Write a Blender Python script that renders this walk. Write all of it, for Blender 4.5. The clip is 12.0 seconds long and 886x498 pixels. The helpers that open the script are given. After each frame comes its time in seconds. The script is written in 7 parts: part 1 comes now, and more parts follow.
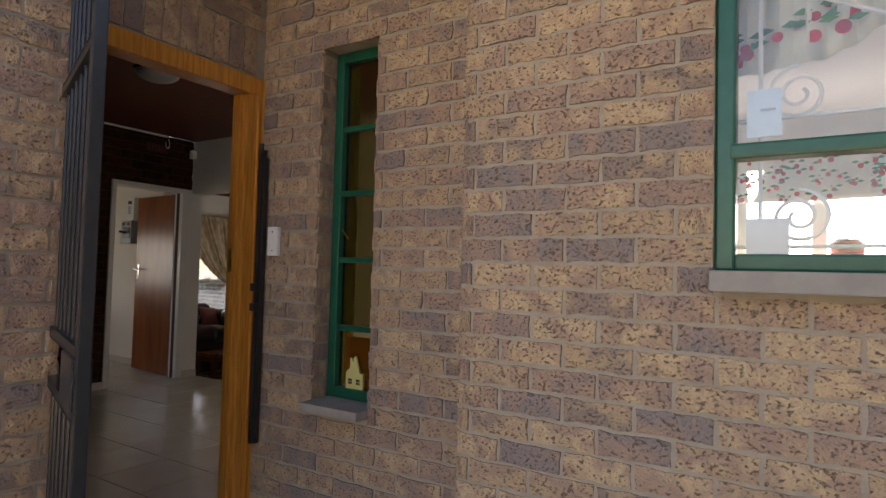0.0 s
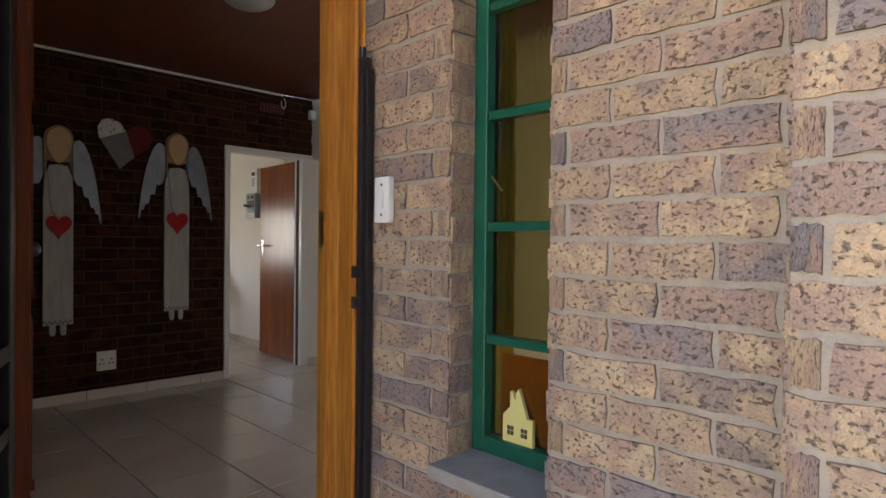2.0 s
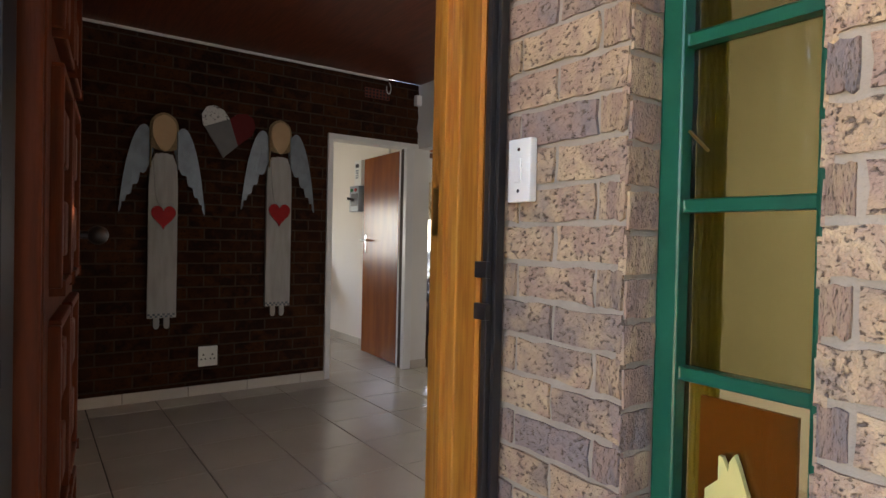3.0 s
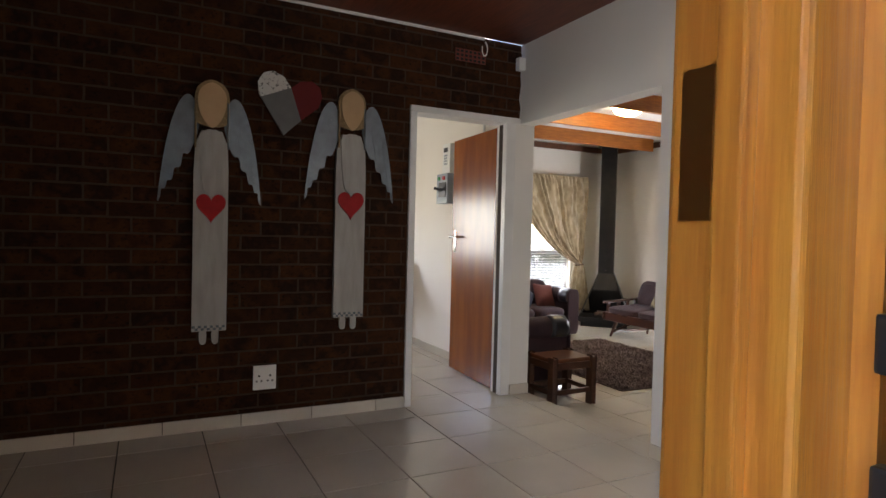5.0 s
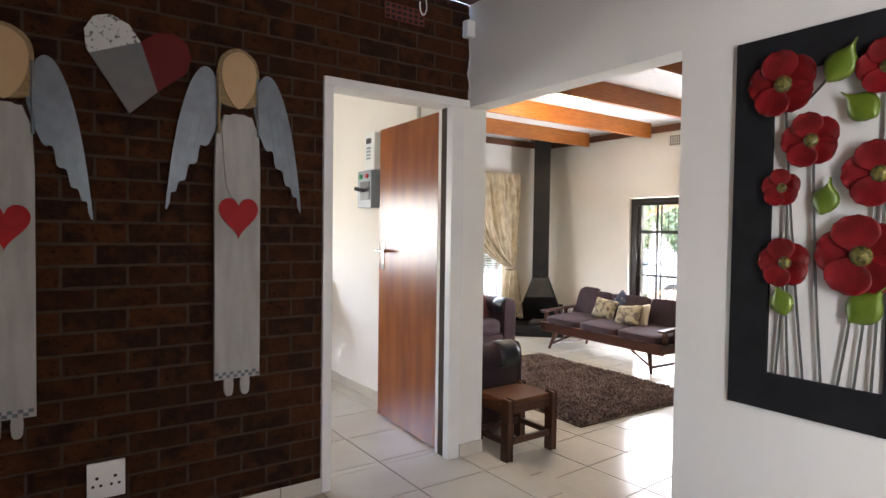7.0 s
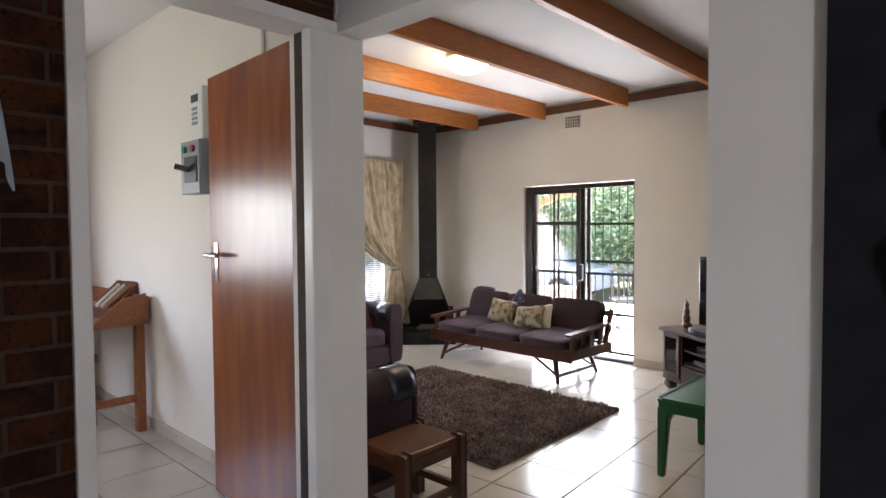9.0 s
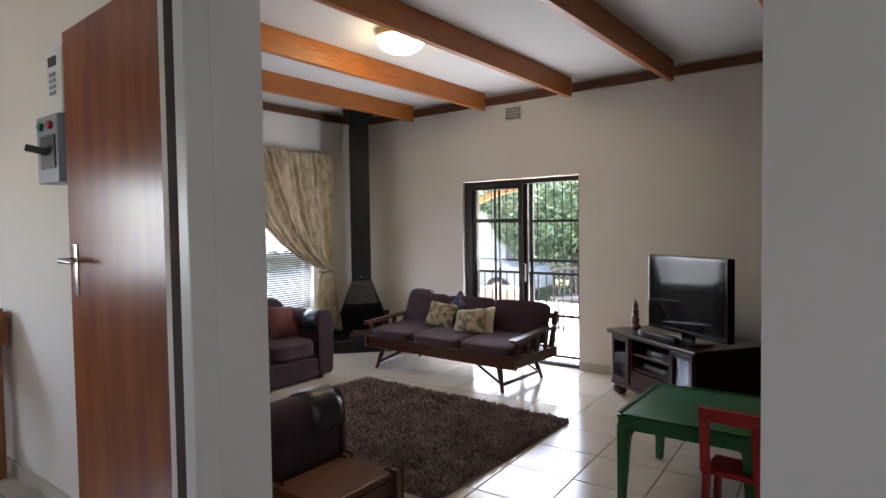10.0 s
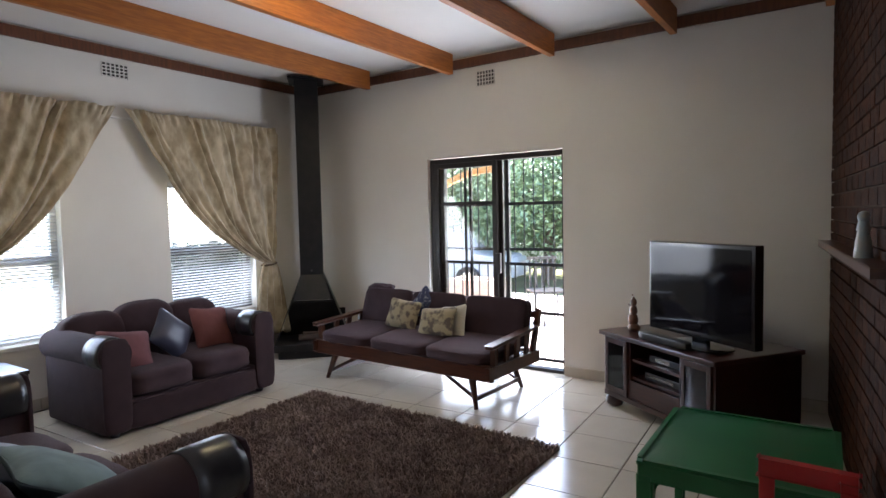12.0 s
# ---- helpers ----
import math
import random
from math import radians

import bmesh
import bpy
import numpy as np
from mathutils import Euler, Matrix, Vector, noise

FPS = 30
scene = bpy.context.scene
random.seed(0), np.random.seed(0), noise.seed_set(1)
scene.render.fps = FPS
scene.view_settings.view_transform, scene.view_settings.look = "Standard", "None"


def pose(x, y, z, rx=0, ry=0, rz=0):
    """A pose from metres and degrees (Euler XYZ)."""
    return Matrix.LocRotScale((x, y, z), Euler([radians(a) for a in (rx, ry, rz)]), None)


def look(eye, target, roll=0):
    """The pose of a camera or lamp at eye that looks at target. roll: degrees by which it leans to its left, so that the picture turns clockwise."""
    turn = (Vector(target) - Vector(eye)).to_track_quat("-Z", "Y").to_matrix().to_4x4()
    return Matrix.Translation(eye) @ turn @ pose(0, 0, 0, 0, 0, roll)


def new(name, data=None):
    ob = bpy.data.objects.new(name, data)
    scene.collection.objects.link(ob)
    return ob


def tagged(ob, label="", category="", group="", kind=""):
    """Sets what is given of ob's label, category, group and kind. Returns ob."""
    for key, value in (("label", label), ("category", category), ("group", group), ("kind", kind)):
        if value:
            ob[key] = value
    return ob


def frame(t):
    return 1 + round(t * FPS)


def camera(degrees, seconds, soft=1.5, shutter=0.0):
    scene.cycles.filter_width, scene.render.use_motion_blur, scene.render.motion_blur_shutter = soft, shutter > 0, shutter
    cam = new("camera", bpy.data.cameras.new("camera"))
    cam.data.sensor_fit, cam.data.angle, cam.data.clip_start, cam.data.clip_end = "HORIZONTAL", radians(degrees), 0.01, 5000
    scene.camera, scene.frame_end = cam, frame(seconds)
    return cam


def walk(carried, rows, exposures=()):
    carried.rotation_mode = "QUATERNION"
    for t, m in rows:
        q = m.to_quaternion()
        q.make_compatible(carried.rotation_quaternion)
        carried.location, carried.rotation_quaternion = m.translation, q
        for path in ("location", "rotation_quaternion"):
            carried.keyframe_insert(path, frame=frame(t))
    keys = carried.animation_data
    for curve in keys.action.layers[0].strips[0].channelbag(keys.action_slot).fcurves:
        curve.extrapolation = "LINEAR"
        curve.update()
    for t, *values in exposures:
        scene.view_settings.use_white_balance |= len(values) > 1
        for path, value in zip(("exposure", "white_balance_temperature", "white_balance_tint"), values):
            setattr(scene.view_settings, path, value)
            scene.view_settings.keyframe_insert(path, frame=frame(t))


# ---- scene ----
cam = camera(73.9, 12.0)
PATH = [
    (0, (5.938, -4.09, 1.238), (4.873, -2.399, 1.318), 1.5),
    (0.5, (5.743, -3.837, 1.269), (4.648, -2.164, 1.296), 0.9),
    (1, (5.537, -3.596, 1.265), (4.364, -1.977, 1.261), 0.4),
    (1.5, (5.321, -3.406, 1.254), (4.035, -1.874, 1.244), 0.4),
    (2, (5.105, -3.231, 1.239), (3.688, -1.82, 1.217), 0.6),
    (2.5, (4.886, -3.095, 1.234), (3.35, -1.815, 1.203), 0.9),
    (3, (4.649, -2.969, 1.21), (3.015, -1.817, 1.178), 1.3),
    (3.5, (4.429, -2.855, 1.195), (2.731, -1.799, 1.151), 1.2),
    (5.5, (3.494, -2.414, 1.217), (1.702, -1.527, 1.169), 1.5),
    (6, (3.238, -2.333, 1.268), (1.485, -1.372, 1.223), 1.3),
    (6.5, (2.995, -2.23, 1.313), (1.297, -1.175, 1.262), 1.1),
    (7, (2.751, -2.096, 1.329), (1.113, -0.95, 1.268), 0.8),
    (7.2, (2.658, -2.048, 1.317), (1.045, -0.868, 1.261), 0.8),
    (9, (1.853, -1.379, 1.304), (0.482, 0.076, 1.234), -0.4),
    (9.5, (1.676, -1.176, 1.293), (0.383, 0.348, 1.221), -0.5),
    (10, (1.525, -0.983, 1.289), (0.317, 0.61, 1.215), -0.8),
    (10.5, (1.407, -0.788, 1.265), (0.263, 0.851, 1.191), -1.0),
    (11, (1.275, -0.588, 1.273), (0.167, 1.075, 1.193), -1.1),
    (11.5, (1.17, -0.362, 1.264), (0.063, 1.302, 1.175), -1.3),
    (12, (1.003, -0.175, 1.243), (-0.12, 1.476, 1.129), -1.2),
]
EXPOSURES = [(0.0, 2.15, 7900, 20), (1.0, 2.65, 7600, 19), (2.0, 3.2, 7300, 18), (2.5, 3.4, 7200, 17), (3.0, 3.6, 7200, 17), (3.6, 4.1, 7200, 17), (5.5, 3.98, 7000, 17), (6.0, 4.2, 6900, 17), (6.5, 4.7, 6750, 16), (7.2, 4.7, 6650, 17), (9.0, 4.05, 6450, 18), (10.0, 3.5, 6350, 18), (10.5, 3.45, 6200, 16), (12.0, 3.5, 6050, 16)]
walk(cam, [(t, look(eye, target, roll)) for t, eye, target, roll in PATH], EXPOSURES)

# ---- light ----
world = bpy.data.worlds.new("world")
scene.world = world
world.use_nodes = True
wn = world.node_tree.nodes
sky = wn.new("ShaderNodeTexSky")
sky.sky_type = "NISHITA"
sky.sun_disc = False
sky.sun_elevation = radians(52)
sky.sun_rotation = radians(20)
wn["Background"].inputs["Strength"].default_value = 0.14
world.node_tree.links.new(sky.outputs[0], wn["Background"].inputs["Color"])


def sun_lamp(elevation, rotation, strength):
    lamp = bpy.data.lights.new("sun", "SUN")
    lamp.energy, lamp.angle, lamp.color = strength, radians(0.5), (1.0, 0.95, 0.86)
    e, r = radians(elevation), radians(rotation)
    d = Vector((math.sin(r) * math.cos(e), math.cos(r) * math.cos(e), math.sin(e)))
    ob = new("sun", lamp)
    ob.matrix_world = look(d * 50, (0, 0, 0))


sun_lamp(52, 20, 5.0)


def window_light(name, eye, target, w, h, power, color=(0.86, 0.93, 1.0)):
    lamp = bpy.data.lights.new(name, "AREA")
    lamp.shape, lamp.size, lamp.size_y = "RECTANGLE", w, h
    lamp.energy, lamp.color = power, color
    ob = new(name, lamp)
    ob.matrix_world = look(eye, target)
    return ob


# area lamps standing in for daylight at the openings
window_light("sky_light_patio_door", (-1.86, 4.925, 0.75), (-1.86, 0, 0.6), 1.4, 1.9, 6.1)
window_light("sky_light_window_a", (-4.397, 1.57, 0.95), (0, 1.55, 0.3), 1.0, 1.2, 1.85)
window_light("sky_light_window_b", (-4.397, 3.545, 0.95), (0, 3.55, 0.3), 0.95, 1.2, 1.85)
window_light("sky_light_study", (-3.52, -1.8, 1.3), (0, -1.6, 1.1), 1.35, 0.75, 1.55)
# added fill inside the amber panes, brightens the hall's flower wall
window_light("fill_light_narrow_window", (4.09, -1.785, 1.46), (4.09, 0, 1.46), 0.28, 1.6, 3.4)
window_light("sky_light_kitchen", (6.2, 1.645, 1.775), (6.4, -1.0, 1.5), 1.5, 0.8, 6)

# ---- materials ----


def material(name, color, rough=0.6, metal=0.0, spec=0.5, alt=None, scale=6.0, mix=0.5, bump=0.0, bump_scale=60.0, stretch=(1, 1, 1), rand=0.0, coat=0.0, detail=4.0, alt_lo=0.35, alt_hi=0.65, sheen=0.0):
    m = bpy.data.materials.new(name)
    m.use_nodes = True
    nt = m.node_tree
    b = nt.nodes["Principled BSDF"]
    b.inputs["Base Color"].default_value = (*color, 1)
    b.inputs["Roughness"].default_value = rough
    b.inputs["Metallic"].default_value = metal
    b.inputs["Specular IOR Level"].default_value = spec
    b.inputs["Coat Weight"].default_value = coat
    b.inputs["Sheen Weight"].default_value = sheen
    tc = nt.nodes.new("ShaderNodeTexCoord")
    mp = nt.nodes.new("ShaderNodeMapping")
    mp.inputs["Scale"].default_value = stretch
    nt.links.new(tc.outputs["Object"], mp.inputs["Vector"])
    vec = mp.outputs[0]
    info = nt.nodes.new("ShaderNodeObjectInfo")
    add = nt.nodes.new("ShaderNodeVectorMath")
    add.operation = "ADD"
    mul = nt.nodes.new("ShaderNodeMath")
    mul.operation = "MULTIPLY"
    mul.inputs[1].default_value = 37.0
    nt.links.new(info.outputs["Random"], mul.inputs[0])
    nt.links.new(vec, add.inputs[0])
    nt.links.new(mul.outputs[0], add.inputs[1])
    vec = add.outputs[0]
    col = None
    if alt is not None:
        n = nt.nodes.new("ShaderNodeTexNoise")
        n.inputs["Scale"].default_value = scale
        n.inputs["Detail"].default_value = detail
        nt.links.new(vec, n.inputs["Vector"])
        ramp = nt.nodes.new("ShaderNodeMapRange")
        ramp.inputs["From Min"].default_value, ramp.inputs["From Max"].default_value = alt_lo, alt_hi
        ramp.inputs["To Max"].default_value = mix
        nt.links.new(n.outputs["Fac"], ramp.inputs["Value"])
        mx = nt.nodes.new("ShaderNodeMix")
        mx.data_type = "RGBA"
        mx.inputs["A"].default_value, mx.inputs["B"].default_value = (*color, 1), (*alt, 1)
        nt.links.new(ramp.outputs[0], mx.inputs["Factor"])
        col = mx.outputs["Result"]
    if rand > 0:
        hs = nt.nodes.new("ShaderNodeHueSaturation")
        mr = nt.nodes.new("ShaderNodeMapRange")
        mr.inputs["To Min"].default_value, mr.inputs["To Max"].default_value = 1 - rand, 1 + rand
        nt.links.new(info.outputs["Random"], mr.inputs["Value"])
        nt.links.new(mr.outputs[0], hs.inputs["Value"])
        if col is None:
            hs.inputs["Color"].default_value = (*color, 1)
        else:
            nt.links.new(col, hs.inputs["Color"])
        col = hs.outputs["Color"]
    if col is not None:
        nt.links.new(col, b.inputs["Base Color"])
    if bump > 0:
        n2 = nt.nodes.new("ShaderNodeTexNoise")
        n2.inputs["Scale"].default_value = bump_scale
        n2.inputs["Detail"].default_value = 5
        nt.links.new(vec, n2.inputs["Vector"])
        bp = nt.nodes.new("ShaderNodeBump")
        bp.inputs["Strength"].default_value = bump
        bp.inputs["Distance"].default_value = 0.004
        nt.links.new(n2.outputs["Fac"], bp.inputs["Height"])
        nt.links.new(bp.outputs[0], b.inputs["Normal"])
    return m


def brick_material(name, tones, pit, pit_scale, pit_lo, pit_hi, rough, bump):
    """Bricks: each takes one of the tones, blotched along its length, with dark pits and a rough face."""
    m = bpy.data.materials.new(name)
    m.use_nodes = True
    nt = m.node_tree
    L = nt.links.new
    b = nt.nodes["Principled BSDF"]
    b.inputs["Roughness"].default_value = rough
    b.inputs["Specular IOR Level"].default_value = 0.12
    tc = nt.nodes.new("ShaderNodeTexCoord")
    info = nt.nodes.new("ShaderNodeObjectInfo")
    geo = nt.nodes.new("ShaderNodeNewGeometry")
    rnd = nt.nodes.new("ShaderNodeMath")
    rnd.operation = "ADD"
    L(info.outputs["Random"], rnd.inputs[0])
    L(geo.outputs["Random Per Island"], rnd.inputs[1])
    frac = nt.nodes.new("ShaderNodeMath")
    frac.operation = "FRACT"
    L(rnd.outputs[0], frac.inputs[0])
    mul = nt.nodes.new("ShaderNodeMath")
    mul.operation = "MULTIPLY"
    mul.inputs[1].default_value = 53.0
    L(frac.outputs[0], mul.inputs[0])
    add = nt.nodes.new("ShaderNodeVectorMath")
    add.operation = "ADD"
    L(tc.outputs["Object"], add.inputs[0])
    L(mul.outputs[0], add.inputs[1])
    ramp = nt.nodes.new("ShaderNodeValToRGB")
    el = ramp.color_ramp.elements
    for i, c in enumerate(tones):
        e = el[i] if i < 2 else el.new(0.5)
    for i, c in enumerate(tones):
        el[i].position = i / (len(tones) - 1)
        el[i].color = (*c, 1)
    big = nt.nodes.new("ShaderNodeTexNoise")
    big.inputs["Scale"].default_value = 9.0
    L(add.outputs[0], big.inputs["Vector"])
    blend = nt.nodes.new("ShaderNodeMath")
    blend.operation = "MULTIPLY_ADD"
    blend.inputs[1].default_value = 1.1
    blend.inputs[2].default_value = -0.55
    L(big.outputs["Fac"], blend.inputs[0])
    tot = nt.nodes.new("ShaderNodeMath")
    tot.operation = "ADD"
    L(frac.outputs[0], tot.inputs[0])
    L(blend.outputs[0], tot.inputs[1])
    L(tot.outputs[0], ramp.inputs[0])
    pits = nt.nodes.new("ShaderNodeTexNoise")
    pits.inputs["Scale"].default_value = pit_scale
    pits.inputs["Detail"].default_value = 3
    squash = nt.nodes.new("ShaderNodeMapping")
    squash.inputs["Scale"].default_value = (0.85, 0.85, 1.15)
    L(add.outputs[0], squash.inputs["Vector"])
    L(squash.outputs[0], pits.inputs["Vector"])
    mr = nt.nodes.new("ShaderNodeMapRange")
    mr.inputs["From Min"].default_value, mr.inputs["From Max"].default_value = pit_lo, pit_hi
    L(pits.outputs["Fac"], mr.inputs["Value"])
    mx = nt.nodes.new("ShaderNodeMix")
    mx.data_type = "RGBA"
    mx.inputs["B"].default_value = (*pit, 1)
    L(mr.outputs[0], mx.inputs["Factor"])
    L(ramp.outputs[0], mx.inputs["A"])
    L(mx.outputs["Result"], b.inputs["Base Color"])
    fine = nt.nodes.new("ShaderNodeTexNoise")
    fine.inputs["Scale"].default_value = 140
    fine.inputs["Detail"].default_value = 4
    L(add.outputs[0], fine.inputs["Vector"])
    sub = nt.nodes.new("ShaderNodeMath")
    sub.operation = "MULTIPLY_ADD"
    sub.inputs[1].default_value = -1.6
    L(mr.outputs[0], sub.inputs[0])
    L(fine.outputs["Fac"], sub.inputs[2])
    bp = nt.nodes.new("ShaderNodeBump")
    bp.inputs["Strength"].default_value = bump
    bp.inputs["Distance"].default_value = 0.008
    L(sub.outputs[0], bp.inputs["Height"])
    L(bp.outputs[0], b.inputs["Normal"])
    return m


def glass_material(name, color=(1, 1, 1), rough=0.0, bump=0.0, scale=30.0, stretch=(1, 1, 1)):
    m = bpy.data.materials.new(name)
    m.use_nodes = True
    nt = m.node_tree
    b = nt.nodes["Principled BSDF"]
    b.inputs["Base Color"].default_value = (*color, 1)
    b.inputs["Transmission Weight"].default_value = 1.0
    b.inputs["Roughness"].default_value = rough
    b.inputs["IOR"].default_value = 1.45
    if bump > 0:
        tc = nt.nodes.new("ShaderNodeTexCoord")
        mp = nt.nodes.new("ShaderNodeMapping")
        mp.inputs["Scale"].default_value = stretch
        n = nt.nodes.new("ShaderNodeTexNoise")
        n.inputs["Scale"].default_value = scale
        bp = nt.nodes.new("ShaderNodeBump")
        bp.inputs["Strength"].default_value = bump
        bp.inputs["Distance"].default_value = 0.01
        nt.links.new(tc.outputs["Object"], mp.inputs["Vector"])
        nt.links.new(mp.outputs[0], n.inputs["Vector"])
        nt.links.new(n.outputs["Fac"], bp.inputs["Height"])
        nt.links.new(bp.outputs[0], b.inputs["Normal"])
    return m


def glow_material(name, color, strength):
    m = bpy.data.materials.new(name)
    m.use_nodes = True
    b = m.node_tree.nodes["Principled BSDF"]
    b.inputs["Base Color"].default_value = (0.8, 0.8, 0.78, 1)
    b.inputs["Emission Color"].default_value = (*color, 1)
    b.inputs["Emission Strength"].default_value = strength
    return m


PLASTER = material("white_plaster", (0.76, 0.74, 0.69), 0.75, alt=(0.68, 0.65, 0.6), scale=1.6, mix=0.5, bump=0.12, bump_scale=90)
STUDY_PLASTER = material("cream_plaster", (0.82, 0.76, 0.68), 0.75, alt=(0.76, 0.69, 0.62), scale=1.3, mix=0.5, bump=0.12, bump_scale=90)
CEILING_BOARD = material("white_ceiling_board", (0.74, 0.73, 0.71), 0.8, alt=(0.66, 0.65, 0.64), scale=1.1, mix=0.5)
DARK_CEILING = material("stained_ceiling_board", (0.17, 0.045, 0.022), 0.45, alt=(0.09, 0.024, 0.012), scale=5, stretch=(1, 14, 1), mix=0.8)
BEAM_WOOD = material("stained_pine_beam", (0.47, 0.155, 0.022), 0.45, alt=(0.27, 0.08, 0.013), scale=7, stretch=(14, 1, 14), mix=0.8, bump=0.15, bump_scale=30, rand=0.1)
TRIM_WOOD = material("brown_stained_trim", (0.15, 0.05, 0.018), 0.5, alt=(0.08, 0.026, 0.010), scale=6, stretch=(8, 8, 1), mix=0.8)
FRAME_WOOD = material("varnished_pine_frame", (0.58, 0.25, 0.04), 0.3, alt=(0.38, 0.125, 0.02), scale=5, stretch=(16, 16, 1), mix=0.8, bump=0.2, bump_scale=20, coat=0.3)
DOOR_WOOD = material("mahogany_veneer_door", (0.29, 0.075, 0.012), 0.24, alt=(0.175, 0.038, 0.006), scale=2.6, stretch=(4, 4, 0.6), mix=0.8, bump=0.05, bump_scale=7, spec=0.26)
CARVED_WOOD = material("carved_meranti_door", (0.14, 0.032, 0.010), 0.5, spec=0.15, alt=(0.07, 0.017, 0.005), scale=5, stretch=(12, 12, 1), mix=0.8, bump=0.2, bump_scale=25)
DARK_WOOD = material("dark_stained_wood", (0.075, 0.028, 0.014), 0.3, alt=(0.035, 0.012, 0.007), scale=6, stretch=(1, 10, 10), mix=0.8, bump=0.08, bump_scale=30, coat=0.2)
STOOL_WOOD = material("brown_varnished_wood", (0.15, 0.05, 0.018), 0.3, alt=(0.07, 0.022, 0.009), scale=6, stretch=(10, 1, 10), mix=0.8, coat=0.3)
DESK_WOOD = material("honey_pine_wood", (0.30, 0.105, 0.035), 0.4, alt=(0.18, 0.06, 0.02), scale=5, stretch=(1, 10, 10), mix=0.7)
TILE = material("cream_ceramic_tile", (0.54, 0.495, 0.42), 0.17, alt=(0.46, 0.415, 0.345), scale=3, mix=0.5, bump=0.02, bump_scale=12, rand=0.03)
GROUT = material("dark_grout", (0.06, 0.05, 0.042), 0.9, alt=(0.06, 0.05, 0.04), scale=20)
SKIRT_TILE = material("cream_skirting_tile", (0.60, 0.545, 0.46), 0.22, alt=(0.52, 0.47, 0.39), scale=3, mix=0.5, rand=0.03)
WHITE_PAINT = material("white_gloss_paint", (0.76, 0.75, 0.72), 0.35, alt=(0.68, 0.67, 0.64), scale=5, mix=0.5, bump=0.05, bump_scale=40)
MORTAR = material("grey_brown_mortar", (0.37, 0.31, 0.245), 0.95, alt=(0.29, 0.24, 0.19), scale=14, mix=0.7, bump=0.6, bump_scale=160)
DARK_MORTAR = material("brown_mortar", (0.058, 0.034, 0.02), 0.9, alt=(0.032, 0.019, 0.012), scale=14, mix=0.7, bump=0.4, bump_scale=160)
FACE_BRICK = brick_material("pitted_face_brick", [(0.27, 0.20, 0.165), (0.45, 0.315, 0.20), (0.36, 0.24, 0.18), (0.52, 0.375, 0.235), (0.39, 0.26, 0.19), (0.33, 0.225, 0.18), (0.25, 0.20, 0.185)], (0.19, 0.137, 0.11), 92, 0.57, 0.70, 0.9, 0.8)
HALL_BRICK = brick_material("dark_brown_brick", [(0.030, 0.0105, 0.0045), (0.052, 0.0170, 0.0055), (0.020, 0.0085, 0.005), (0.068, 0.0215, 0.0065), (0.032, 0.0120, 0.005)], (0.012, 0.006, 0.004), 60, 0.55, 0.75, 0.75, 0.5)
GREEN_PAINT = material("green_gloss_paint", (0.004, 0.075, 0.043), 0.3, alt=(0.008, 0.105, 0.06), scale=12, mix=0.6, bump=0.25, bump_scale=40, coat=0.1, spec=0.35)
BLACK_STEEL = material("black_painted_steel", (0.016, 0.015, 0.016), 0.35, alt=(0.03, 0.026, 0.024), scale=20, mix=0.6, bump=0.1)
GATE_STEEL = material("dark_gloss_gate_paint", (0.012, 0.014, 0.018), 0.28, alt=(0.025, 0.025, 0.028), scale=20, mix=0.5, spec=0.35)
STOVE_STEEL = material("matt_black_stove_steel", (0.008, 0.008, 0.009), 0.42, spec=0.3, alt=(0.018, 0.016, 0.016), scale=10, mix=0.6)
BRONZE = material("bronze_aluminium", (0.022, 0.018, 0.016), 0.35, metal=0.3)
CHROME = material("brushed_chrome", (0.55, 0.53, 0.5), 0.25, metal=1.0)
BRASS = material("brass", (0.5, 0.34, 0.12), 0.3, metal=1.0)
CONCRETE = material("grey_sill_concrete", (0.30, 0.27, 0.25), 0.8, alt=(0.22, 0.2, 0.185), scale=12, mix=0.7, bump=0.3, bump_scale=120)
WHITE_PLASTIC = material("white_plastic", (0.78, 0.77, 0.73), 0.35)
GLASS = glass_material("clear_glass")


# ---- mesh helpers ----


def box(bm, x0, x1, y0, y1, z0, z1, bevel=0.0):
    vs = bmesh.ops.create_cube(bm, size=1.0)["verts"]
    for v in vs:
        v.co = Vector((x0 + (v.co.x + 0.5) * (x1 - x0), y0 + (v.co.y + 0.5) * (y1 - y0), z0 + (v.co.z + 0.5) * (z1 - z0)))
    if bevel > 0:
        es = list({e for v in vs for e in v.link_edges})
        bmesh.ops.bevel(bm, geom=es, offset=bevel, segments=2, affect="EDGES", profile=0.6)
    return bm


def one_box(x0, x1, y0, y1, z0, z1, bevel=0.0):
    return box(bmesh.new(), x0, x1, y0, y1, z0, z1, bevel)


def rod(bm, a, b, r0, r1=None, seg=12):
    a, b = Vector(a), Vector(b)
    d = b - a
    m = Matrix.Translation((a + b) / 2) @ d.to_track_quat("Z", "Y").to_matrix().to_4x4()
    bmesh.ops.create_cone(bm, cap_ends=True, segments=seg, radius1=r0, radius2=r0 if r1 is None else r1, depth=d.length, matrix=m)
    return bm


def one_rod(a, b, r0, r1=None, seg=12):
    return rod(bmesh.new(), a, b, r0, r1, seg)


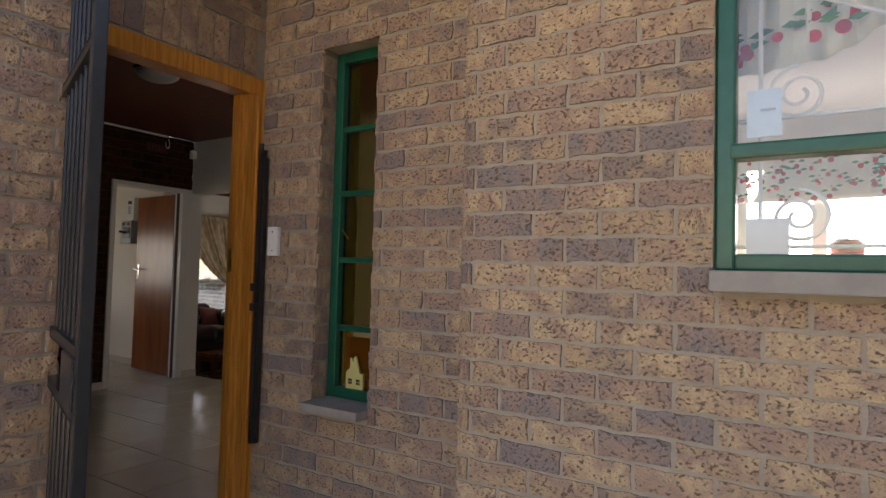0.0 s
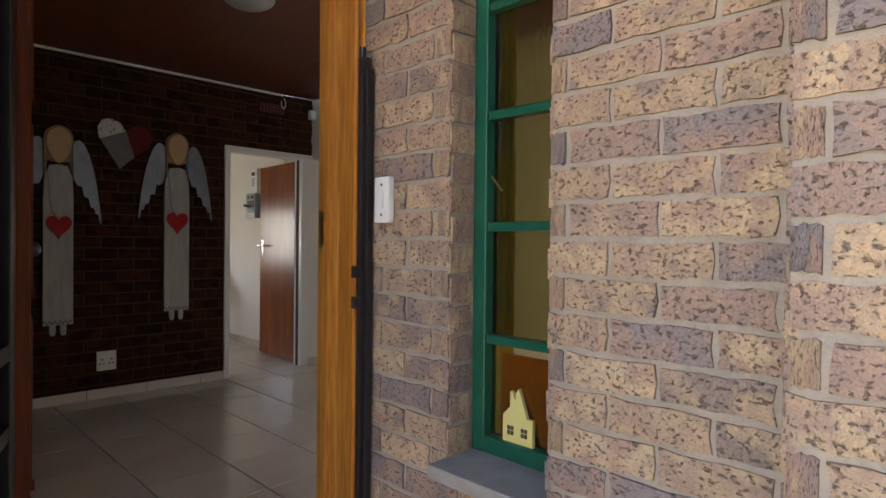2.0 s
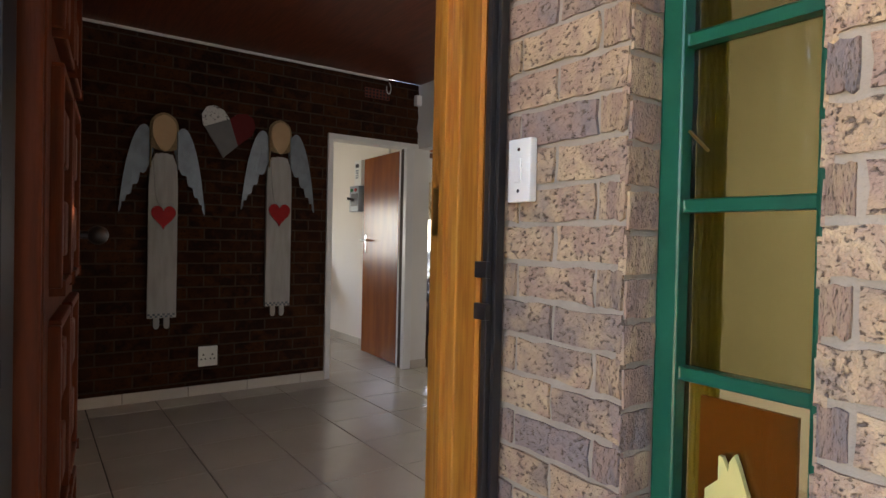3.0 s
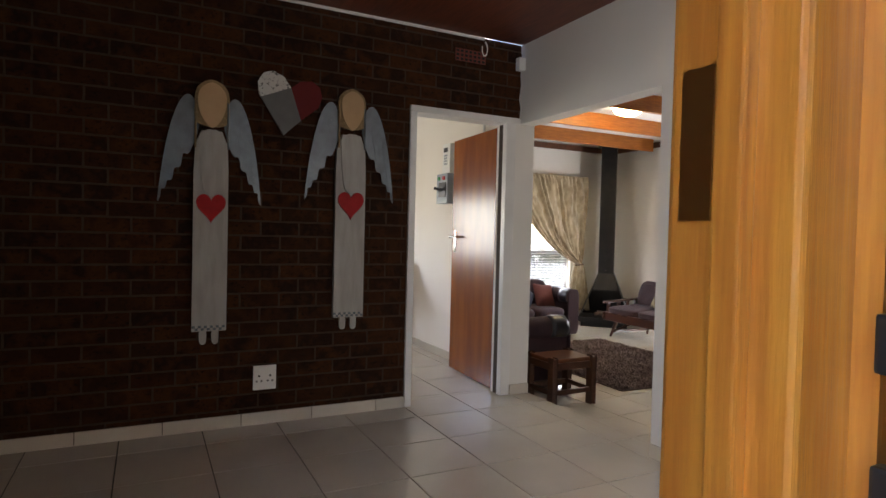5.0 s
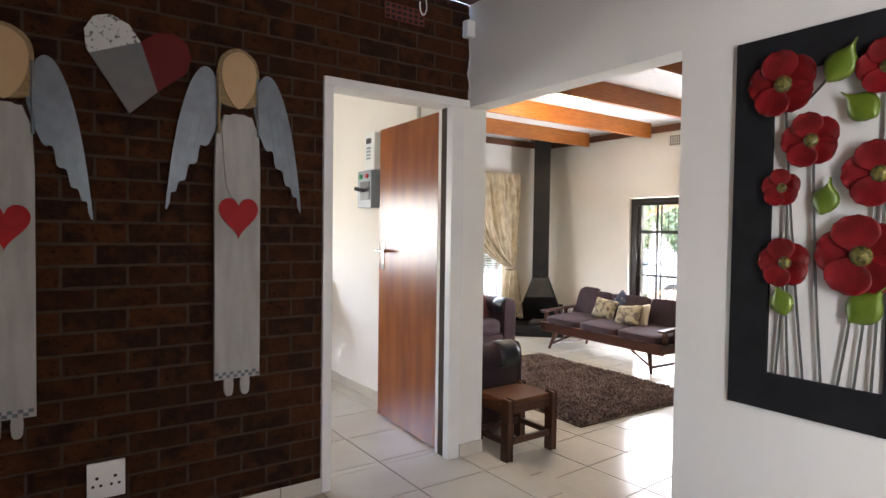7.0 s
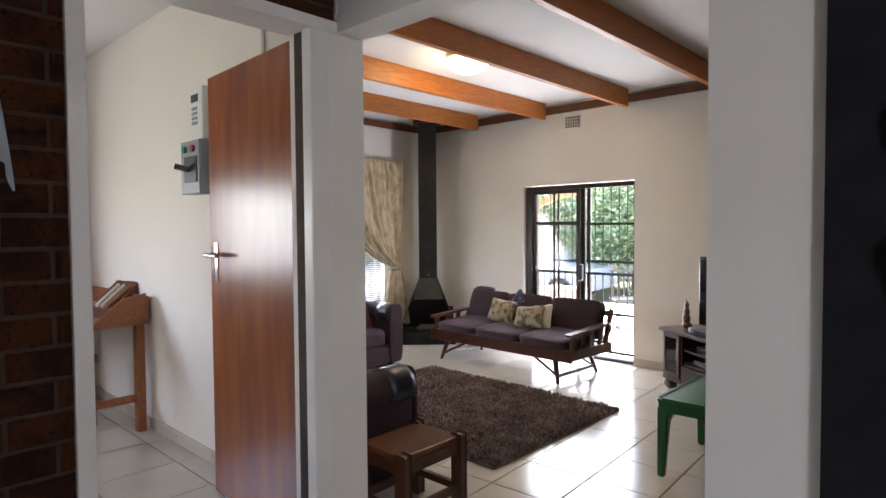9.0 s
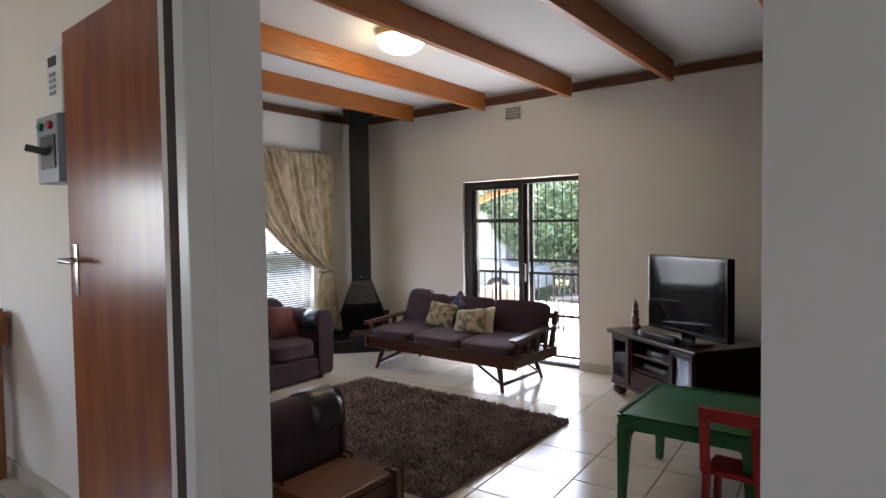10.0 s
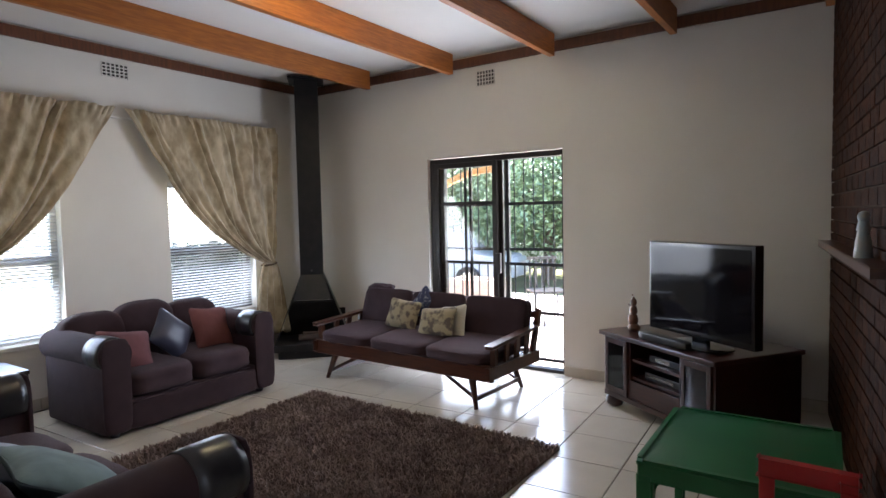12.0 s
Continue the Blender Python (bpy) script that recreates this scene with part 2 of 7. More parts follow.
def bar(bm, a, b, w, h, up=(0, 0, 1), bevel=0.0):
    """A square bar from a to b, w across and h along up."""
    a, b = Vector(a), Vector(b)
    d = (b - a)
    n = d.normalized()
    side = n.cross(Vector(up))
    if side.length < 1e-4:
        side = n.cross(Vector((1, 0, 0)))
    side.normalize()
    u = side.cross(n)
    vs = bmesh.ops.create_cube(bm, size=1.0)["verts"]
    for v in vs:
        v.co = (a + b) / 2 + n * (v.co.x * d.length) + side * (v.co.y * w) + u * (v.co.z * h)
    if bevel > 0:
        bmesh.ops.bevel(bm, geom=list({e for v in vs for e in v.link_edges}), offset=bevel, segments=2, affect="EDGES", profile=0.6)
    return bm


def one_bar(a, b, w, h, up=(0, 0, 1), bevel=0.0):
    return bar(bmesh.new(), a, b, w, h, up, bevel)


def outline(bm, pts, depth, axis):
    """A flat shape given by its outline, made depth thick along axis."""
    vs = [bm.verts.new(p) for p in pts]
    f = bm.faces.new(vs)
    r = bmesh.ops.extrude_face_region(bm, geom=[f])
    bmesh.ops.translate(bm, vec=Vector(axis) * depth, verts=[g for g in r["geom"] if isinstance(g, bmesh.types.BMVert)])
    bmesh.ops.recalc_face_normals(bm, faces=bm.faces[:])
    return bm


def finish(name, bm, mat, smooth=False):
    me = bpy.data.meshes.new(name)
    bmesh.ops.recalc_face_normals(bm, faces=bm.faces[:])
    if smooth:
        for f in bm.faces:
            f.smooth = True
    bm.to_mesh(me)
    bm.free()
    me.materials.append(mat)
    if smooth:
        me.set_sharp_from_angle(angle=radians(42))
    return me


def part(name, bm, mat, parent, label="", smooth=False):
    ob = new(name, finish(name, bm, mat, smooth))
    ob.parent = parent
    if label:
        tagged(ob, label)
    return ob


def thing(name, label, category, m=None, group=""):
    ob = new(name)
    ob.empty_display_size = 0.1
    if m is not None:
        ob.matrix_world = m
    return tagged(ob, label, category, group)


def structure(name, bm, mat, label="", category="", smooth=False):
    ob = new(name, finish(name, bm, mat, smooth))
    return tagged(ob, label, category, "", "structure")


def wall_mesh(axis, p0, p1, a0, a1, z0, z1, holes=()):
    """A wall between the planes p0 and p1 of the axis, from a0 to a1 along the other, with holes (a0, a1, z0, z1) through it."""
    bm = bmesh.new()
    cuts = sorted({a0, a1, *[min(max(h[i], a0), a1) for h in holes for i in (0, 1)]})
    for c0, c1 in zip(cuts, cuts[1:]):
        spans = sorted((h[2], h[3]) for h in holes if h[0] <= c0 + 1e-6 and h[1] >= c1 - 1e-6)
        z = z0
        for s0, s1 in spans + [(z1, z1)]:
            if s0 > z + 1e-6:
                if axis == "x":
                    box(bm, p0, p1, c0, c1, z, s0)
                else:
                    box(bm, c0, c1, p0, p1, z, s0)
            z = max(z, s1)
    bmesh.ops.remove_doubles(bm, verts=bm.verts[:], dist=1e-5)
    return bm


# room heights
HALL_TOP, LIVING_FLOOR, LIVING_TOP = 2.64, -0.265, 2.81

# ---- the large structure ----
# brick wall between hall and study, with the inner doorway
angel_wall = structure("wall_hall_brick", wall_mesh("x", -0.11, -0.012, -4.1, 0.0, 0.0, HALL_TOP, [(-0.86, -0.115, 0.0, 2.05)]), DARK_MORTAR, "dark brown face-brick hall wall with a doorway", "wall")
study_side = structure("wall_study_side", wall_mesh("x", -0.14, -0.11, -4.1, 0.10, 0.0, HALL_TOP, [(-0.86, -0.115, 0.0, 2.05)]), STUDY_PLASTER, "cream plastered study wall", "wall")
# plastered wall between hall and living room, with the wide opening
WALL_T = 0.13
OPEN_L, OPEN_R, OPEN_T = 0.0, 1.374, 2.05
structure("wall_hall_living", wall_mesh("y", 0.0, WALL_T, 0.0, 4.95, -0.265, HALL_TOP + 0.3, [(OPEN_L, OPEN_R, -0.265, OPEN_T)]), PLASTER, "white plastered wall with a wide opening", "wall")
structure("wall_above_nib", one_box(-0.14, 0.0, 0.0, WALL_T, 2.05, HALL_TOP + 0.3), PLASTER, "white plastered wall over the opening", "wall")
structure("wall_study_living", wall_mesh("y", 0.10, WALL_T, -4.6, -0.14, -0.265, HALL_TOP + 0.3), STUDY_PLASTER, "cream plastered wall between study and living room", "wall")
structure("wall_end_nib", one_box(-0.14, 0.002, -0.044, WALL_T - 0.002, -0.265, 2.048), PLASTER, "white plastered wall end beside the opening", "wall")
# study
structure("wall_study_end", wall_mesh("x", -3.6, -3.5, -3.0, 0.1, 0.0, HALL_TOP, [(-2.5, -1.1, 0.9, 1.7)]), STUDY_PLASTER, "cream plastered study end wall with a window", "wall")
structure("wall_study_window", wall_mesh("y", -3.1, -2.98, -3.6, -0.14, 0.0, HALL_TOP), STUDY_PLASTER, "cream plastered study wall", "wall")
# hall
structure("wall_hall_south", wall_mesh("y", -4.1, -4.0, -0.1, 3.5, 0.0, HALL_TOP), PLASTER, "white plastered hall wall", "wall")
# door wall and the walls of the porch
DOOR_L, DOOR_R, DOOR_T = -3.025, -2.03, 2.22
SIDE_L = -3.32
entry_wall = structure("wall_entry", wall_mesh("x", 3.36, 3.49, -4.6, -1.95, -0.15, 3.0, [(SIDE_L, DOOR_R, -0.15, DOOR_T)]), MORTAR, "pitted buff face-brick entry wall with the front doorway", "wall")
pier = structure("wall_porch_pier", one_box(3.50, 3.69, -4.6, -3.045, -0.15, 3.0), MORTAR, "pitted buff face-brick pier beside the front door", "wall")
porch_wall = structure("wall_porch_window", wall_mesh("y", -2.018, -1.80, 3.50, 4.84, -0.15, 3.0, [(3.916, 4.266, 0.58, 2.315)]), MORTAR, "pitted buff face-brick porch wall with a narrow window", "wall")
front_wall = structure("wall_front", wall_mesh("y", -2.21, -1.80, 4.84, 9.0, -0.15, 3.0, [(5.69, 7.4, 1.25, 2.6)]), MORTAR, "pitted buff face-brick front wall with a wide window", "wall")
# kitchen behind the front wall
structure("wall_kitchen_far", wall_mesh("y", 1.6, 1.72, 4.84, 9.0, -0.15, 2.64, [(5.4, 7.0, 1.35, 2.2)]), PLASTER, "white plastered kitchen wall with a window", "wall")
structure("wall_kitchen_side", wall_mesh("x", 8.9, 9.0, -1.8, 1.6, -0.15, 2.64), PLASTER, "white plastered kitchen side wall", "wall")
structure("wall_kitchen_hall", wall_mesh("x", 4.84, 4.95, -1.8, 1.6, -0.15, HALL_TOP), PLASTER, "white plastered wall between hall and kitchen", "wall")
structure("ceiling_kitchen", one_box(4.84, 9.0, -1.8, 1.7, 2.64, 2.72), CEILING_BOARD, "white kitchen ceiling", "ceiling")
structure("floor_kitchen", one_box(4.84, 9.0, -1.8, 1.7, -0.15, 0.0), TILE, "cream tiled kitchen floor", "floor")
# living room
LIV_W, LIV_N = -4.382, 4.90
WIN_A, WIN_B = (1.03, 2.10), (3.05, 4.04)
structure("wall_living_windows", wall_mesh("x", LIV_W - 0.22, LIV_W, WALL_T, LIV_N, LIVING_FLOOR - 0.1, LIVING_TOP, [(*WIN_A, 0.28, 1.62), (*WIN_B, 0.28, 1.62)]), PLASTER, "white plastered wall with two windows", "wall")
structure("wall_living_patio", wall_mesh("y", LIV_N, LIV_N + 0.22, LIV_W - 0.22, 1.6, LIVING_FLOOR - 0.1, LIVING_TOP, [(-2.625, -1.115, LIVING_FLOOR - 0.1, 1.84)]), PLASTER, "white plastered wall with a sliding door", "wall")
bm = bmesh.new()
BRICK_A, BRICK_B = Vector((1.2, 2.29, 0)), Vector((0.935, LIV_N, 0))
bar(bm, (BRICK_A + BRICK_B) / 2 + Vector((0.11, 0.008, 1.3)) - (BRICK_B - BRICK_A) / 2, (BRICK_A + BRICK_B) / 2 + Vector((0.11, 0.008, 1.3)) + (BRICK_B - BRICK_A) / 2, 0.2, 3.14)
box(bm, 1.21, 2.3, 2.30, 2.50, -0.27, 2.87)
living_brick = structure("wall_living_brick", bm, DARK_MORTAR, "dark brown face-brick living room wall", "wall")
structure("wall_living_side", wall_mesh("x", 2.3, 2.42, WALL_T, 2.50, LIVING_FLOOR - 0.1, LIVING_TOP), PLASTER, "white plastered living room side wall", "wall")
structure("ceiling_living", one_box(LIV_W, 2.42, WALL_T, LIV_N, LIVING_TOP, LIVING_TOP + 0.1), CEILING_BOARD, "white board living room ceiling between beams", "ceiling")
structure("ceiling_hall", wall_mesh("x", 0.0, 3.36, -4.0, 0.0, HALL_TOP, HALL_TOP + 0.08), DARK_CEILING, "dark red-brown stained board hall ceiling", "ceiling")
structure("ceiling_hall_side", one_box(3.36, 4.84, -1.8, 0.0, HALL_TOP, HALL_TOP + 0.08), DARK_CEILING, "dark red-brown stained board hall ceiling", "ceiling")
structure("ceiling_study", one_box(-3.6, -0.14, -3.0, 0.1, HALL_TOP, HALL_TOP + 0.08), CEILING_BOARD, "white study ceiling", "ceiling")
# eave stays out of view; its depth is chosen for the shade it gives
structure("ceiling_porch", one_box(3.3, 9.0, -3.4, -2.018, 2.9, 2.98), DARK_CEILING, "unseen brown boarded eave, its depth set to shade the porch", "ceiling")
# floors under the tiles
structure("floor_hall", one_box(-0.14, 3.372, -4.1, 0.126, -0.2, -0.008), GROUT, "cream tiled hall floor with dark grout", "floor")
structure("floor_hall_side", one_box(3.372, 4.84, -1.8, 0.111, -0.2, -0.008), GROUT, "cream tiled hall floor with dark grout", "floor")
structure("floor_study", one_box(-3.6, -0.14, -3.1, 0.1, -0.2, -0.008), GROUT, "cream tiled study floor with dark grout", "floor")
structure("floor_living", one_box(LIV_W, 2.4, WALL_T, LIV_N + 0.2, LIVING_FLOOR - 0.15, LIVING_FLOOR - 0.008), GROUT, "cream tiled living room floor with dark grout", "floor")
structure("ground", one_box(-60, 60, -60, 60, -0.75, -0.55), material("dry_lawn", (0.10, 0.12, 0.045), 0.95, alt=(0.17, 0.15, 0.07), scale=0.8, mix=0.8, bump=0.5, bump_scale=20), "patchy lawn around the house", "ground")
# paving colour is raised to reflect warm light onto the porch bricks
structure("pavement_porch", one_box(3.5, 14, -12, -2.018, -0.55, -0.15), material("bounce_paving", (0.62, 0.50, 0.33), 0.85, alt=(0.52, 0.41, 0.27), scale=3, mix=0.6, bump=0.2, bump_scale=60), "pale warm forecourt paving, lightened to bounce light onto the porch", "pavement")
# added wall behind the camera, blocks sky light from the front doorway
structure("wall_forecourt", one_box(8.0, 8.2, -14, -2.22, -0.55, 3.3), material("dull_screen_wall", (0.45, 0.40, 0.33), 0.9, alt=(0.36, 0.32, 0.26), scale=2, bump=0.3, bump_scale=40), "plain unseen wall added to keep sky light out of the hall", "wall")
structure("pavement_patio", one_box(-6.5, 4.0, LIV_N + 0.22, 10.0, -0.55, LIVING_FLOOR - 0.02), material("pale_patio_paving", (0.55, 0.52, 0.46), 0.8, alt=(0.45, 0.42, 0.37), scale=4, mix=0.6, bump=0.2, bump_scale=60), "pale sunlit patio paving", "pavement")


# ---- openings, trim and fixtures of the building ----


def fixture(name, label, category):
    return tagged(new(name), label, category, "", "structure")


# front door frame with its narrow side light
door_frame = fixture("door_frame_1", "varnished orange pine front door frame", "door frame")
for name, y0, y1 in (("jamb", DOOR_R - 0.09, DOOR_R), ("jamb", DOOR_L, DOOR_L + 0.075), ("jamb", SIDE_L, SIDE_L + 0.05)):
    bm = one_box(3.385, 3.50, y0, y1, -0.15, DOOR_T - 0.09, 0.006)
    box(bm, 3.37, 3.385, y0 + 0.02, y1 - 0.02, -0.15, DOOR_T - 0.09)
    # left jambs take the dark door wood: their shade is put into the colour
    part(name, bm, FRAME_WOOD if y0 > -2.5 else CARVED_WOOD, door_frame)
part("stop_bead", one_box(3.44, 3.465, DOOR_R - 0.105, DOOR_R - 0.088, -0.15, DOOR_T - 0.09, 0.003), FRAME_WOOD, door_frame)
part("bead", one_bar((3.503, DOOR_R - 0.012, -0.15), (3.503, DOOR_R - 0.012, DOOR_T - 0.01), 0.03, 0.02, (1, 0, 0), 0.006), FRAME_WOOD, door_frame)
part("head", one_box(3.385, 3.502, SIDE_L, DOOR_R, DOOR_T - 0.09, DOOR_T, 0.006), FRAME_WOOD, door_frame)
part("threshold", one_box(3.37, 3.51, SIDE_L, DOOR_R, -0.15, 0.0, 0.006), CONCRETE, door_frame, "worn grey concrete threshold")
part("strike_plate", one_box(3.40, 3.43, DOOR_R - 0.093, DOOR_R - 0.088, 1.22, 1.34), BRASS, door_frame, "worn brass strike plate")
TEXTURED = glass_material("ribbed_obscure_glass", (0.9, 0.94, 0.95), 0.12, 0.7, 9, (8, 8, 1.2))
TEXTURED.node_tree.nodes["Principled BSDF"].inputs["IOR"].default_value = 2.3
part("pane", one_box(3.425, 3.433, SIDE_L + 0.05, DOOR_L, 0.0, DOOR_T - 0.09), TEXTURED, door_frame, "ribbed obscure glass pane")

# carved front door, open into the hall
front_door = fixture("door_1", "carved reddish-brown wooden front door, open inwards", "door")
front_door.matrix_world = pose(3.40, DOOR_L + 0.08, 0, 0, 0, 174)
bm = bmesh.new()
part("leaf", box(bm, 0, 0.80, 0.0, 0.035, 0.01, 2.06, 0.003), CARVED_WOOD, front_door)
for r in range(4):
    for c in range(2):
        x0, z0 = 0.09 + c * 0.33, 0.12 + r * 0.49
        x1, z1 = x0 + 0.28, z0 + 0.42
        bm = bmesh.new()
        for a, b in (((x0, z0), (x1, z0)), ((x1, z0), (x1, z1)), ((x1, z1), (x0, z1)), ((x0, z1), (x0, z0))):
            bar(bm, (a[0], -0.004, a[1]), (b[0], -0.004, b[1]), 0.02, 0.035, (0, 1, 0), 0.005)
        part("panel_moulding", bm, CARVED_WOOD, front_door)
        bm = bmesh.new()
        cx, cz = (x0 + x1) / 2, (z0 + z1) / 2
        for i in (-1, 1):
            for j in (-1, 1):
                box(bm, cx + i * 0.06 - 0.04, cx + i * 0.06 + 0.04, -0.016, 0.0, cz + j * 0.095 - 0.06, cz + j * 0.095 + 0.06, 0.008)
        part("raised_panel", bm, CARVED_WOOD, front_door)
knob = bmesh.new()
rod(knob, (0.76, -0.005, 1.2), (0.76, -0.05, 1.2), 0.012)
bmesh.ops.create_uvsphere(knob, u_segments=16, v_segments=10, radius=0.028, matrix=Matrix.Translation((0.76, -0.065, 1.2)))
part("knob", knob, BLACK_STEEL, front_door, "dark round door knob", True)

# inner doorway: white steel frame and open veneered door
inner_frame = fixture("door_frame_2", "white painted steel door frame", "door frame")


def frame_piece(name, y0, y1, z0, z1, x0=-0.15, x1=0.012):
    bm = one_box(x0, x1, y0, y1, z0, z1, 0.006)
    part(name, bm, WHITE_PAINT, inner_frame)


frame_piece("jamb", -0.905, -0.855, 0.0, 2.045)
frame_piece("jamb", -0.125, -0.045, 0.0, 2.045, -0.045)
frame_piece("jamb_rebate", -0.06, -0.045, 0.0, 2.045, -0.15, -0.046)
frame_piece("head", -0.905, -0.001, 2.045, 2.09)
inner_door = fixture("door_2", "red-brown veneered wooden door, open into the study", "door")
inner_door.matrix_world = pose(-0.105, -0.100, 0, 0, 0, 177)
part("leaf", one_box(0.004, 0.86, -0.04, 0.0, 0.01, 2.04, 0.003), DOOR_WOOD, inner_door)
part("lipping", one_box(0.0, 0.0038, -0.04, 0.0, 0.01, 2.04), CARVED_WOOD, inner_door, "dark red-brown edge lipping")
handle = bmesh.new()
box(handle, 0.772, 0.816, 0.0, 0.006, 1.05, 1.245, 0.003)
rod(handle, (0.793, 0.0, 1.185), (0.793, 0.05, 1.185), 0.011)
rod(handle, (0.805, 0.05, 1.185), (0.675, 0.05, 1.182), 0.011, 0.009)
part("handle", handle, CHROME, inner_door, "chrome lever handle on a plate", True)
for z in (0.27, 1.80):
    h = one_box(-0.004, 0.0, -0.042, -0.004, z - 0.05, z + 0.05, 0.001)
    rod(h, (-0.006, 0.002, z - 0.05), (-0.006, 0.002, z + 0.05), 0.006)
    part("hinge", h, BRASS if z > 1 else CHROME, inner_door, "worn metal butt hinge")

# narrow green window of the porch
narrow = fixture("window_1", "narrow green steel window with five panes", "window")
NX0, NX1, NZ0, NZ1 = 3.919, 4.263, 0.622, 2.312
bm = bmesh.new()
for x0, x1, z0, z1 in ((NX0, NX0 + 0.05, NZ0, NZ1), (NX1 - 0.05, NX1, NZ0, NZ1), (NX0 + 0.05, NX1 - 0.05, NZ0, NZ0 + 0.05), (NX0 + 0.05, NX1 - 0.05, NZ1 - 0.05, NZ1)):
    box(bm, x0, x1, -1.922, -1.867, z0, z1, 0.006)
part("window_frame", bm, GREEN_PAINT, narrow)
zs = [NZ0 + 0.05, 0.957, 1.287, 1.612, 1.93, NZ1 - 0.05]
for z in zs[1:-1]:
    part("glazing_bar", one_bar((NX0 + 0.05, -1.897, z), (NX1 - 0.05, -1.897, z), 0.028, 0.026, bevel=0.004), GREEN_PAINT, narrow)
CLEAR_AMBER = glass_material("pale_amber_glass", (0.6, 0.5, 0.3), 0.04, 0.1, 14, (3, 3, 0.6))
AMBER = glass_material("amber_obscure_glass", (0.27, 0.225, 0.09), 0.15, 0.35, 14, (3, 3, 0.6))
for z0, z1 in zip(zs, zs[1:]):
    p = part("pane", one_box(NX0 + 0.05, NX1 - 0.05, -1.889, -1.885, z0, z1), AMBER if z0 > 0.8 else CLEAR_AMBER, narrow)
    p.visible_shadow = False
part("stay", one_bar((NX0 + 0.055, -1.905, 1.435), (NX0 + 0.10, -1.912, 1.39), 0.005, 0.005), BRASS, narrow, "small brass window stay")
part("window_sill", one_box(NX0 - 0.001, NX1 + 0.002, -2.105, -1.80, 0.581, 0.621, 0.006), CONCRETE, narrow, "grey concrete window sill")

# wide green window of the kitchen
wide = fixture("window_2", "wide green painted window with a transom", "window")
WX0, WX1, WZ0, WZ1 = 5.69, 7.40, 1.265, 2.60
bm = bmesh.new()
for x0, x1, z0, z1 in ((WX0, WX0 + 0.055, WZ0, WZ1), (WX1 - 0.055, WX1, WZ0, WZ1), (WX0 + 0.055, WX1 - 0.055, WZ0, WZ0 + 0.05), (WX0 + 0.055, WX1 - 0.055, WZ1 - 0.05, WZ1)):
    box(bm, x0, x1, -2.195, -2.12, z0, z1, 0.008)
part("window_frame", bm, GREEN_PAINT, wide)
part("transom", one_box(WX0 + 0.04, WX1 - 0.04, -2.20, -2.12, 1.592, 1.637, 0.008), GREEN_PAINT, wide)
for z0, z1 in ((WZ0 + 0.05, 1.592), (1.637, WZ1 - 0.05)):
    p = part("pane", one_box(WX0 + 0.055, WX1 - 0.055, -2.158, -2.154, z0, z1), GLASS, wide)
    p.visible_shadow = False
part("window_sill", one_box(WX0 - 0.0, WX1 + 0.03, -2.30, -2.12, 1.205, 1.2645, 0.006), CONCRETE, wide, "grey concrete window sill")
bars = bmesh.new()


def scroll(bm, cx, cz, r, turns, y, start, flip=1):
    n = int(26 * turns)
    prev = None
    for i in range(n + 1):
        a = start + flip * i / 26 * 2 * math.pi
        rr = r * (1 - 0.8 * i / n)
        p = Vector((cx + rr * math.cos(a), y, cz + rr * math.sin(a)))
        if prev is not None:
            rod(bm, prev, p, 0.006, seg=6)
        prev = p


for cx in (5.90, 7.15):
    for cz, fl in ((1.80, 1), (1.43, -1)):
        scroll(bars, cx, cz, 0.085, 1.9, -2.06, math.pi / 2, fl)
for x in (5.80, 6.62):
    rod(bars, (x, -2.06, WZ0), (x, -2.06, WZ1), 0.007, seg=6)
for z in (1.34, 1.73):
    rod(bars, (WX0, -2.06, z), (WX1, -2.06, z + 0.015), 0.006, seg=6)
for a in range(5):
    rod(bars, (6.62, -2.06, 1.74), (6.62 + 0.75 * math.cos(radians(25 + 32 * a)), -2.06, 1.74 + 0.75 * math.sin(radians(25 + 32 * a))), 0.006, seg=6)
part("burglar_bars", bars, WHITE_PAINT, wide, "white scrolled burglar bars", True)

# sliding door to the patio
patio_door = fixture("door_3", "dark bronze aluminium sliding door, half open", "sliding door")
PX0, PX1, PZ0, PZ1 = -2.60, -1.12, LIVING_FLOOR, 1.825


def sash(x0, x1, y, name):
    bm = bmesh.new()
    for a0, a1, b0, b1 in ((x0, x0 + 0.055, PZ0 + 0.04, PZ1 - 0.05), (x1 - 0.055, x1, PZ0 + 0.04, PZ1 - 0.05), (x0 + 0.055, x1 - 0.055, PZ0 + 0.04, PZ0 + 0.12), (x0 + 0.055, x1 - 0.055, PZ1 - 0.10, PZ1 - 0.05)):
        box(bm, a0, a1, y - 0.018, y + 0.018, b0, b1, 0.004)
    s = part(name, bm, BRONZE, patio_door)
    p = part("pane", one_box(x0 + 0.055, x1 - 0.055, y - 0.003, y + 0.003, PZ0 + 0.12, PZ1 - 0.10), GLASS, s)
    p.visible_shadow = False
    part("muntin", one_bar((x0 + 0.03, y, 1.36), (x1 - 0.03, y, 1.36), 0.02, 0.035), BRONZE, s)
    part("muntin", one_bar(((x0 + x1) / 2, y, PZ0 + 0.1), ((x0 + x1) / 2, y, PZ1 - 0.1), 0.025, 0.02, (1, 0, 0)), BRONZE, s)
    return s


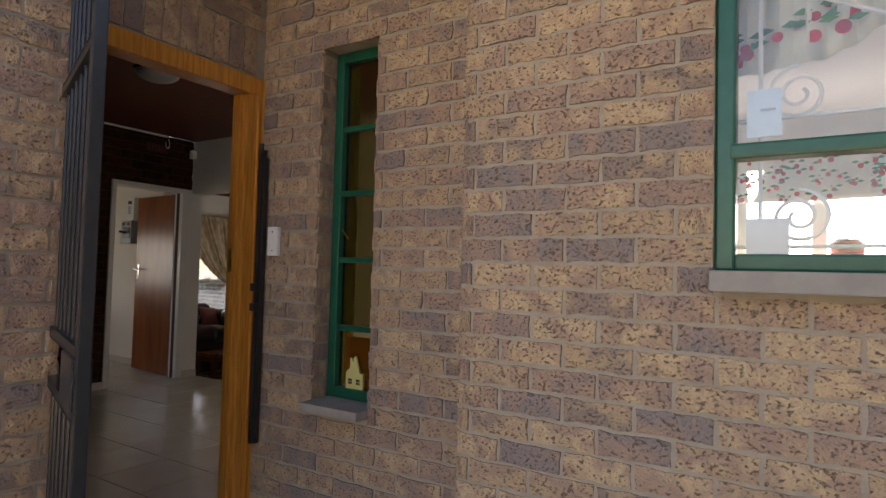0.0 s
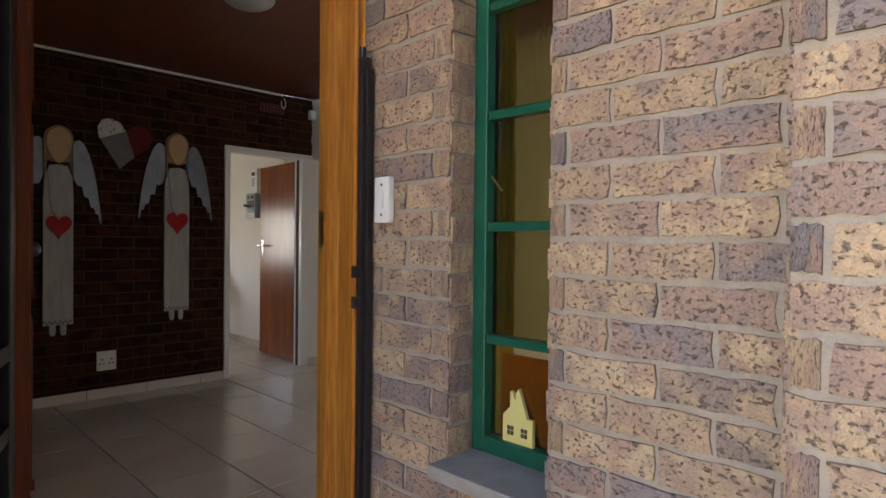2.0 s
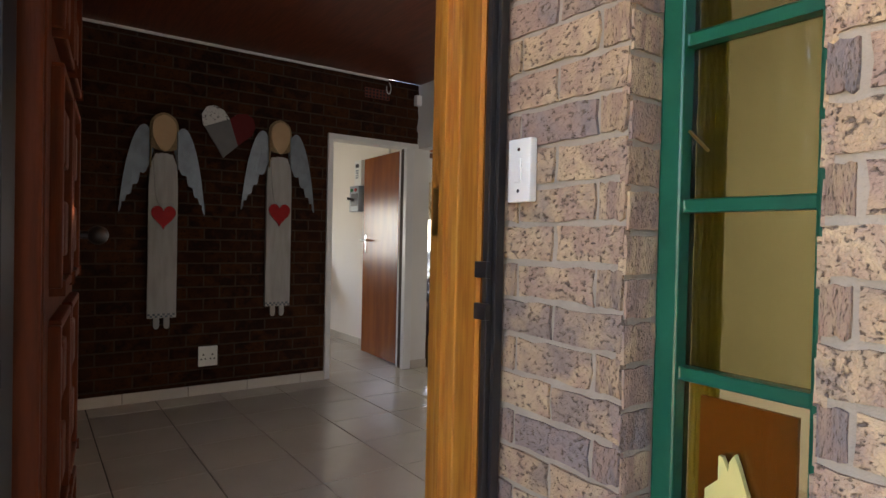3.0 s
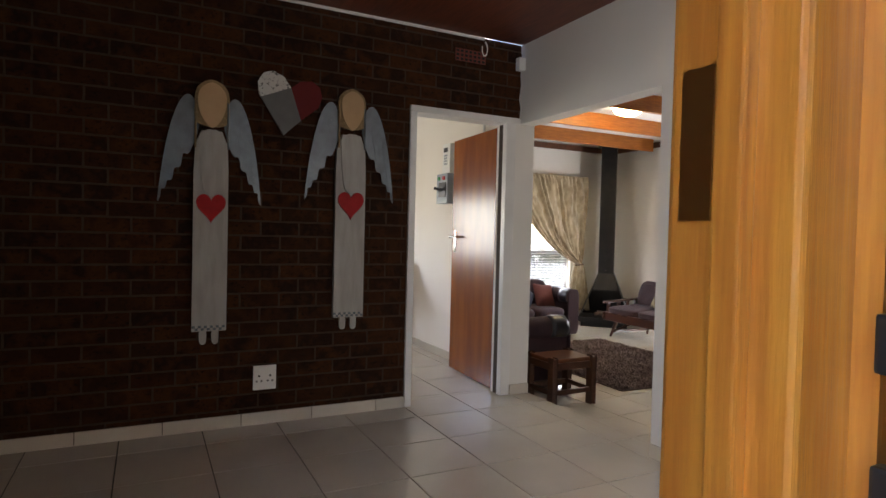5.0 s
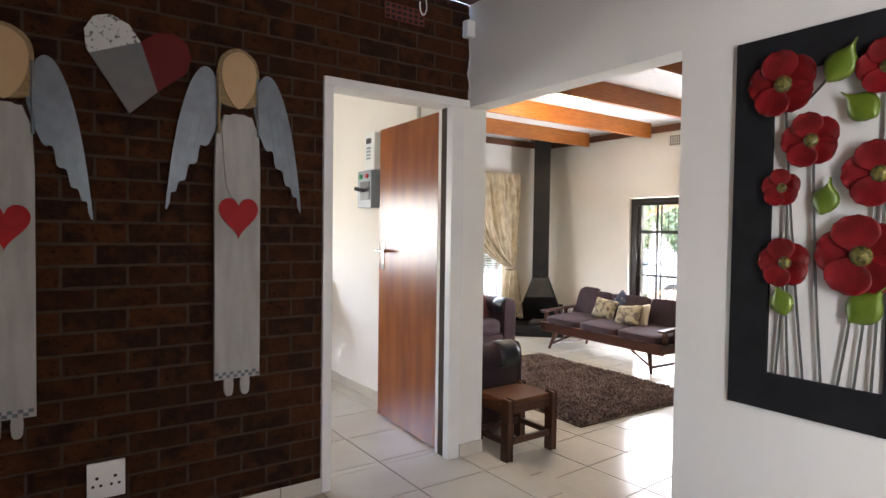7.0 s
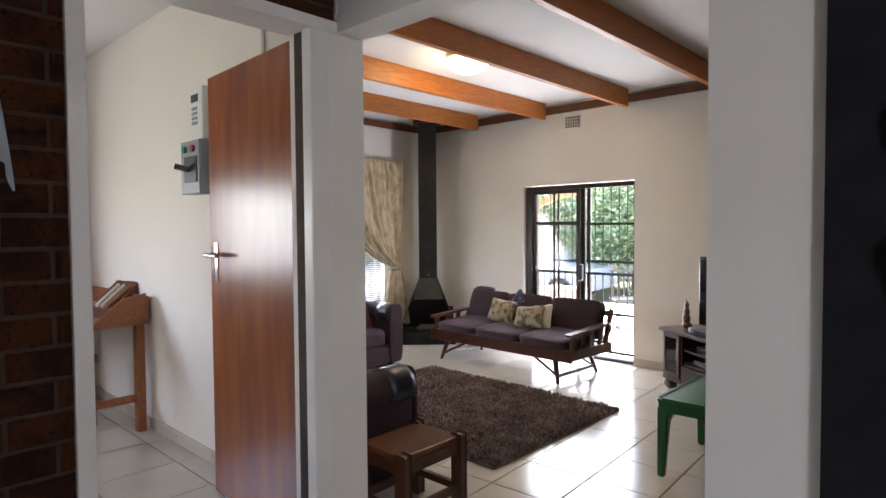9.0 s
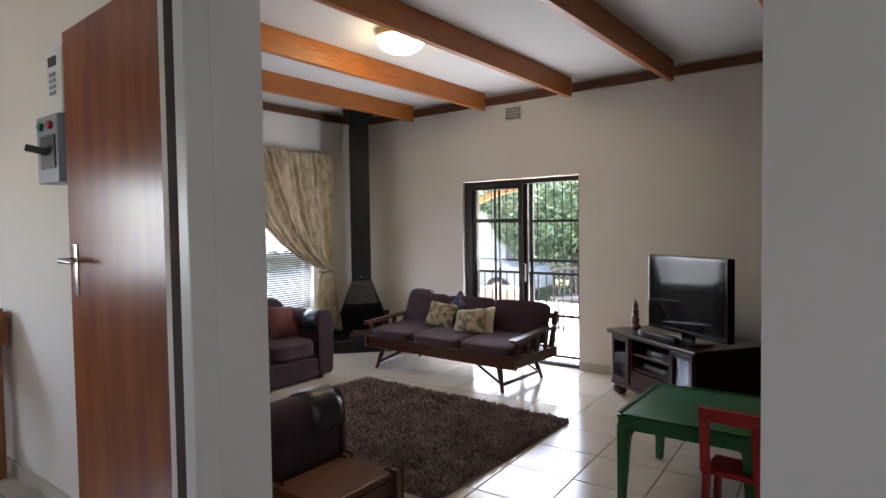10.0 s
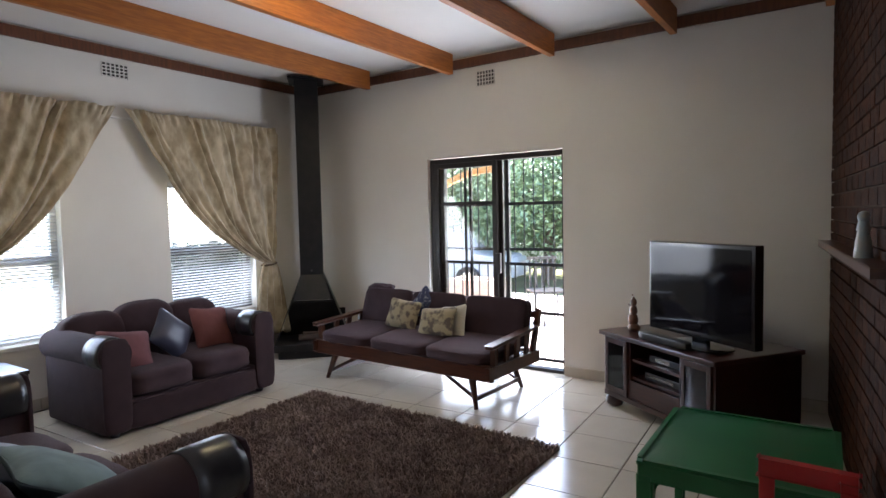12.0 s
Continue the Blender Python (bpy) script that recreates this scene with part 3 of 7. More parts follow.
sash(PX0 + 0.03, -1.82, 4.955, "fixed_sash")
slider = sash(PX0 + 0.07, -1.78, 5.0, "sliding_sash")
part("latch", one_box(-1.84, -1.785, 4.92, 4.96, 0.66, 0.86, 0.005), BLACK_STEEL, patio_door, "black sliding door latch")
bm = bmesh.new()
for a0, a1, b0, b1 in ((PX0 - 0.015, PX0 + 0.03, PZ0, PZ1), (PX1 - 0.02, PX1 - 0.005, PZ0, PZ1), (PX0 + 0.03, PX1 - 0.02, PZ1 - 0.05, PZ1), (PX0 + 0.03, PX1 - 0.02, PZ0, PZ0 + 0.03)):
    box(bm, a0, a1, 4.935, 5.03, b0, b1, 0.003)
part("door_frame", bm, BRONZE, patio_door)

# barred steel gate outside the sliding door
patio_gate = tagged(new("security_gate"), "black barred steel security gate outside the patio door", "gate")
GY = 5.19
bm = bmesh.new()
for a, b in (((PX0, GY, PZ0 + 0.03), (PX0, GY, PZ1)), ((PX1, GY, PZ0 + 0.03), (PX1, GY, PZ1)), ((-1.83, GY, PZ0 + 0.03), (-1.83, GY, PZ1))):
    bar(bm, a, b, 0.035, 0.035)
part("gate_frame", bm, BLACK_STEEL, patio_gate)
for z in (PZ0 + 0.05, 0.25, 0.735, 0.885, 1.345, PZ1 - 0.02):
    part("rail", one_bar((PX0, GY, z), (PX1, GY, z), 0.02, 0.03), BLACK_STEEL, patio_gate)
for i in range(14):
    x = PX0 + 0.1 + i * 0.106
    b = bmesh.new()
    rod(b, (x, GY, PZ0 + 0.05), (x, GY, 0.735), 0.007, seg=8)
    rod(b, (x, GY, 0.885), (x, GY, PZ1 - 0.02), 0.007, seg=8)
    part("bar", b, BLACK_STEEL, patio_gate)

# living room windows with blinds
BLIND = material("pale_blind_slat", (0.62, 0.63, 0.63), 0.5)
for k, (y0, y1) in enumerate((WIN_A, WIN_B)):
    w = fixture("window_%d" % (3 + k), "white framed window behind a pale slatted blind", "window")
    bm = bmesh.new()
    X = LIV_W - 0.12
    for a0, a1, b0, b1 in ((y0, y0 + 0.05, 0.28, 1.62), (y1 - 0.05, y1, 0.28, 1.62), (y0 + 0.05, y1 - 0.05, 0.28, 0.33), (y0 + 0.05, y1 - 0.05, 1.57, 1.62), (y0 + 0.05, y1 - 0.05, 0.90, 0.97)):
        box(bm, X - 0.03, X + 0.03, a0, a1, b0, b1, 0.004)
    part("window_frame", bm, material("grey_window_frame", (0.16, 0.16, 0.16), 0.5) if k else WHITE_PAINT, w)
    p = part("pane", one_box(X - 0.003, X + 0.003, y0 + 0.05, y1 - 0.05, 0.33, 1.57), GLASS, w)
    p.visible_shadow = False
    part("window_sill", one_box(LIV_W - 0.08, LIV_W + 0.03, y0 - 0.02, y1 + 0.02, 0.245, 0.282, 0.006), WHITE_PAINT, w)
    blind = tagged(new("window_blind"), "pale horizontal slatted blind, lowered over the window", "blind", "window blinds")
    part("head_rail", one_box(LIV_W - 0.07, LIV_W - 0.03, y0 + 0.02, y1 - 0.02, 1.58, 1.615, 0.004), BLIND, blind)
    slat = None
    for i in range(46):
        z = 0.315 + i * 0.0275
        if slat is None:
            b = bmesh.new()
            bar(b, (LIV_W - 0.05, y0 + 0.02, z), (LIV_W - 0.05, y1 - 0.02, z), 0.026, 0.0015, (0.38, 0, 1))
            bmesh.ops.translate(b, vec=(LIV_W * -1 + 0.05, 0, -z), verts=b.verts[:])
            slat = part("slat", b, BLIND, blind)
            slat.location = (LIV_W - 0.05, 0, z)
        else:
            o = slat.copy()
            scene.collection.objects.link(o)
            o.location = (LIV_W - 0.05, 0, z)
    for y in (y0 + 0.18, y1 - 0.18):
        part("cord", one_rod((LIV_W - 0.03, y, 0.3), (LIV_W - 0.03, y, 1.6), 0.0015, seg=5), BLIND, blind)

# beams and ceiling trim of the living room
for x in (-3.262, -2.196, -1.135, -0.114, 0.91):
    y1 = 4.73
    bm = one_box(x - 0.027, x + 0.027, WALL_T, y1, 2.615, LIVING_TOP, 0.006)
    tagged(new("beam", finish("beam", bm, BEAM_WOOD)), "orange-brown stained pine ceiling beam", "beam", "ceiling beams", "structure")
for name, b in (("trim_patio", (LIV_W, 0.94, LIV_N - 0.03, LIV_N, 2.70, 2.79)), ("trim_windows", (LIV_W, LIV_W + 0.03, WALL_T, LIV_N - 0.03, 2.70, 2.79))):
    structure(name, one_box(*b, 0.004), TRIM_WOOD, "brown stained wooden wall trim under the ceiling", "trim")


def wall_vent(name, origin, u, n, w, h, cols, rows, mat, dark, label):
    """A pierced ventilation brick."""
    v = fixture(name, label, "vent")
    u, n = Vector(u), Vector(n)
    o = Vector(origin)
    m = Matrix.Identity(4)
    for i, c in enumerate((u, n, Vector((0, 0, 1)))):
        m.col[i] = (*c, 0)
    m.col[3] = (*o, 1)
    v.matrix_world = m
    part("backing", one_box(0, w, 0.001, 0.004, 0, h), dark, v)
    bm = bmesh.new()
    for i in range(cols + 1):
        box(bm, i * w / cols - 0.0045 if i else 0, i * w / cols + 0.0045 if i < cols else w, 0.004, 0.012, 0, h)
    for j in range(rows + 1):
        box(bm, 0, w, 0.005, 0.0125, j * h / rows - 0.0045 if j else 0, j * h / rows + 0.0045 if j < rows else h)
    part("grille", bm, mat, v)


HOLE = material("dark_hole", (0.02, 0.018, 0.016), 0.9)
wall_vent("vent_1", (-2.0, LIV_N, 2.505), (1, 0, 0), (0, -1, 0), 0.195, 0.14, 6, 4, PLASTER, HOLE, "white pierced ventilation brick")
wall_vent("vent_2", (LIV_W, 2.49, 2.53), (0, 1, 0), (1, 0, 0), 0.23, 0.12, 6, 4, PLASTER, HOLE, "white pierced ventilation brick")
RED_VENT = material("red_terracotta_vent", (0.16, 0.035, 0.022), 0.7)
wall_vent("vent_3", (0.0, -0.57, 2.445), (0, 1, 0), (1, 0, 0), 0.245, 0.085, 7, 3, RED_VENT, HOLE, "red terracotta pierced ventilation brick")

# white conduit under the hall ceiling
cv = bmesh.new()
rod(cv, (0.012, -3.9, 2.628), (0.012, -0.34, 2.628), 0.011, seg=8)
conduit = tagged(new("conduit", finish("conduit", cv, WHITE_PAINT, True)), "thin white conduit along the hall ceiling", "conduit", "", "structure")
wire = bmesh.new()
prev = None
for i in range(15):
    a = i / 14 * math.pi * 1.6
    p = Vector((0.03, -0.345 + 0.022 * math.sin(a), 2.60 - 0.05 + 0.05 * math.cos(a)))
    if prev is not None:
        rod(wire, prev, p, 0.004, seg=6)
    prev = p
part("wire_end", wire, WHITE_PLASTIC, conduit, "loose looped white wire end", True)


# ---- things of the porch ----
gate = tagged(new("entry_gate"), "dark steel barred security gate, swung open", "gate")
gate.matrix_world = pose(3.56, -3.01, 0, 0, 0, -19)
G0, G1 = -0.08, 2.35
bm = bmesh.new()
for a, b in (((0, 0, G0), (0, 0, G1)), ((0.79, 0, G0), (0.79, 0, G1))):
    bar(bm, a, b, 0.05, 0.035, (0, 1, 0), 0.003)
for z in (G0, G1):
    bar(bm, (0, 0, z), (0.81, 0, z), 0.035, 0.05, (0, 0, 1), 0.003)
part("gate_frame", bm, GATE_STEEL, gate)
for z in (1.84, 1.0, 0.83):
    part("rail", one_bar((0.02, 0, z), (0.78, 0, z), 0.03, 0.035, bevel=0.003), GATE_STEEL, gate)
part("lock_box", one_box(0.56, 0.78, -0.025, 0.025, 0.845, 0.985, 0.004), GATE_STEEL, gate, "dark steel lock box")
for i in range(7):
    x = 0.10 + i * 0.098
    b = bmesh.new()
    rod(b, (x, 0, G0), (x, 0, 0.83), 0.008, seg=8)
    rod(b, (x, 0, 1.0), (x, 0, G1), 0.008, seg=8)
    part("bar", b, GATE_STEEL, gate)
for z in (0.35, 1.95):
    part("hinge", one_rod((-0.02, 0.02, z - 0.05), (-0.02, 0.02, z + 0.05), 0.014), BLACK_STEEL, gate)

slam = tagged(new("slam_bar"), "black steel gate catch bar fixed beside the door", "catch bar")
bm = one_box(3.545, 3.565, -2.075, -2.035, 0.36, 1.84, 0.004)
box(bm, 3.566, 3.579, -2.06, -2.035, 0.36, 1.80, 0.003)
part("bar", bm, BLACK_STEEL, slam)
part("keeper", one_box(3.528, 3.575, -2.085, -2.07, 1.02, 1.06, 0.003), BLACK_STEEL, slam)
part("keeper", one_box(3.528, 3.575, -2.085, -2.07, 1.12, 1.16, 0.003), BLACK_STEEL, slam)
part("top_pin", one_rod((3.555, -2.065, 1.83), (3.555, -2.065, 1.87), 0.012), BLACK_STEEL, slam)

plate = tagged(new("light_switch"), "white plastic outdoor switch plate on the brick wall", "light switch")
part("plate", one_box(3.605, 3.679, -2.052, -2.03, 1.30, 1.445, 0.004), WHITE_PLASTIC, plate)
part("rocker", one_box(3.632, 3.652, -2.056, -2.052, 1.345, 1.40, 0.002), WHITE_PLASTIC, plate)
for z in (1.325, 1.42):
    part("screw", one_rod((3.642, -2.0535, z), (3.642, -2.052, z), 0.004), CHROME, plate)

# ornaments in the narrow window
YELLOW = material("pale_yellow_paint", (0.62, 0.55, 0.20), 0.6, alt=(0.55, 0.46, 0.16), scale=15, mix=0.5)
house_plaque = tagged(new("house_ornament"), "pale yellow cut-out house ornament in the window", "ornament")
hx, hz = 4.03, 0.672
bm = outline(bmesh.new(), [(hx + a, -1.897, hz + b) for a, b in ((0, 0), (0.105, 0), (0.105, 0.075), (0.085, 0.075), (0.062, 0.14), (0.055, 0.155), (0.046, 0.14), (0.044, 0.12), (0.032, 0.145), (0.025, 0.145), (0.025, 0.10), (0.0, 0.075))], 0.012, (0, -1, 0))
part("house", bm, YELLOW, house_plaque)
DARKGLASS = material("dark_window_paint", (0.05, 0.035, 0.02), 0.6)
for x in (0.018, 0.066):
    for i in range(2):
        for j in range(2):
            part("tiny_window", one_box(hx + x + i * 0.012, hx + x + i * 0.012 + 0.009, -1.912, -1.9095, hz + 0.022 + j * 0.014, hz + 0.033 + j * 0.014), DARKGLASS, house_plaque)
card = tagged(new("brown_card", finish("brown_card", one_box(4.0, 4.18, -1.88, -1.87, 0.673, 0.915), material("brown_board", (0.42, 0.17, 0.035), 0.6, alt=(0.32, 0.12, 0.025), scale=8))), "brown wooden board leaning inside the window", "board")
strip = bmesh.new()
for i in range(5):
    rod(strip, (3.975 + i * 0.011, -1.862 + 0.006 * (i % 2), 0.68), (3.975 + i * 0.011, -1.862 + 0.006 * (i % 2), 2.25), 0.008, seg=8)
curtain_strip = tagged(new("narrow_curtain", finish("narrow_curtain", strip, material("yellow_green_cloth", (0.46, 0.42, 0.10), 0.8, alt=(0.36, 0.33, 0.07), scale=30), True)), "narrow yellow-green curtain hanging behind the window", "curtain")

# kitchen behind the wide window
LACE = material("cream_cherry_cloth", (0.66, 0.64, 0.54), 0.8, alt=(0.58, 0.55, 0.46), scale=20)
CHERRY = material("cherry_red_print", (0.42, 0.02, 0.02), 0.7)
LEAF_PRINT = material("leaf_green_print", (0.06, 0.18, 0.05), 0.7)


def swag(name, x0, x1, z_top, z_a, z_b, y, label, cherry_r, seed, rise=3.0, count=26):
    """A pelmet curtain whose lower hem runs from z_a up to z_b, with printed cherries."""
    rng = random.Random(seed)
    sw = tagged(new(name), label, "curtain")
    bm = bmesh.new()
    nx, nz = 40, 10
    grid = []

    def hem(u):
        return z_a + (z_b - z_a) * u ** rise

    def at(u, v):
        return Vector((x0 + (x1 - x0) * u, y + 0.018 * math.sin(u * 55 + 2 * v) + 0.01 * math.sin(u * 21), z_top + (hem(u) - z_top) * v))
    for i in range(nx + 1):
        grid.append([bm.verts.new(at(i / nx, j / nz)) for j in range(nz + 1)])
    for i in range(nx):
        for j in range(nz):
            bm.faces.new((grid[i][j], grid[i + 1][j], grid[i + 1][j + 1], grid[i][j + 1]))
    cloth = part("cloth", bm, LACE, sw, "", True)
    s = cloth.modifiers.new("thick", "SOLIDIFY")
    s.thickness = 0.004
    ch, lf = bmesh.new(), bmesh.new()
    for k in range(count):
        u, v = rng.random(), rng.random() * 0.9 + 0.08
        p = at(u, v) + Vector((0, -0.012, 0))
        bmesh.ops.create_circle(ch, cap_ends=True, segments=10, radius=cherry_r * rng.uniform(0.7, 1.1), matrix=Matrix.Translation(p) @ Matrix.Rotation(radians(90), 4, "X"))
        for s2 in (-1, 1):
            q = p + Vector((cherry_r * 1.6 * s2, -0.001, cherry_r * rng.uniform(0.8, 2.2)))
            vs = [lf.verts.new(q + Vector((dx * cherry_r, 0, dz * cherry_r))) for dx, dz in ((-1.2, -0.2), (0, 0.6), (1.3, 0.1), (0.1, -0.5))]
            lf.faces.new(vs)
    tagged(part("cherry_print", ch, CHERRY, sw), "", "", "", "stuff")
    tagged(part("leaf_print", lf, LEAF_PRINT, sw), "", "", "", "stuff")
    return sw


swag("kitchen_curtain", 5.72, 6.45, 2.62, 1.90, 2.50, -1.98, "cream curtain printed with red cherries behind the window", 0.022, 4, 3.0, 60)
swag("far_window_curtain", 5.3, 7.1, 2.3, 1.90, 1.96, 1.56, "cream cherry-printed curtain on the far kitchen window", 0.022, 8, 3.0, 90)
paper = tagged(new("taped_paper"), "pale blue paper sheet taped inside the window glass", "paper")
part("sheet", one_box(5.77, 5.86, -2.148, -2.145, 1.66, 1.80), material("pale_blue_paper", (0.58, 0.68, 0.76), 0.6, alt=(0.5, 0.6, 0.7), scale=25), paper)
part("print_line", one_box(5.805, 5.845, -2.151, -2.1485, 1.735, 1.742), material("blue_grey_print", (0.3, 0.38, 0.45), 0.6), paper)
paper2 = tagged(new("taped_paper", finish("taped_paper", one_box(5.77, 5.88, -2.148, -2.145, 1.30, 1.42), material("lilac_paper", (0.5, 0.52, 0.6), 0.6))), "pale lilac paper sheet inside the window glass", "paper")
kwin = fixture("window_6", "bright kitchen window with white frame", "window")
bm = bmesh.new()
for a0, a1, b0, b1 in ((5.40, 5.45, 1.35, 2.2), (6.95, 7.0, 1.35, 2.2), (5.45, 6.95, 1.35, 1.40), (5.45, 6.95, 2.15, 2.2), (5.93, 6.03, 1.40, 2.15), (6.42, 6.52, 1.40, 2.15)):
    box(bm, a0, a1, 1.605, 1.635, b0, b1, 0.004)
part("window_frame", bm, WHITE_PAINT, kwin)
part("window_sill", one_box(5.38, 7.02, 1.30, 1.60, 1.315, 1.348, 0.006), WHITE_PAINT, kwin)
pot = tagged(new("red_pot"), "red enamel pot on the far kitchen window sill", "pot")
bm = bmesh.new()
bmesh.ops.create_cone(bm, cap_ends=True, segments=24, radius1=0.10, radius2=0.115, depth=0.2, matrix=Matrix.Translation((6.16, 1.42, 1.448)))
part("body", bm, CHERRY, pot, "", True)
bm = bmesh.new()
bmesh.ops.create_uvsphere(bm, u_segments=16, v_segments=8, radius=0.10, matrix=Matrix.Translation((6.16, 1.42, 1.548)) @ Matrix.Diagonal((1, 1, 0.5, 1)))
part("lid", bm, STOOL_WOOD, pot, "", True)
counter = tagged(new("kitchen_counter"), "plain white kitchen counter along the far wall", "counter")
part("top", one_box(5.0, 8.8, 1.0, 1.59, 0.86, 0.90, 0.004), WHITE_PAINT, counter)
part("body", one_box(5.0, 8.8, 1.05, 1.59, 0.0, 0.86), WHITE_PAINT, counter)

# ---- things of the hall ----
ANGEL_WHITE = material("whitewashed_wood", (0.40, 0.385, 0.36), 0.75, spec=0.2, alt=(0.30, 0.285, 0.26), scale=7, stretch=(1, 3, 0.6), mix=0.7, bump=0.2, bump_scale=40)
TIN = material("galvanised_tin", (0.155, 0.178, 0.195), 0.38, metal=0.85, alt=(0.115, 0.13, 0.145), scale=14, mix=0.8, bump=0.35, bump_scale=26)
FACE = material("pale_raw_wood", (0.50, 0.33, 0.175), 0.7, alt=(0.43, 0.27, 0.14), scale=12)
HAIR = material("straw_rope", (0.30, 0.21, 0.11), 0.9, alt=(0.2, 0.13, 0.06), scale=60, mix=0.8)
HEART = material("red_painted_wood", (0.36, 0.006, 0.008), 0.5, spec=0.2, alt=(0.26, 0.004, 0.006), scale=20, mix=0.6)
NEWSPRINT = material("printed_white_tin", (0.55, 0.55, 0.52), 0.5, alt=(0.08, 0.08, 0.08), scale=45, mix=0.9, alt_lo=0.56, alt_hi=0.62)


def smooth_loop(pts, n=4):
    """A rounder closed outline through the points."""
    out = []
    k = len(pts)
    for i in range(k):
        p0, p1, p2, p3 = (Vector(pts[(i + j) % k]) for j in (-1, 0, 1, 2))
        for s in range(n):
            t = s / n
            out.append(0.5 * ((2 * p1) + (p2 - p0) * t + (2 * p0 - 5 * p1 + 4 * p2 - p3) * t * t + (3 * p1 - p0 - 3 * p2 + p3) * t ** 3))
    return out


def heart_outline(w, h):
    pts = []
    for i in range(40):
        t = i / 40 * 2 * math.pi
        x = 16 * math.sin(t) ** 3
        y = 13 * math.cos(t) - 5 * math.cos(2 * t) - 2 * math.cos(3 * t) - math.cos(4 * t)
        pts.append((x / 32 * w, (y + 2.5) / 29.5 * h))
    return pts


def angel(y, z, wide, tall, head, label, hem):
    """One wooden wall angel: a flat statue in one piece, with painted face, heart and tin wings."""
    bm = bmesh.new()

    def plank(pts, x0, t, mat_i):
        n0 = len(bm.faces)
        outline(bm, [(x0, y + a, z + b) for a, b in pts], t, (1, 0, 0))
        bm.faces.ensure_lookup_table()
        for f in bm.faces[n0:]:
            f.material_index = mat_i

    w = wide / 2
    body_top = tall * 0.80
    plank([(-w, 0), (w, 0), (w, body_top * 0.80), (w * 0.93, body_top * 0.93), (w * 0.6, body_top), (-w * 0.6, body_top), (-w * 0.93, body_top * 0.93), (-w, body_top * 0.80)], 0.008, 0.03, 0)
    plank([tuple(p) for p in smooth_loop([(-w * 0.62, body_top * 0.99), (w * 0.62, body_top * 0.99), (w * 0.66, body_top * 0.86), (w * 0.45, body_top * 0.73), (w * 0.2, body_top * 0.685), (-w * 0.2, body_top * 0.685), (-w * 0.5, body_top * 0.73), (-w * 0.66, body_top * 0.86)], 3)], 0.038, 0.012, 0)
    # hair behind, face in front
    hz = tall - head * 0.55
    hw = head * 0.72
    plank([tuple(p) for p in smooth_loop([(0, hz + head * 0.56), (hw * 0.42, hz + head * 0.38), (hw * 0.5, hz), (hw * 0.40, hz - head * 0.42), (-hw * 0.40, hz - head * 0.42), (-hw * 0.5, hz), (-hw * 0.42, hz + head * 0.38)])], 0.02, 0.022, 3)
    plank([tuple(p) for p in smooth_loop([(0, hz + head * 0.49), (hw * 0.33, hz + head * 0.34), (hw * 0.41, hz + head * 0.08), (hw * 0.30, hz - head * 0.26), (0, hz - head * 0.50), (-hw * 0.30, hz - head * 0.26), (-hw * 0.41, hz + head * 0.08), (-hw * 0.33, hz + head * 0.34)])], 0.042, 0.014, 2)
    # side locks of rope
    for s in (-1, 1):
        n0 = len(bm.faces)
        rod(bm, (0.046, y + s * hw * 0.46, z + hz + 0.02), (0.046, y + s * hw * 0.47, z + hz - head * 0.95), 0.006, seg=8)
        bm.faces.ensure_lookup_table()
        for f in bm.faces[n0:]:
            f.material_index = 3
    # tin wings with a stepped feather edge
    wing = [(0.4, 0.86), (0.55, 0.97), (0.9, 1.035), (1.35, 1.03), (1.82, 0.95), (2.22, 0.82), (2.5, 0.68), (2.7, 0.54), (2.84, 0.405), (2.66, 0.435), (2.62, 0.475), (2.4, 0.482), (2.28, 0.525), (2.0, 0.535), (1.85, 0.60), (1.5, 0.615), (1.35, 0.69), (0.95, 0.70)]
    for s in (-1, 1):
        pts = [(s * (w * 0.35 + a * w * 0.93), body_top * (0.20 + 0.83 * b) + 0.125) for a, b in [tuple(q) for q in smooth_loop(wing, 3)]]
        plank(pts if s > 0 else pts[::-1], 0.026, 0.004, 1)
        for q in range(3):
            n0 = len(bm.faces)
            a0, b0, a1, b1 = (1.05 + q * 0.45, 0.93 - q * 0.06, 1.6 + q * 0.45, 0.64 - q * 0.07)
            bar(bm, (0.031, y + s * (w * 0.35 + a0 * w * 0.93), z + body_top * (0.20 + 0.83 * b0) + 0.125), (0.031, y + s * (w * 0.35 + a1 * w * 0.93), z + body_top * (0.20 + 0.83 * b1) + 0.125), 0.007, 0.004, (1, 0, 0))
            bm.faces.ensure_lookup_table()
            for f in bm.faces[n0:]:
                f.material_index = 1
    plank([(a, b + body_top * 0.612) for a, b in heart_outline(wide * 0.86, wide * 0.92)][::-1], 0.039, 0.014, 4)
    # feet
    for s in (-1, 1):
        plank([tuple(p) for p in smooth_loop([(s * w * 0.36 - 0.017, 0.01), (s * w * 0.36 + 0.017, 0.01), (s * w * 0.36 + 0.018, -0.065), (s * w * 0.36, -0.08), (s * w * 0.36 - 0.018, -0.065)], 2)], 0.012, 0.02, 0)
    # hem checks
    if hem:
        for i in range(int(wide / 0.0165)):
            for j in range(2):
                if (i + j) % 2:
                    n0 = len(bm.faces)
                    box(bm, 0.038, 0.0395, y - w + i * 0.0165, y - w + (i + 1) * 0.0165, z + 0.005 + j * 0.014, z + 0.019 + j * 0.014)
                    bm.faces.ensure_lookup_table()
                    for f in bm.faces[n0:]:
                        f.material_index = 1
    me = finish("wall_angel", bm, ANGEL_WHITE)
    for m in (TIN, FACE, HAIR, HEART):
        me.materials.append(m)
    return tagged(new("wall_angel", me), label, "wall statue", "wall angels")


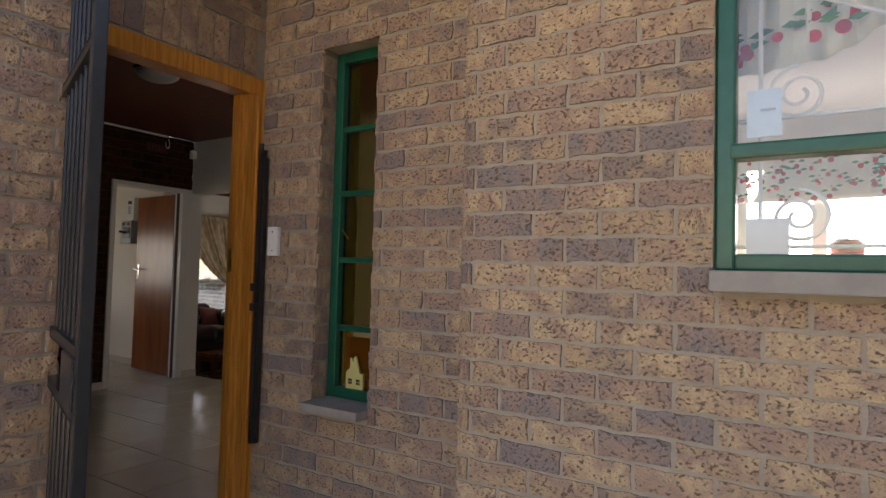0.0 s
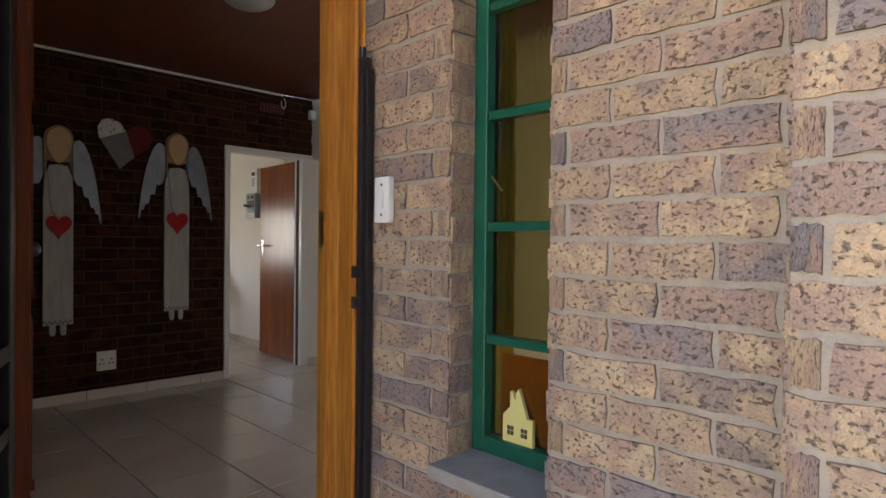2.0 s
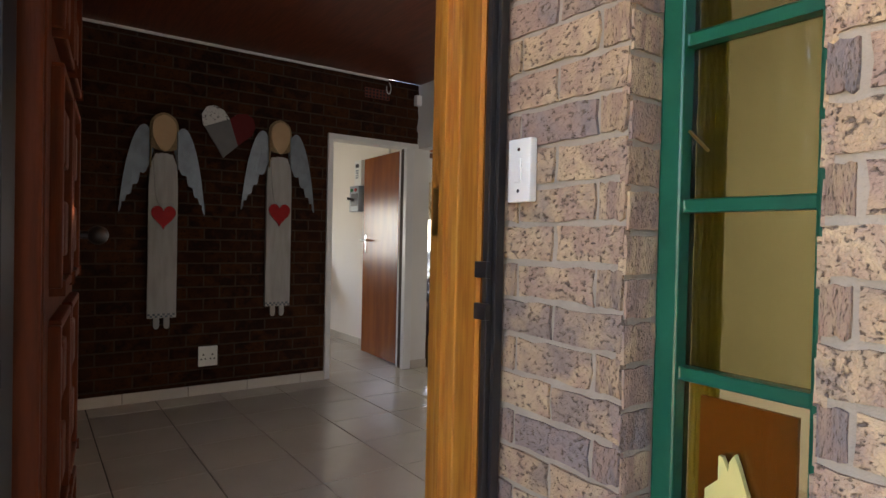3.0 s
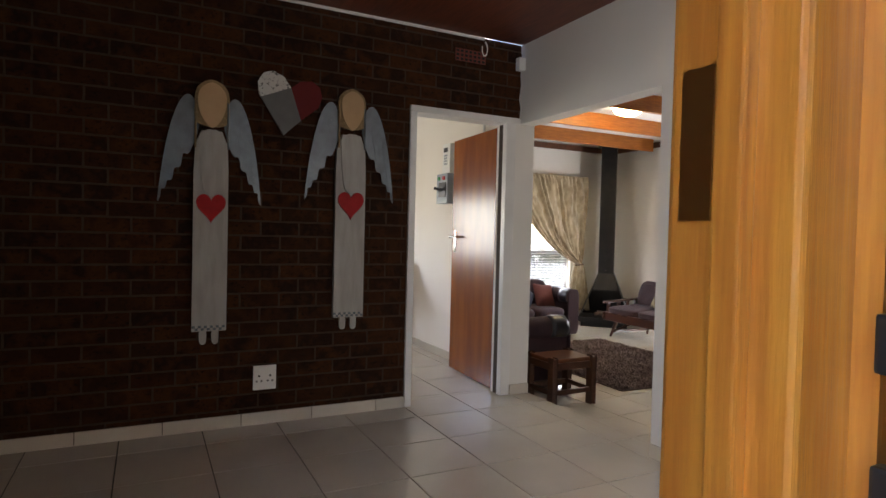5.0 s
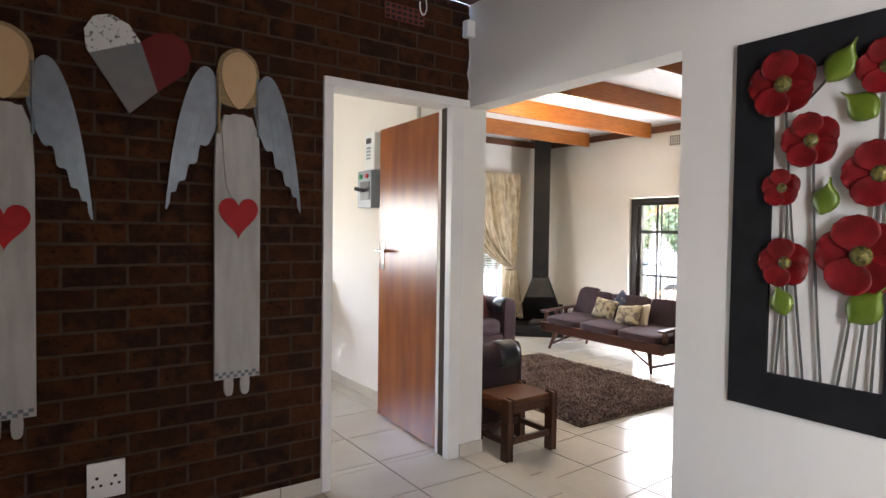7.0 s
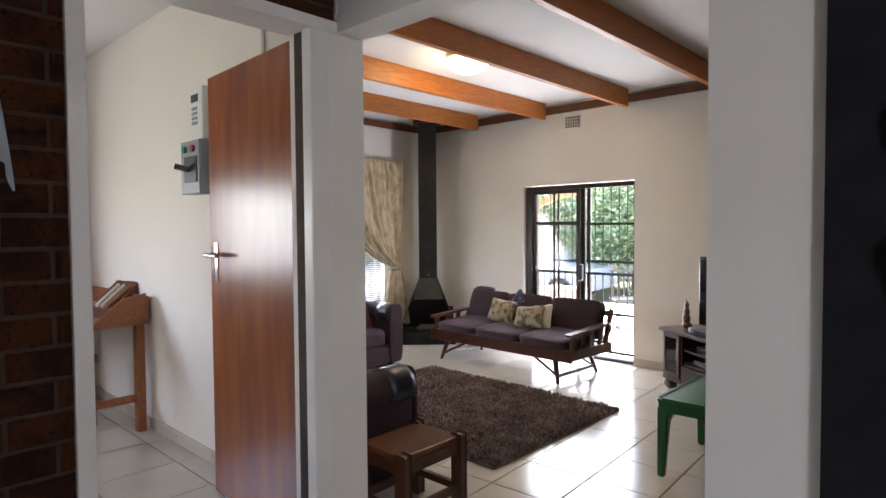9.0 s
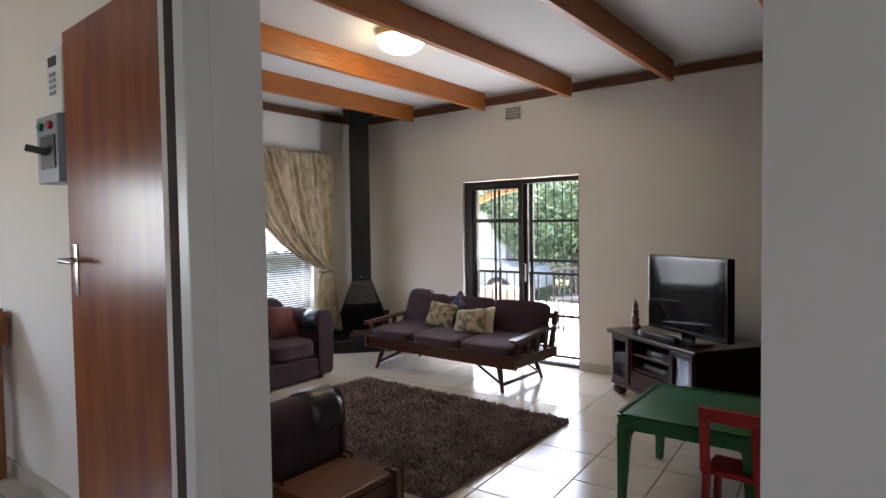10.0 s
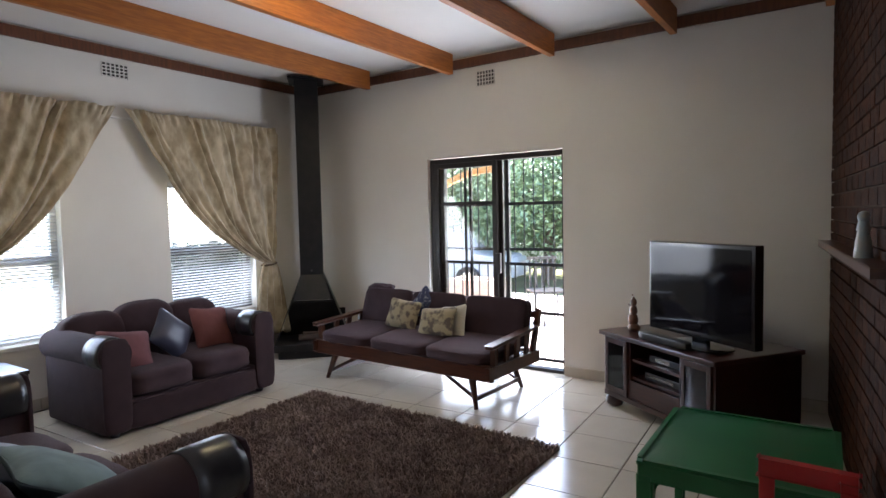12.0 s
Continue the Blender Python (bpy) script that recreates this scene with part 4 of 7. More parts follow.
angel(-2.178, 0.60, 0.19, 1.47, 0.265, "larger whitewashed wooden wall angel with tin wings and a red heart", True)
angel(-1.330, 0.648, 0.20, 1.48, 0.255, "whitewashed wooden wall angel with tin wings, red heart and checked hem", True)

# three-coloured tin heart hung aslant between the angels
tin_heart = tagged(new("tin_heart"), "tilted tin heart in printed white, grey and red", "wall heart")
cy, cz = -1.735, 1.99


def tilt(a, b):
    r = radians(-8)
    return (cy + a * math.cos(r) - b * math.sin(r), cz + a * math.sin(r) + b * math.cos(r))


right = [(0.0, 0.10), (0.09, -0.085), (0.185, 0.02), (0.20, 0.09), (0.175, 0.15), (0.12, 0.175), (0.05, 0.155)]
left = [(0.0, 0.10), (-0.05, 0.155), (-0.12, 0.175), (-0.175, 0.15), (-0.20, 0.09), (-0.185, 0.02), (-0.17, 0.0)]
low = [(0.0, 0.10), (-0.17, 0.0), (0.0, -0.20), (0.09, -0.085)]
for nm, pts, mt, lb in (("red_lobe", right, material("dull_red_tin", (0.12, 0.012, 0.012), 0.55, spec=0.15, alt=(0.12, 0.012, 0.012), scale=18), "dull red painted lobe"), ("white_lobe", left, NEWSPRINT, "white lobe with black print"), ("grey_point", low, material("dull_grey_tin", (0.13, 0.13, 0.125), 0.5, alt=(0.09, 0.09, 0.09), scale=12), "dull grey tin point")):
    part(nm, outline(bmesh.new(), [(0.012, *tilt(a, b)) for a, b in pts], 0.012, (1, 0, 0)), mt, tin_heart, lb)

# wall socket
sock = tagged(new("wall_socket"), "white plastic wall socket on the brick wall", "socket")
part("plate", one_box(0.0, 0.014, -1.918, -1.780, 0.215, 0.365, 0.004), WHITE_PLASTIC, sock)
for i in range(2):
    for a, b, r in ((0, 0.032, 0.007), (-0.014, 0.0, 0.006), (0.014, 0.0, 0.006)):
        part("pin_hole", one_rod((0.0138, -1.883 + i * 0.066 + a, 0.27 + b), (0.0148, -1.883 + i * 0.066 + a, 0.27 + b), r, seg=10), HOLE, sock)
    part("switch", one_box(0.014, 0.018, -1.892 + i * 0.066, -1.874 + i * 0.066, 0.322, 0.342, 0.002), WHITE_PLASTIC, sock)

# alarm sensor in the corner
pir = tagged(new("alarm_sensor"), "small white alarm sensor in the wall corner", "sensor")
part("body", one_box(0.0, 0.05, -0.058, 0.0, 2.44, 2.535, 0.008), WHITE_PLASTIC, pir)
part("lens", one_box(0.05, 0.055, -0.05, -0.008, 2.45, 2.49, 0.003), WHITE_PLASTIC, pir)
cable = bmesh.new()
prev = None
for i in range(30):
    s = i / 29
    p = Vector((0.012 + 0.006 * math.sin(s * 9), -0.012 - 0.006 * math.sin(s * 13), 2.44 - s * 0.34))
    if prev is not None:
        rod(cable, prev, p, 0.0035, seg=6)
    prev = p
part("cable", cable, WHITE_PLASTIC, pir, "thin white corner cable", True)

# hall ceiling lamp, unlit
lampa = tagged(new("ceiling_lamp"), "round white glass hall ceiling lamp, unlit", "ceiling lamp")
LX, LY = 1.93, -1.65
bm = bmesh.new()
rod(bm, (LX, LY, HALL_TOP - 0.02), (LX, LY, HALL_TOP), 0.16, seg=32)
part("base", bm, DARK_WOOD, lampa, "dark base ring", True)
bm = bmesh.new()
bmesh.ops.create_uvsphere(bm, u_segments=32, v_segments=16, radius=0.145, matrix=Matrix.Translation((LX, LY, HALL_TOP - 0.02)) @ Matrix.Diagonal((1, 1, 0.42, 1)))
part("shade", bm, material("opal_glass", (0.35, 0.34, 0.33), 0.3), lampa, "white opal glass bowl", True)

# metal flowers on a black frame
flower_art = tagged(new("flower_picture"), "red metal poppies with green leaves on a black-framed panel", "wall art")
BLACK_BOARD = material("matt_black_board", (0.010, 0.010, 0.011), 0.8, spec=0.15, alt=(0.02, 0.02, 0.022), scale=10, bump=0.2, bump_scale=80)
bm = bmesh.new()
for x0, x1, z0, z1 in ((1.603, 1.735, 0.728, 2.008), (2.078, 2.178, 0.728, 2.008), (1.735, 2.078, 0.728, 0.856), (1.735, 2.078, 1.88, 2.008)):
    box(bm, x0, x1, -0.018, 0.0, z0, z1)
part("frame", bm, BLACK_BOARD, flower_art, "flat black board frame")
part("backing", one_box(1.735, 2.078, -0.004, -0.0005, 0.856, 1.88), PLASTER, flower_art, "white backing")
PETAL = material("red_enamel_petal", (0.24, 0.009, 0.011), 0.42, spec=0.4, alt=(0.10, 0.004, 0.005), scale=16, mix=0.85, metal=0.2)
STEM = material("grey_steel_stem", (0.09, 0.085, 0.075), 0.4, metal=0.7)
LEAF = material("green_enamel_leaf", (0.13, 0.19, 0.018), 0.35, alt=(0.075, 0.12, 0.010), scale=14, mix=0.7, metal=0.2, coat=0.3)
CORE = material("flower_centre_wire", (0.22, 0.19, 0.04), 0.4, alt=(0.02, 0.02, 0.01), scale=90, mix=0.95, metal=0.3, bump=1.0, bump_scale=120)


def petal(cx, cz, r, ang, y, tilt_out):
    """A cupped round petal of pressed tin."""
    bm = bmesh.new()
    rows = []
    n, k = 7, 12
    ca, sa = math.cos(ang), math.sin(ang)
    for i in range(n + 1):
        v = i / n
        half = max(0.12, math.sqrt(max(0.0, 1 - ((v - 0.55) / 0.47) ** 2))) * 0.55 * r
        row = []
        for j in range(k + 1):
            u = j / k * 2 - 1
            a = r * (0.06 + 0.96 * v)
            b = half * u
            d = 0.006 + tilt_out * v ** 1.5 + 0.07 * r * u * u
            row.append(bm.verts.new((cx + a * ca - b * sa, y - d, cz + a * sa + b * ca)))
        rows.append(row)
    for i in range(n):
        for j in range(k):
            bm.faces.new((rows[i][j], rows[i][j + 1], rows[i + 1][j + 1], rows[i + 1][j]))
    return bm


def add_thick(ob, t):
    m = ob.modifiers.new("thick", "SOLIDIFY")
    m.thickness = t


for fx, fz, r, turn in ((1.772, 1.835, 0.118, 0.45), (2.067, 1.833, 0.088, 0.5), (1.864, 1.638, 0.096, 0.5), (2.057, 1.518, 0.108, 0.55), (1.778, 1.489, 0.068, 0.35), (1.795, 1.239, 0.089, 0.5), (2.015, 1.271, 0.134, 0.5)):
    for i in range(5):
        p = part("petal", petal(fx, fz, r * 0.92, turn + i * 2 * math.pi / 5, -0.020 - (i % 2) * 0.006, 0.012), PETAL, flower_art, "", True)
        add_thick(p, 0.0015)
    bm = bmesh.new()
    bmesh.ops.create_uvsphere(bm, u_segments=14, v_segments=8, radius=r * 0.24, matrix=Matrix.Translation((fx, -0.034, fz)) @ Matrix.Diagonal((1, 0.6, 1, 1)))
    part("flower_centre", bm, CORE, flower_art, "yellow-green wire centre", True)
for x0, x1, z1 in ((1.770, 1.790, 1.489), (1.811, 1.80, 1.239), (1.856, 1.775, 1.80), (1.910, 1.868, 1.60), (1.958, 2.0, 1.271), (2.003, 2.05, 1.518), (2.049, 2.067, 1.82)):
    bm = bmesh.new()
    prev = None
    for i in range(13):
        s = i / 12
        p = Vector((x0 + (x1 - x0) * s + 0.006 * math.sin(s * 3.1) * (1 if x1 > x0 else -1), -0.022, 0.86 + (z1 - 0.86) * s))
        if prev is not None:
            rod(bm, prev, p, 0.0045, seg=8)
        prev = p
    part("stem", bm, STEM, flower_art, "", True)
bm = bmesh.new()
prev = None
for i in range(9):
    s = i / 8
    p = Vector((1.80 + 0.12 * s, -0.026, 1.75 + 0.10 * s ** 1.6))
    if prev is not None:
        rod(bm, prev, p, 0.0045, seg=8)
    prev = p
part("stem", bm, STEM, flower_art, "", True)
for lx, lz, r, ang in ((1.937, 1.855, 0.05, 1.0), (2.012, 1.717, 0.046, 2.4), (1.911, 1.438, 0.042, 1.35), (1.792, 1.10, 0.04, 1.9), (2.023, 1.106, 0.052, 0.9)):
    bm = bmesh.new()
    rows = []
    for i in range(9):
        v = i / 8
        half = r * (math.sin(math.pi * min(1.0, v * 1.25)) ** 0.7 if v < 0.7 else max(0.0, (1 - v) / 0.3) ** 1.6 * 0.42)
        half = max(half, 0.0015)
        row = []
        for j in range(7):
            u = j / 6 * 2 - 1
            a = -r + v * r * 2.9
            row.append(bm.verts.new((lx + a * math.cos(ang) - half * u * math.sin(ang), -0.035 - 0.012 * (1 - u * u), lz + a * math.sin(ang) + half * u * math.cos(ang))))
        rows.append(row)
    for i in range(8):
        for j in range(6):
            bm.faces.new((rows[i][j], rows[i][j + 1], rows[i + 1][j + 1], rows[i + 1][j]))
    p = part("leaf", bm, LEAF, flower_art, "", True)
    add_thick(p, 0.0015)


# ---- things of the study ----
desk = thing("writing_desk", "honey-brown pine writing desk with a raised back", "desk", pose(-2.72, -0.19, 0))
part("top", one_box(-0.58, 0.58, -0.27, 0.27, 0.70, 0.735, 0.006), DESK_WOOD, desk)
part("apron", one_box(-0.52, 0.52, -0.24, -0.22, 0.61, 0.70, 0.003), DESK_WOOD, desk)
part("back_gallery", one_box(-0.58, 0.58, 0.25, 0.27, 0.735, 0.88, 0.004), DESK_WOOD, desk)
part("side_gallery", outline(bmesh.new(), [(0.56, -0.05, 0.735), (0.56, 0.25, 0.735), (0.56, 0.25, 0.90), (0.56, 0.12, 0.875), (0.56, 0.03, 0.80)], 0.02, (1, 0, 0)), DESK_WOOD, desk)
for x in (-0.53, 0.53):
    for y in (-0.22, 0.22):
        part("leg", one_bar((x, y, 0), (x, y, 0.70), 0.05, 0.05, (1, 0, 0), 0.006), DESK_WOOD, desk)
    part("stretcher", one_bar((x, -0.22, 0.22), (x, 0.22, 0.22), 0.025, 0.045, bevel=0.003), DESK_WOOD, desk)
books = thing("pencil_rack", "sloping brown wooden pencil rack on the desk", "rack", pose(-2.50, -0.02, 0.735, 0, 0, 10) @ Matrix.Diagonal((1.4, 1.3, 1.7, 1)))
part("slope", outline(bmesh.new(), [(-0.1, -0.10, 0), (-0.1, 0.08, 0), (-0.1, 0.08, 0.13)], 0.2, (1, 0, 0)), STOOL_WOOD, books)
for i, c in enumerate(((0.6, 0.58, 0.5), (0.55, 0.5, 0.4), (0.3, 0.12, 0.05))):
    part("pencil", one_rod((-0.05 + i * 0.05, -0.06, 0.035), (-0.03 + i * 0.05, 0.05, 0.115), 0.01, seg=8), material("pencil_paint", c, 0.5), books)
PINK = material("lilac_pink_cloth", (0.46, 0.27, 0.37), 0.85, alt=(0.36, 0.2, 0.3), scale=8, bump=0.3, bump_scale=60)


def soft_box(bm, sx, sy, sz, p=4.0, m=None, cuts=6, wrinkle=0.0):
    """A stuffed box: sizes sx, sy, sz about its centre, rounder for a smaller p."""
    r = bmesh.ops.create_cube(bm, size=2.0)
    vs = r["verts"]
    es = list({e for v in vs for e in v.link_edges})
    bmesh.ops.subdivide_edges(bm, edges=es, cuts=cuts, use_grid_fill=True)
    for v in bm.verts:
        c = v.co.copy()
        k = (abs(c.x) ** p + abs(c.y) ** p + abs(c.z) ** p) ** (1 / p)
        c = c / k
        if wrinkle:
            c *= 1 + wrinkle * noise.noise(c * 2.3 + Vector((sx * 9, sy * 7, sz * 5)))
        c = Vector((c.x * sx / 2, c.y * sy / 2, c.z * sz / 2))
        v.co = m @ c if m is not None else c
    return bm


def one_soft(sx, sy, sz, p=4.0, m=None, cuts=6, wrinkle=0.0):
    return soft_box(bmesh.new(), sx, sy, sz, p, m, cuts, wrinkle)


tagged(new("folded_cloth", finish("folded_cloth", one_soft(0.30, 0.3, 0.07, 5, Matrix.Translation((-2.78, -0.16, 0.77)), 5, 0.08), PINK, True)), "folded lilac cloth on the desk", "cloth")
low_stool = thing("turned_stool", "small brown wooden stool with turned legs", "stool", pose(-2.62, -0.24, 0))
part("seat", one_rod((0, 0, 0.42), (0, 0, 0.46), 0.15, 0.145, 24), STOOL_WOOD, low_stool, "", True)
for i in range(4):
    a = radians(45 + 90 * i)
    b = bmesh.new()
    top, bot = Vector((0.09 * math.cos(a), 0.09 * math.sin(a), 0.42)), Vector((0.14 * math.cos(a), 0.14 * math.sin(a), 0.0))
    for s0, s1, r0, r1 in ((0, 0.3, 0.013, 0.02), (0.3, 0.45, 0.02, 0.012), (0.45, 0.7, 0.012, 0.02), (0.7, 1.0, 0.02, 0.011)):
        rod(b, top.lerp(bot, s0), top.lerp(bot, s1), r0, r1, 10)
    part("leg", b, STOOL_WOOD, low_stool, "", True)
for i in range(4):
    a, c = radians(45 + 90 * i), radians(135 + 90 * i)
    part("stretcher", one_rod((0.118 * math.cos(a), 0.118 * math.sin(a), 0.19), (0.118 * math.cos(c), 0.118 * math.sin(c), 0.19), 0.008, seg=8), STOOL_WOOD, low_stool)
bm = bmesh.new()
grid = [[bm.verts.new((-3.44 + 0.03 * math.sin(i * 0.9) + 0.01 * math.sin(i * 2.3), -0.95 + i * 0.03, 0.25 + j * 0.2)) for j in range(11)] for i in range(28)]
for i in range(27):
    for j in range(10):
        bm.faces.new((grid[i][j], grid[i + 1][j], grid[i + 1][j + 1], grid[i][j + 1]))
c = tagged(new("study_curtain", finish("study_curtain", bm, PINK, True)), "lilac curtain hanging on the study end wall", "curtain")
add_thick(c, 0.004)

GREY_PAINT = material("grey_enamel", (0.26, 0.29, 0.33), 0.4, alt=(0.22, 0.25, 0.28), scale=10)
db = tagged(new("switch_box"), "grey main switch box with black lever, red and green buttons", "switch box")
DBX = -1.44
part("box", one_box(DBX, DBX + 0.22, 0.01, 0.10, 1.50, 1.785, 0.005), GREY_PAINT, db)
part("panel", one_box(DBX + 0.05, DBX + 0.20, 0.004, 0.01, 1.56, 1.70, 0.002), BLACK_STEEL, db, "black switch panel")
part("lever", one_bar((DBX + 0.12, 0.0, 1.63), (DBX + 0.09, -0.06, 1.645), 0.022, 0.022, bevel=0.003), BLACK_STEEL, db, "black lever")
for x, c, l in ((0.06, (0.02, 0.22, 0.08), "green button"), (0.16, (0.45, 0.02, 0.02), "red button")):
    part("button", one_rod((DBX + x, 0.01, 1.74), (DBX + x, -0.005, 1.74), 0.018, seg=16), material(l.replace(" ", "_"), c, 0.4), db, l)
meter = tagged(new("electricity_meter"), "cream prepaid electricity meter with a small display", "meter")
part("case", one_box(-1.37, -1.21, 0.03, 0.10, 1.79, 2.07, 0.008), WHITE_PLASTIC, meter)
part("display", one_box(-1.34, -1.26, 0.027, 0.03, 1.99, 2.03), BLACK_STEEL, meter, "small dark display")
for j in range(4):
    part("key", one_box(-1.33, -1.27, 0.026, 0.03, 1.87 + j * 0.026, 1.885 + j * 0.026), GREY_PAINT, meter)
tagged(new("wall_conduit", finish("wall_conduit", one_rod((-0.69, 0.088, 2.03), (-0.69, 0.088, 2.64), 0.011, seg=10), WHITE_PAINT, True)), "white conduit pipe running up the study wall", "conduit", "", "structure")

# ---- things of the living room ----
FLOOR = LIVING_FLOOR
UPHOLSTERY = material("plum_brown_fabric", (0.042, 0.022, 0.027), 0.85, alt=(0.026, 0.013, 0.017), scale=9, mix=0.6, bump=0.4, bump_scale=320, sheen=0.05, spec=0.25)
# lighter, slightly bluer plum for the seat cushions than for backs and arms
SEAT_PLUM = material("lighter_plum_fabric", (0.062, 0.037, 0.046), 0.85, alt=(0.042, 0.025, 0.031), scale=7, mix=0.6, bump=0.4, bump_scale=320, sheen=0.05, spec=0.25)
LEATHER = material("black_leather_cover", (0.014, 0.014, 0.018), 0.28, alt=(0.024, 0.024, 0.03), scale=30, bump=0.25, bump_scale=200)


def rolled_sofa(length, seats, label, m):
    """A low upholstered sofa with rolled arms; local front is -y, the floor is z 0."""
    s = thing("upholstered_sofa", label, "sofa", m, "living room seats")
    L = length / 2
    part("base", one_box(-L + 0.10, L - 0.10, -0.43, 0.40, 0.03, 0.25, 0.02), UPHOLSTERY, s)
    part("front_rail", one_soft(length - 0.36, 0.05, 0.20, 7, Matrix.Translation((0, -0.435, 0.13))), UPHOLSTERY, s, "", True)
    for x in (-1, 1):
        for y in (-0.38, 0.36):
            part("foot", one_rod((x * (L - 0.12), y, 0), (x * (L - 0.12), y, 0.04), 0.03), BLACK_STEEL, s)
        bm = bmesh.new()
        box(bm, x * (L - 0.11) - 0.085, x * (L - 0.11) + 0.085, -0.44, 0.40, 0.03, 0.58, 0.03)
        rod(bm, (x * (L - 0.115), -0.452, 0.585), (x * (L - 0.115), 0.42, 0.585), 0.115, seg=28)
        part("arm", bm, UPHOLSTERY, s, "", True)
        bm = bmesh.new()
        rings = []
        for yy in (-0.438, -0.40, -0.30, -0.235):
            rr = 0.1195 + (0.004 if yy in (-0.40, -0.30) else 0.0)
            rings.append([bm.verts.new((x * (L - 0.115) + rr * math.cos(radians(a)), yy, 0.587 + rr * math.sin(radians(a)))) for a in range(-40, 221, 10)])
        for r0, r1 in zip(rings, rings[1:]):
            for i in range(len(r0) - 1):
                bm.faces.new((r0[i], r0[i + 1], r1[i + 1], r1[i]))
        add_thick(part("arm_cover", bm, LEATHER, s, "glossy black leather arm cover", True), 0.004)
        part("arm_front", one_soft(0.20, 0.03, 0.66, 6, Matrix.Translation((x * (L - 0.112), -0.455, 0.37))), UPHOLSTERY, s, "", True)
    w = (length - 0.42) / seats
    for i in range(seats):
        x = -length / 2 + 0.21 + w * (i + 0.5)
        part("seat_cushion", one_soft(w - 0.012, 0.70, 0.20, 6, Matrix.Translation((x, -0.11, 0.335)), 8, 0.03), SEAT_PLUM, s, "", True)
    n = 3
    wb = (length - 0.22) / n
    for i in range(n):
        x = -length / 2 + 0.12 + wb * (i + 0.5)
        top = 0.84 if i == 1 else 0.80
        part("back_cushion", one_soft(wb + 0.10, 0.27, top - 0.24, 3.4, Matrix.Translation((x, 0.31, 0.24 + (top - 0.24) / 2)) @ Matrix.Rotation(radians(-7), 4, "X"), 8, 0.03), UPHOLSTERY, s, "", True)
    part("back_panel", one_box(-L + 0.1, L - 0.1, 0.36, 0.43, 0.05, 0.66, 0.03), UPHOLSTERY, s)
    return s


def throw_pillow(label, mat, m, w=0.42, h=0.40, t=0.14):
    bm = one_soft(w, t, h, 9, None, 9, 0.02)
    for v in bm.verts:
        k = (abs(v.co.x) / (w / 2)) ** 2 * (abs(v.co.z) / (h / 2)) ** 2
        a, b = min(1.0, abs(v.co.x) / (w / 2)), min(1.0, abs(v.co.z) / (h / 2))
        v.co.y *= max(0.06, ((1 - a ** 3.0) * (1 - b ** 3.0)) ** 0.6)
        v.co.x *= 1 - 0.06 * (1 - b * b) * a + 0.05 * k
        v.co.z *= 1 - 0.06 * (1 - a * a) * b + 0.05 * k
    ob = tagged(new("throw_pillow", finish("throw_pillow", bm, mat, True)), label, "pillow")
    ob.matrix_world = m
    return ob


rolled_sofa(1.50, 2, "low plum-brown two-seat sofa with leather arm covers", pose(-3.61, 2.50, FLOOR, 0, 0, 91))
rolled_sofa(2.02, 3, "plum-brown sofa with its back to the opening wall", pose(-1.78, 0.70, FLOOR, 0, 0, 181))
DUSTY = material("dusty_pink_cloth", (0.145, 0.052, 0.06), 0.85, alt=(0.10, 0.036, 0.042), scale=14, bump=0.3, bump_scale=200)
RUST = material("rust_red_cloth", (0.14, 0.042, 0.038), 0.85, alt=(0.10, 0.028, 0.026), scale=14, bump=0.3, bump_scale=200)
NAVY = material("dark_blue_satin", (0.028, 0.030, 0.055), 0.4, alt=(0.05, 0.055, 0.09), scale=8, bump=0.2, bump_scale=60)
throw_pillow("dusty pink square pillow on the small sofa", DUSTY, pose(-3.46, 2.10, FLOOR + 0.535, -40, 8, 80), 0.38, 0.36)
throw_pillow("dark blue satin pillow on the small sofa", NAVY, pose(-3.535, 2.52, FLOOR + 0.58, -28, 40, 88), 0.36, 0.34)
throw_pillow("rust-red square pillow on the small sofa", RUST, pose(-3.54, 2.89, FLOOR + 0.58, -24, 6, 95), 0.38, 0.36)
TEAL = material("grey_teal_throw", (0.16, 0.23, 0.25), 0.8, alt=(0.09, 0.14, 0.16), scale=6, mix=0.9, bump=0.4, bump_scale=18)
throw_pillow("grey-teal crumpled pillow on the sofa arm", TEAL, pose(-1.36, 0.80, FLOOR + 0.56, -58, 4, 168), 0.56, 0.44, 0.15)
throw_pillow("pale blue-grey pillow on the sofa seat", material("pale_blue_cloth", (0.26, 0.30, 0.38), 0.8, alt=(0.2, 0.23, 0.3), scale=8, bump=0.2, bump_scale=60), pose(-1.83, 0.74, FLOOR + 0.53, -66, 0, 180), 0.6, 0.42, 0.14)

# mid-century sofa with a wooden frame
SOFA_WOOD = material("dark_red_brown_wood", (0.085, 0.026, 0.012), 0.28, alt=(0.045, 0.013, 0.007), scale=6, stretch=(1, 10, 10), mix=0.8, coat=0.3)
ms = thing("wooden_sofa", "dark wooden three-seat sofa with plum cushions and splayed legs", "sofa", pose(-2.15, 4.06, FLOOR, 0, 0, -2.5), "living room seats")
part("front_rail", one_bar((-0.99, -0.36, 0.295), (0.99, -0.36, 0.295), 0.035, 0.12, bevel=0.006), SOFA_WOOD, ms)
part("back_rail", one_bar((-0.99, 0.34, 0.31), (0.99, 0.34, 0.31), 0.03, 0.09, bevel=0.006), SOFA_WOOD, ms)
for i in range(9):
    x = -0.88 + i * 0.22
    part("slat", one_bar((x, -0.35, 0.325), (x, 0.33, 0.325), 0.06, 0.02), SOFA_WOOD, ms)
